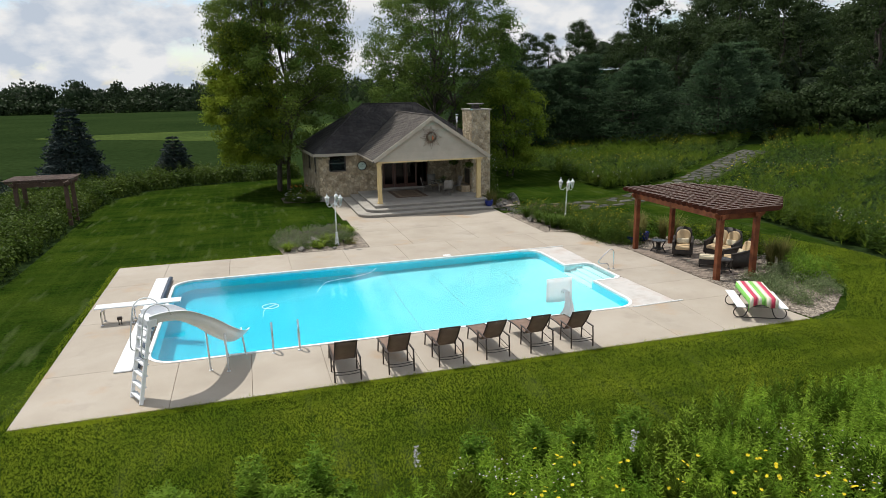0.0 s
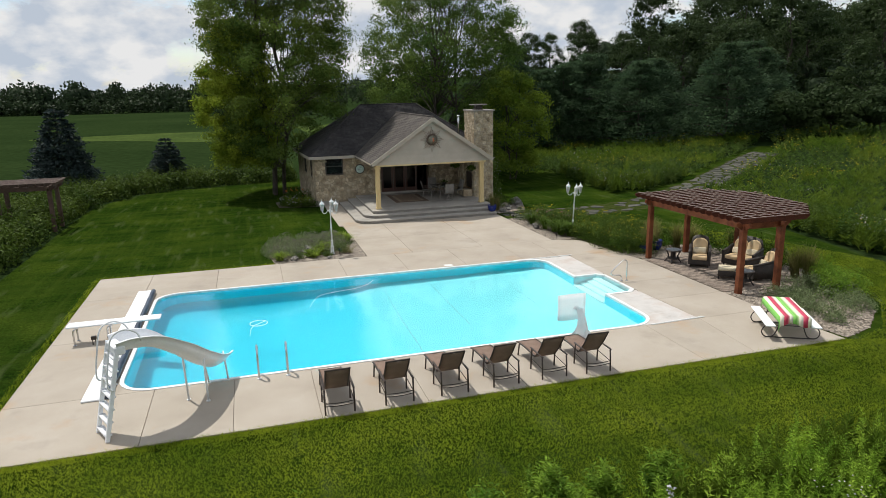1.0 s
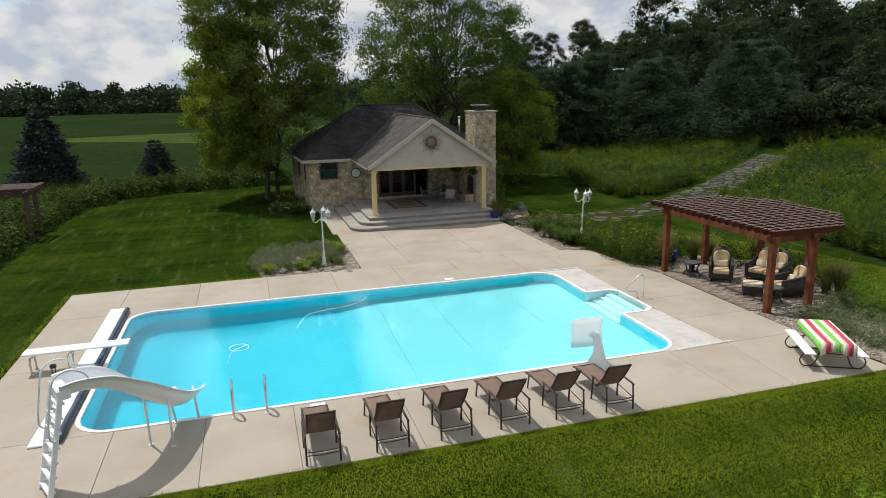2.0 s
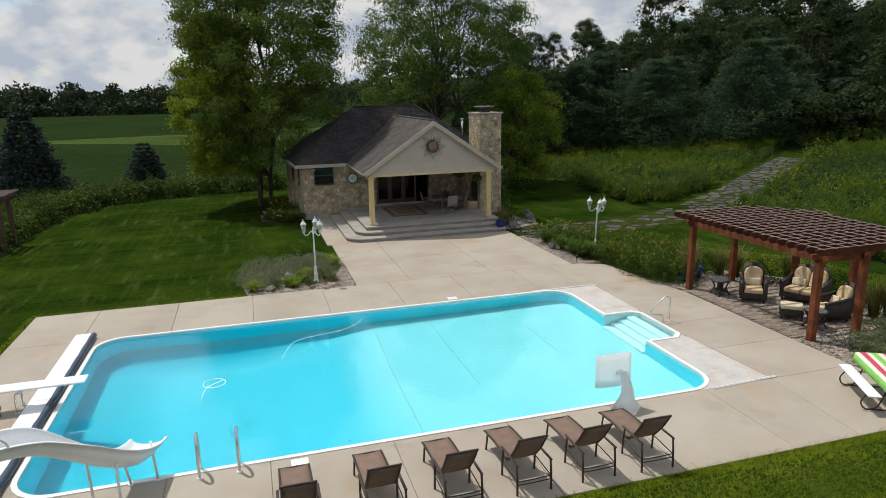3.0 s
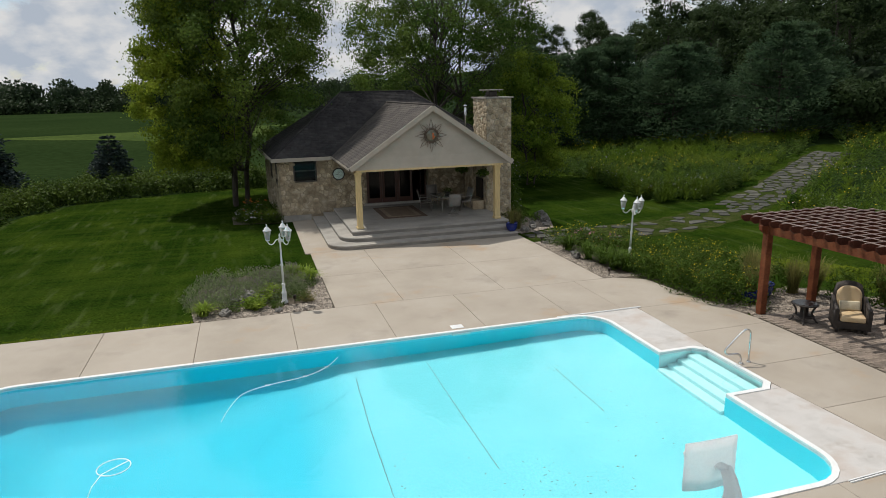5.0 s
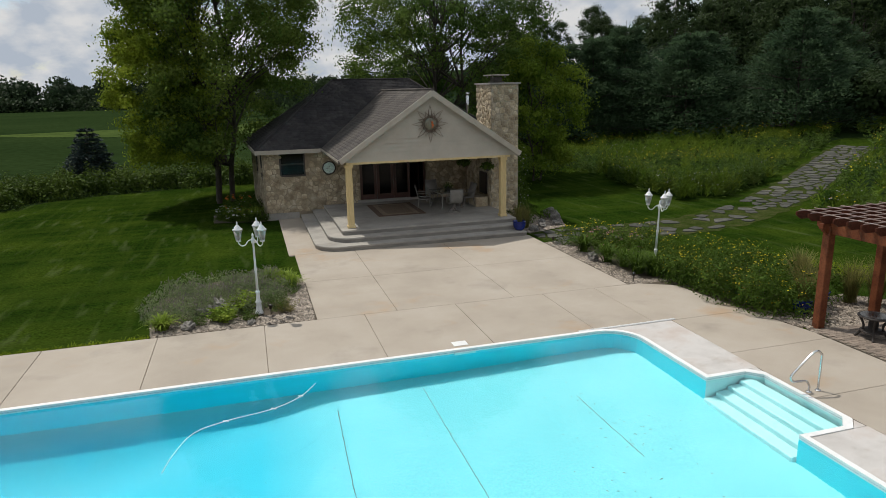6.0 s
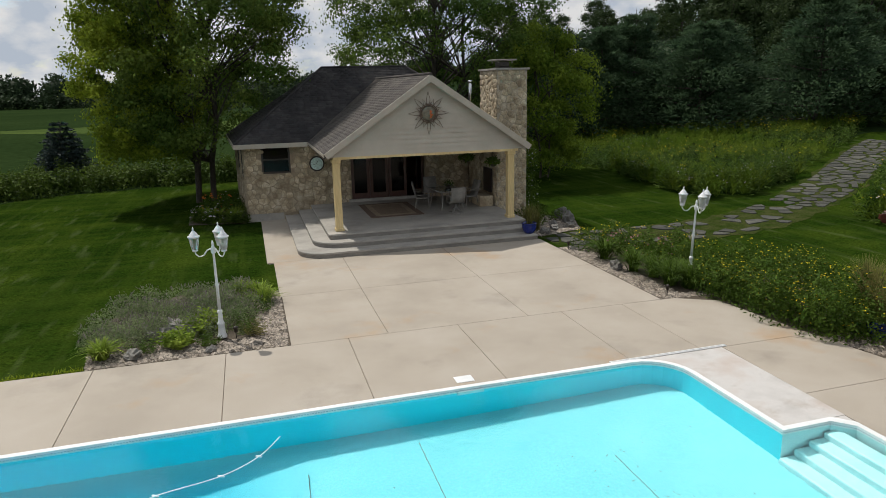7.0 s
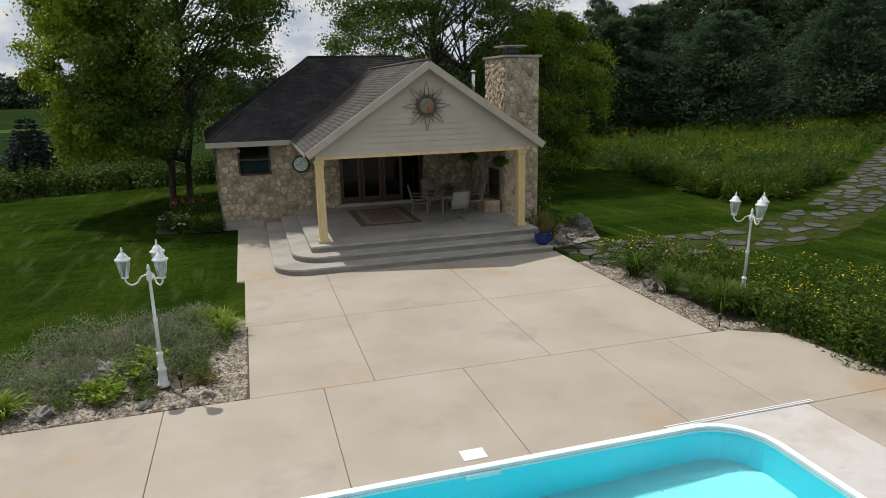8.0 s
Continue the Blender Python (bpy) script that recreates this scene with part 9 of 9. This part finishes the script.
def near_meadow():
    """The tall wildflowers over which the flight begins: drifts of different kinds, standing plant by plant."""
    rng = np.random.default_rng(403)
    ob = tagged(new("wild_meadow"), "tall leafy wildflowers beside the near lawn", "wildflowers", kind="stuff")
    pts = scatter(MEADOW_C, 16, rng)
    keep = (pts[:, 1] > 11.2 - 0.36 * (pts[:, 0] - 5)) & (pts[:, 0] < 20.5)
    pts = pts[keep | (rng.random(len(pts)) < 0.10)]
    drift = np.array([noise.noise(Vector((x * 0.55, y * 0.55, 4.2))) for x, y in pts]) + rng.normal(size=len(pts)) * 0.10
    kinds = ((drift < -0.18, 0.80, 0.15, 36, 0.17, 0.7, LEAF_NEAR, "spear_leaf_plants"), ((drift >= -0.18) & (drift < 0.06), 0.88, 0.115, 46, 0.28, 0.45, LEAF_NEAR, "leafy_stalks"), ((drift >= 0.06) & (drift < 0.24), 0.78, 0.30, 24, 0.05, 1.5, LEAF_GRASSY, "tall_grass"), (drift >= 0.24, 0.80, 0.15, 36, 0.36, 0.35, LEAF_FERNY, "broad_leaf_plants"))
    for sel, h, leaf, per, width, up, material, name in kinds:
        raw(name, *tall_plants(rng, pts[sel], h, leaf, per, width, up), material, ob)
    # bushy plants that stand out at the lawn's edge
    chunks = []
    for x, y, r, h in ((2.75, 13.1, 0.22, 0.85), (3.05, 12.9, 0.25, 0.7), (4.15, 13.05, 0.34, 1.15), (4.45, 12.6, 0.36, 0.8), (5.25, 13.0, 0.38, 1.25), (5.0, 12.5, 0.4, 0.8), (5.6, 12.4, 0.34, 0.7), (8.15, 12.75, 0.32, 1.1), (8.0, 12.3, 0.4, 0.8), (9.35, 13.15, 0.36, 1.0), (9.6, 12.7, 0.4, 0.8), (10.35, 12.85, 0.3, 1.05), (11.5, 12.9, 0.35, 0.95)):
        v, f = bushy(rng, r, h, 26, 30, 0.17, 0.3)
        chunks.append((v + [x, y, -0.03], f))
    raw("leafy_bushes", *joined(chunks), LEAF_STALK, ob)
    # undergrowth that closes the ground
    low = scatter(MEADOW_C, 30, rng)
    low = low[((low[:, 1] > 11.2 - 0.36 * (low[:, 0] - 5)) & (low[:, 0] < 20.5)) | (rng.random(len(low)) < 0.10)]
    raw("undergrowth", *stalks(low, 0.42, 0.17, 11, rng, 0.2, 0.22, 0.9), LEAF_NEAR, ob)
    for petal, spots, each, wide, size, lift in ((PETAL_YELLOW, [(12.3, 10.3), (12.7, 10.0), (12.2, 9.7), (12.7, 9.3), (13.2, 9.2), (10.9, 10.2), (9.8, 10.7), (8.6, 10.9), (9.1, 11.6), (8.5, 10.5)], 7, 0.26, 0.036, 0.98), (PETAL_PALE, [(13.3, 11.0), (13.6, 10.7), (13.9, 10.3), (13.7, 9.6), (13.2, 9.5), (8.4, 11.2), (8.9, 10.8), (14.4, 10.4), (7.9, 11.7)], 20, 0.28, 0.016, 0.9)):
        heads = []
        for x, y in spots:
            p = rng.normal(size=(each, 2)) * wide + [x, y]
            heads.append(np.c_[p, np.array([float(rise(*q)) for q in p]) + lift * rng.uniform(0.85, 1.15, each)])
        raw("blossoms", *blossoms(np.concatenate(heads), rng, 7, size), petal, ob)
    for x, y in ((6.9, 12.3), (10.7, 11.6)):
        c = np.c_[rng.normal(size=(60, 2)) * 0.025 + [x, y], rng.uniform(0.75, 1.15, 60)]
        raw("flower_spike", *leaf_arrays(c, rng.normal(size=(60, 3)), 0.04, 0.03, rng), PETAL_PALE, ob)


near_meadow()


def turf(poly, density, seed, length=0.06, fade=None):
    """Single grass blades standing on the lawn."""
    rng = np.random.default_rng(seed)
    p = scatter(poly, density, rng)
    if fade:
        p = p[rng.random(len(p)) < fade(p[:, 0], p[:, 1])]
    n = len(p)
    a = rng.uniform(0, 6.28, n)
    l = length * rng.uniform(0.5, 1.3, n)
    base = np.c_[p, np.full(n, -0.032)]
    side = np.c_[np.cos(a), np.sin(a), np.zeros(n)] * 0.0085
    tip = base + np.c_[rng.normal(size=(n, 2)) * 0.8 * l[:, None], l]
    v = np.stack([base - side, base + side, tip], 1).reshape(-1, 3)
    tagged(raw("grass", v, np.arange(3 * n).reshape(-1, 3), BLADE), "short mown grass blades", "grass", kind="stuff")


turf([(-4.8, 10.5), (24, 13.0), (24, 16.5), (20.9, 17.62), (-1.02, 17.62), (-1.02, 20), (-4.8, 20)], 1400, 501, 0.042, lambda x, y: np.where(x < -0.9, np.clip((20 - y) / 6, 0, 1), 1.0))
turf([(-1.22, 17.7), (-1.0, 17.7), (-1.0, 31.9), (-1.22, 31.9)], 620, 505, 0.075)
turf([(-1.2, 31.99), (5.7, 31.99), (5.7, 32.12), (-1.2, 32.12)], 900, 506, 0.08)
turf([(-1.0, 17.4), (20.8, 17.4), (20.8, 17.72), (-1.0, 17.68)], 1700, 502, 0.06)
turf([(20.95, 17.6), (23, 14.5), (29, 15), (29.3, 24), (27.5, 30), (25, 33), (24.9, 30), (25.6, 26), (25.2, 22), (24.5, 19.8), (22.5, 18)], 650, 504, 0.05)
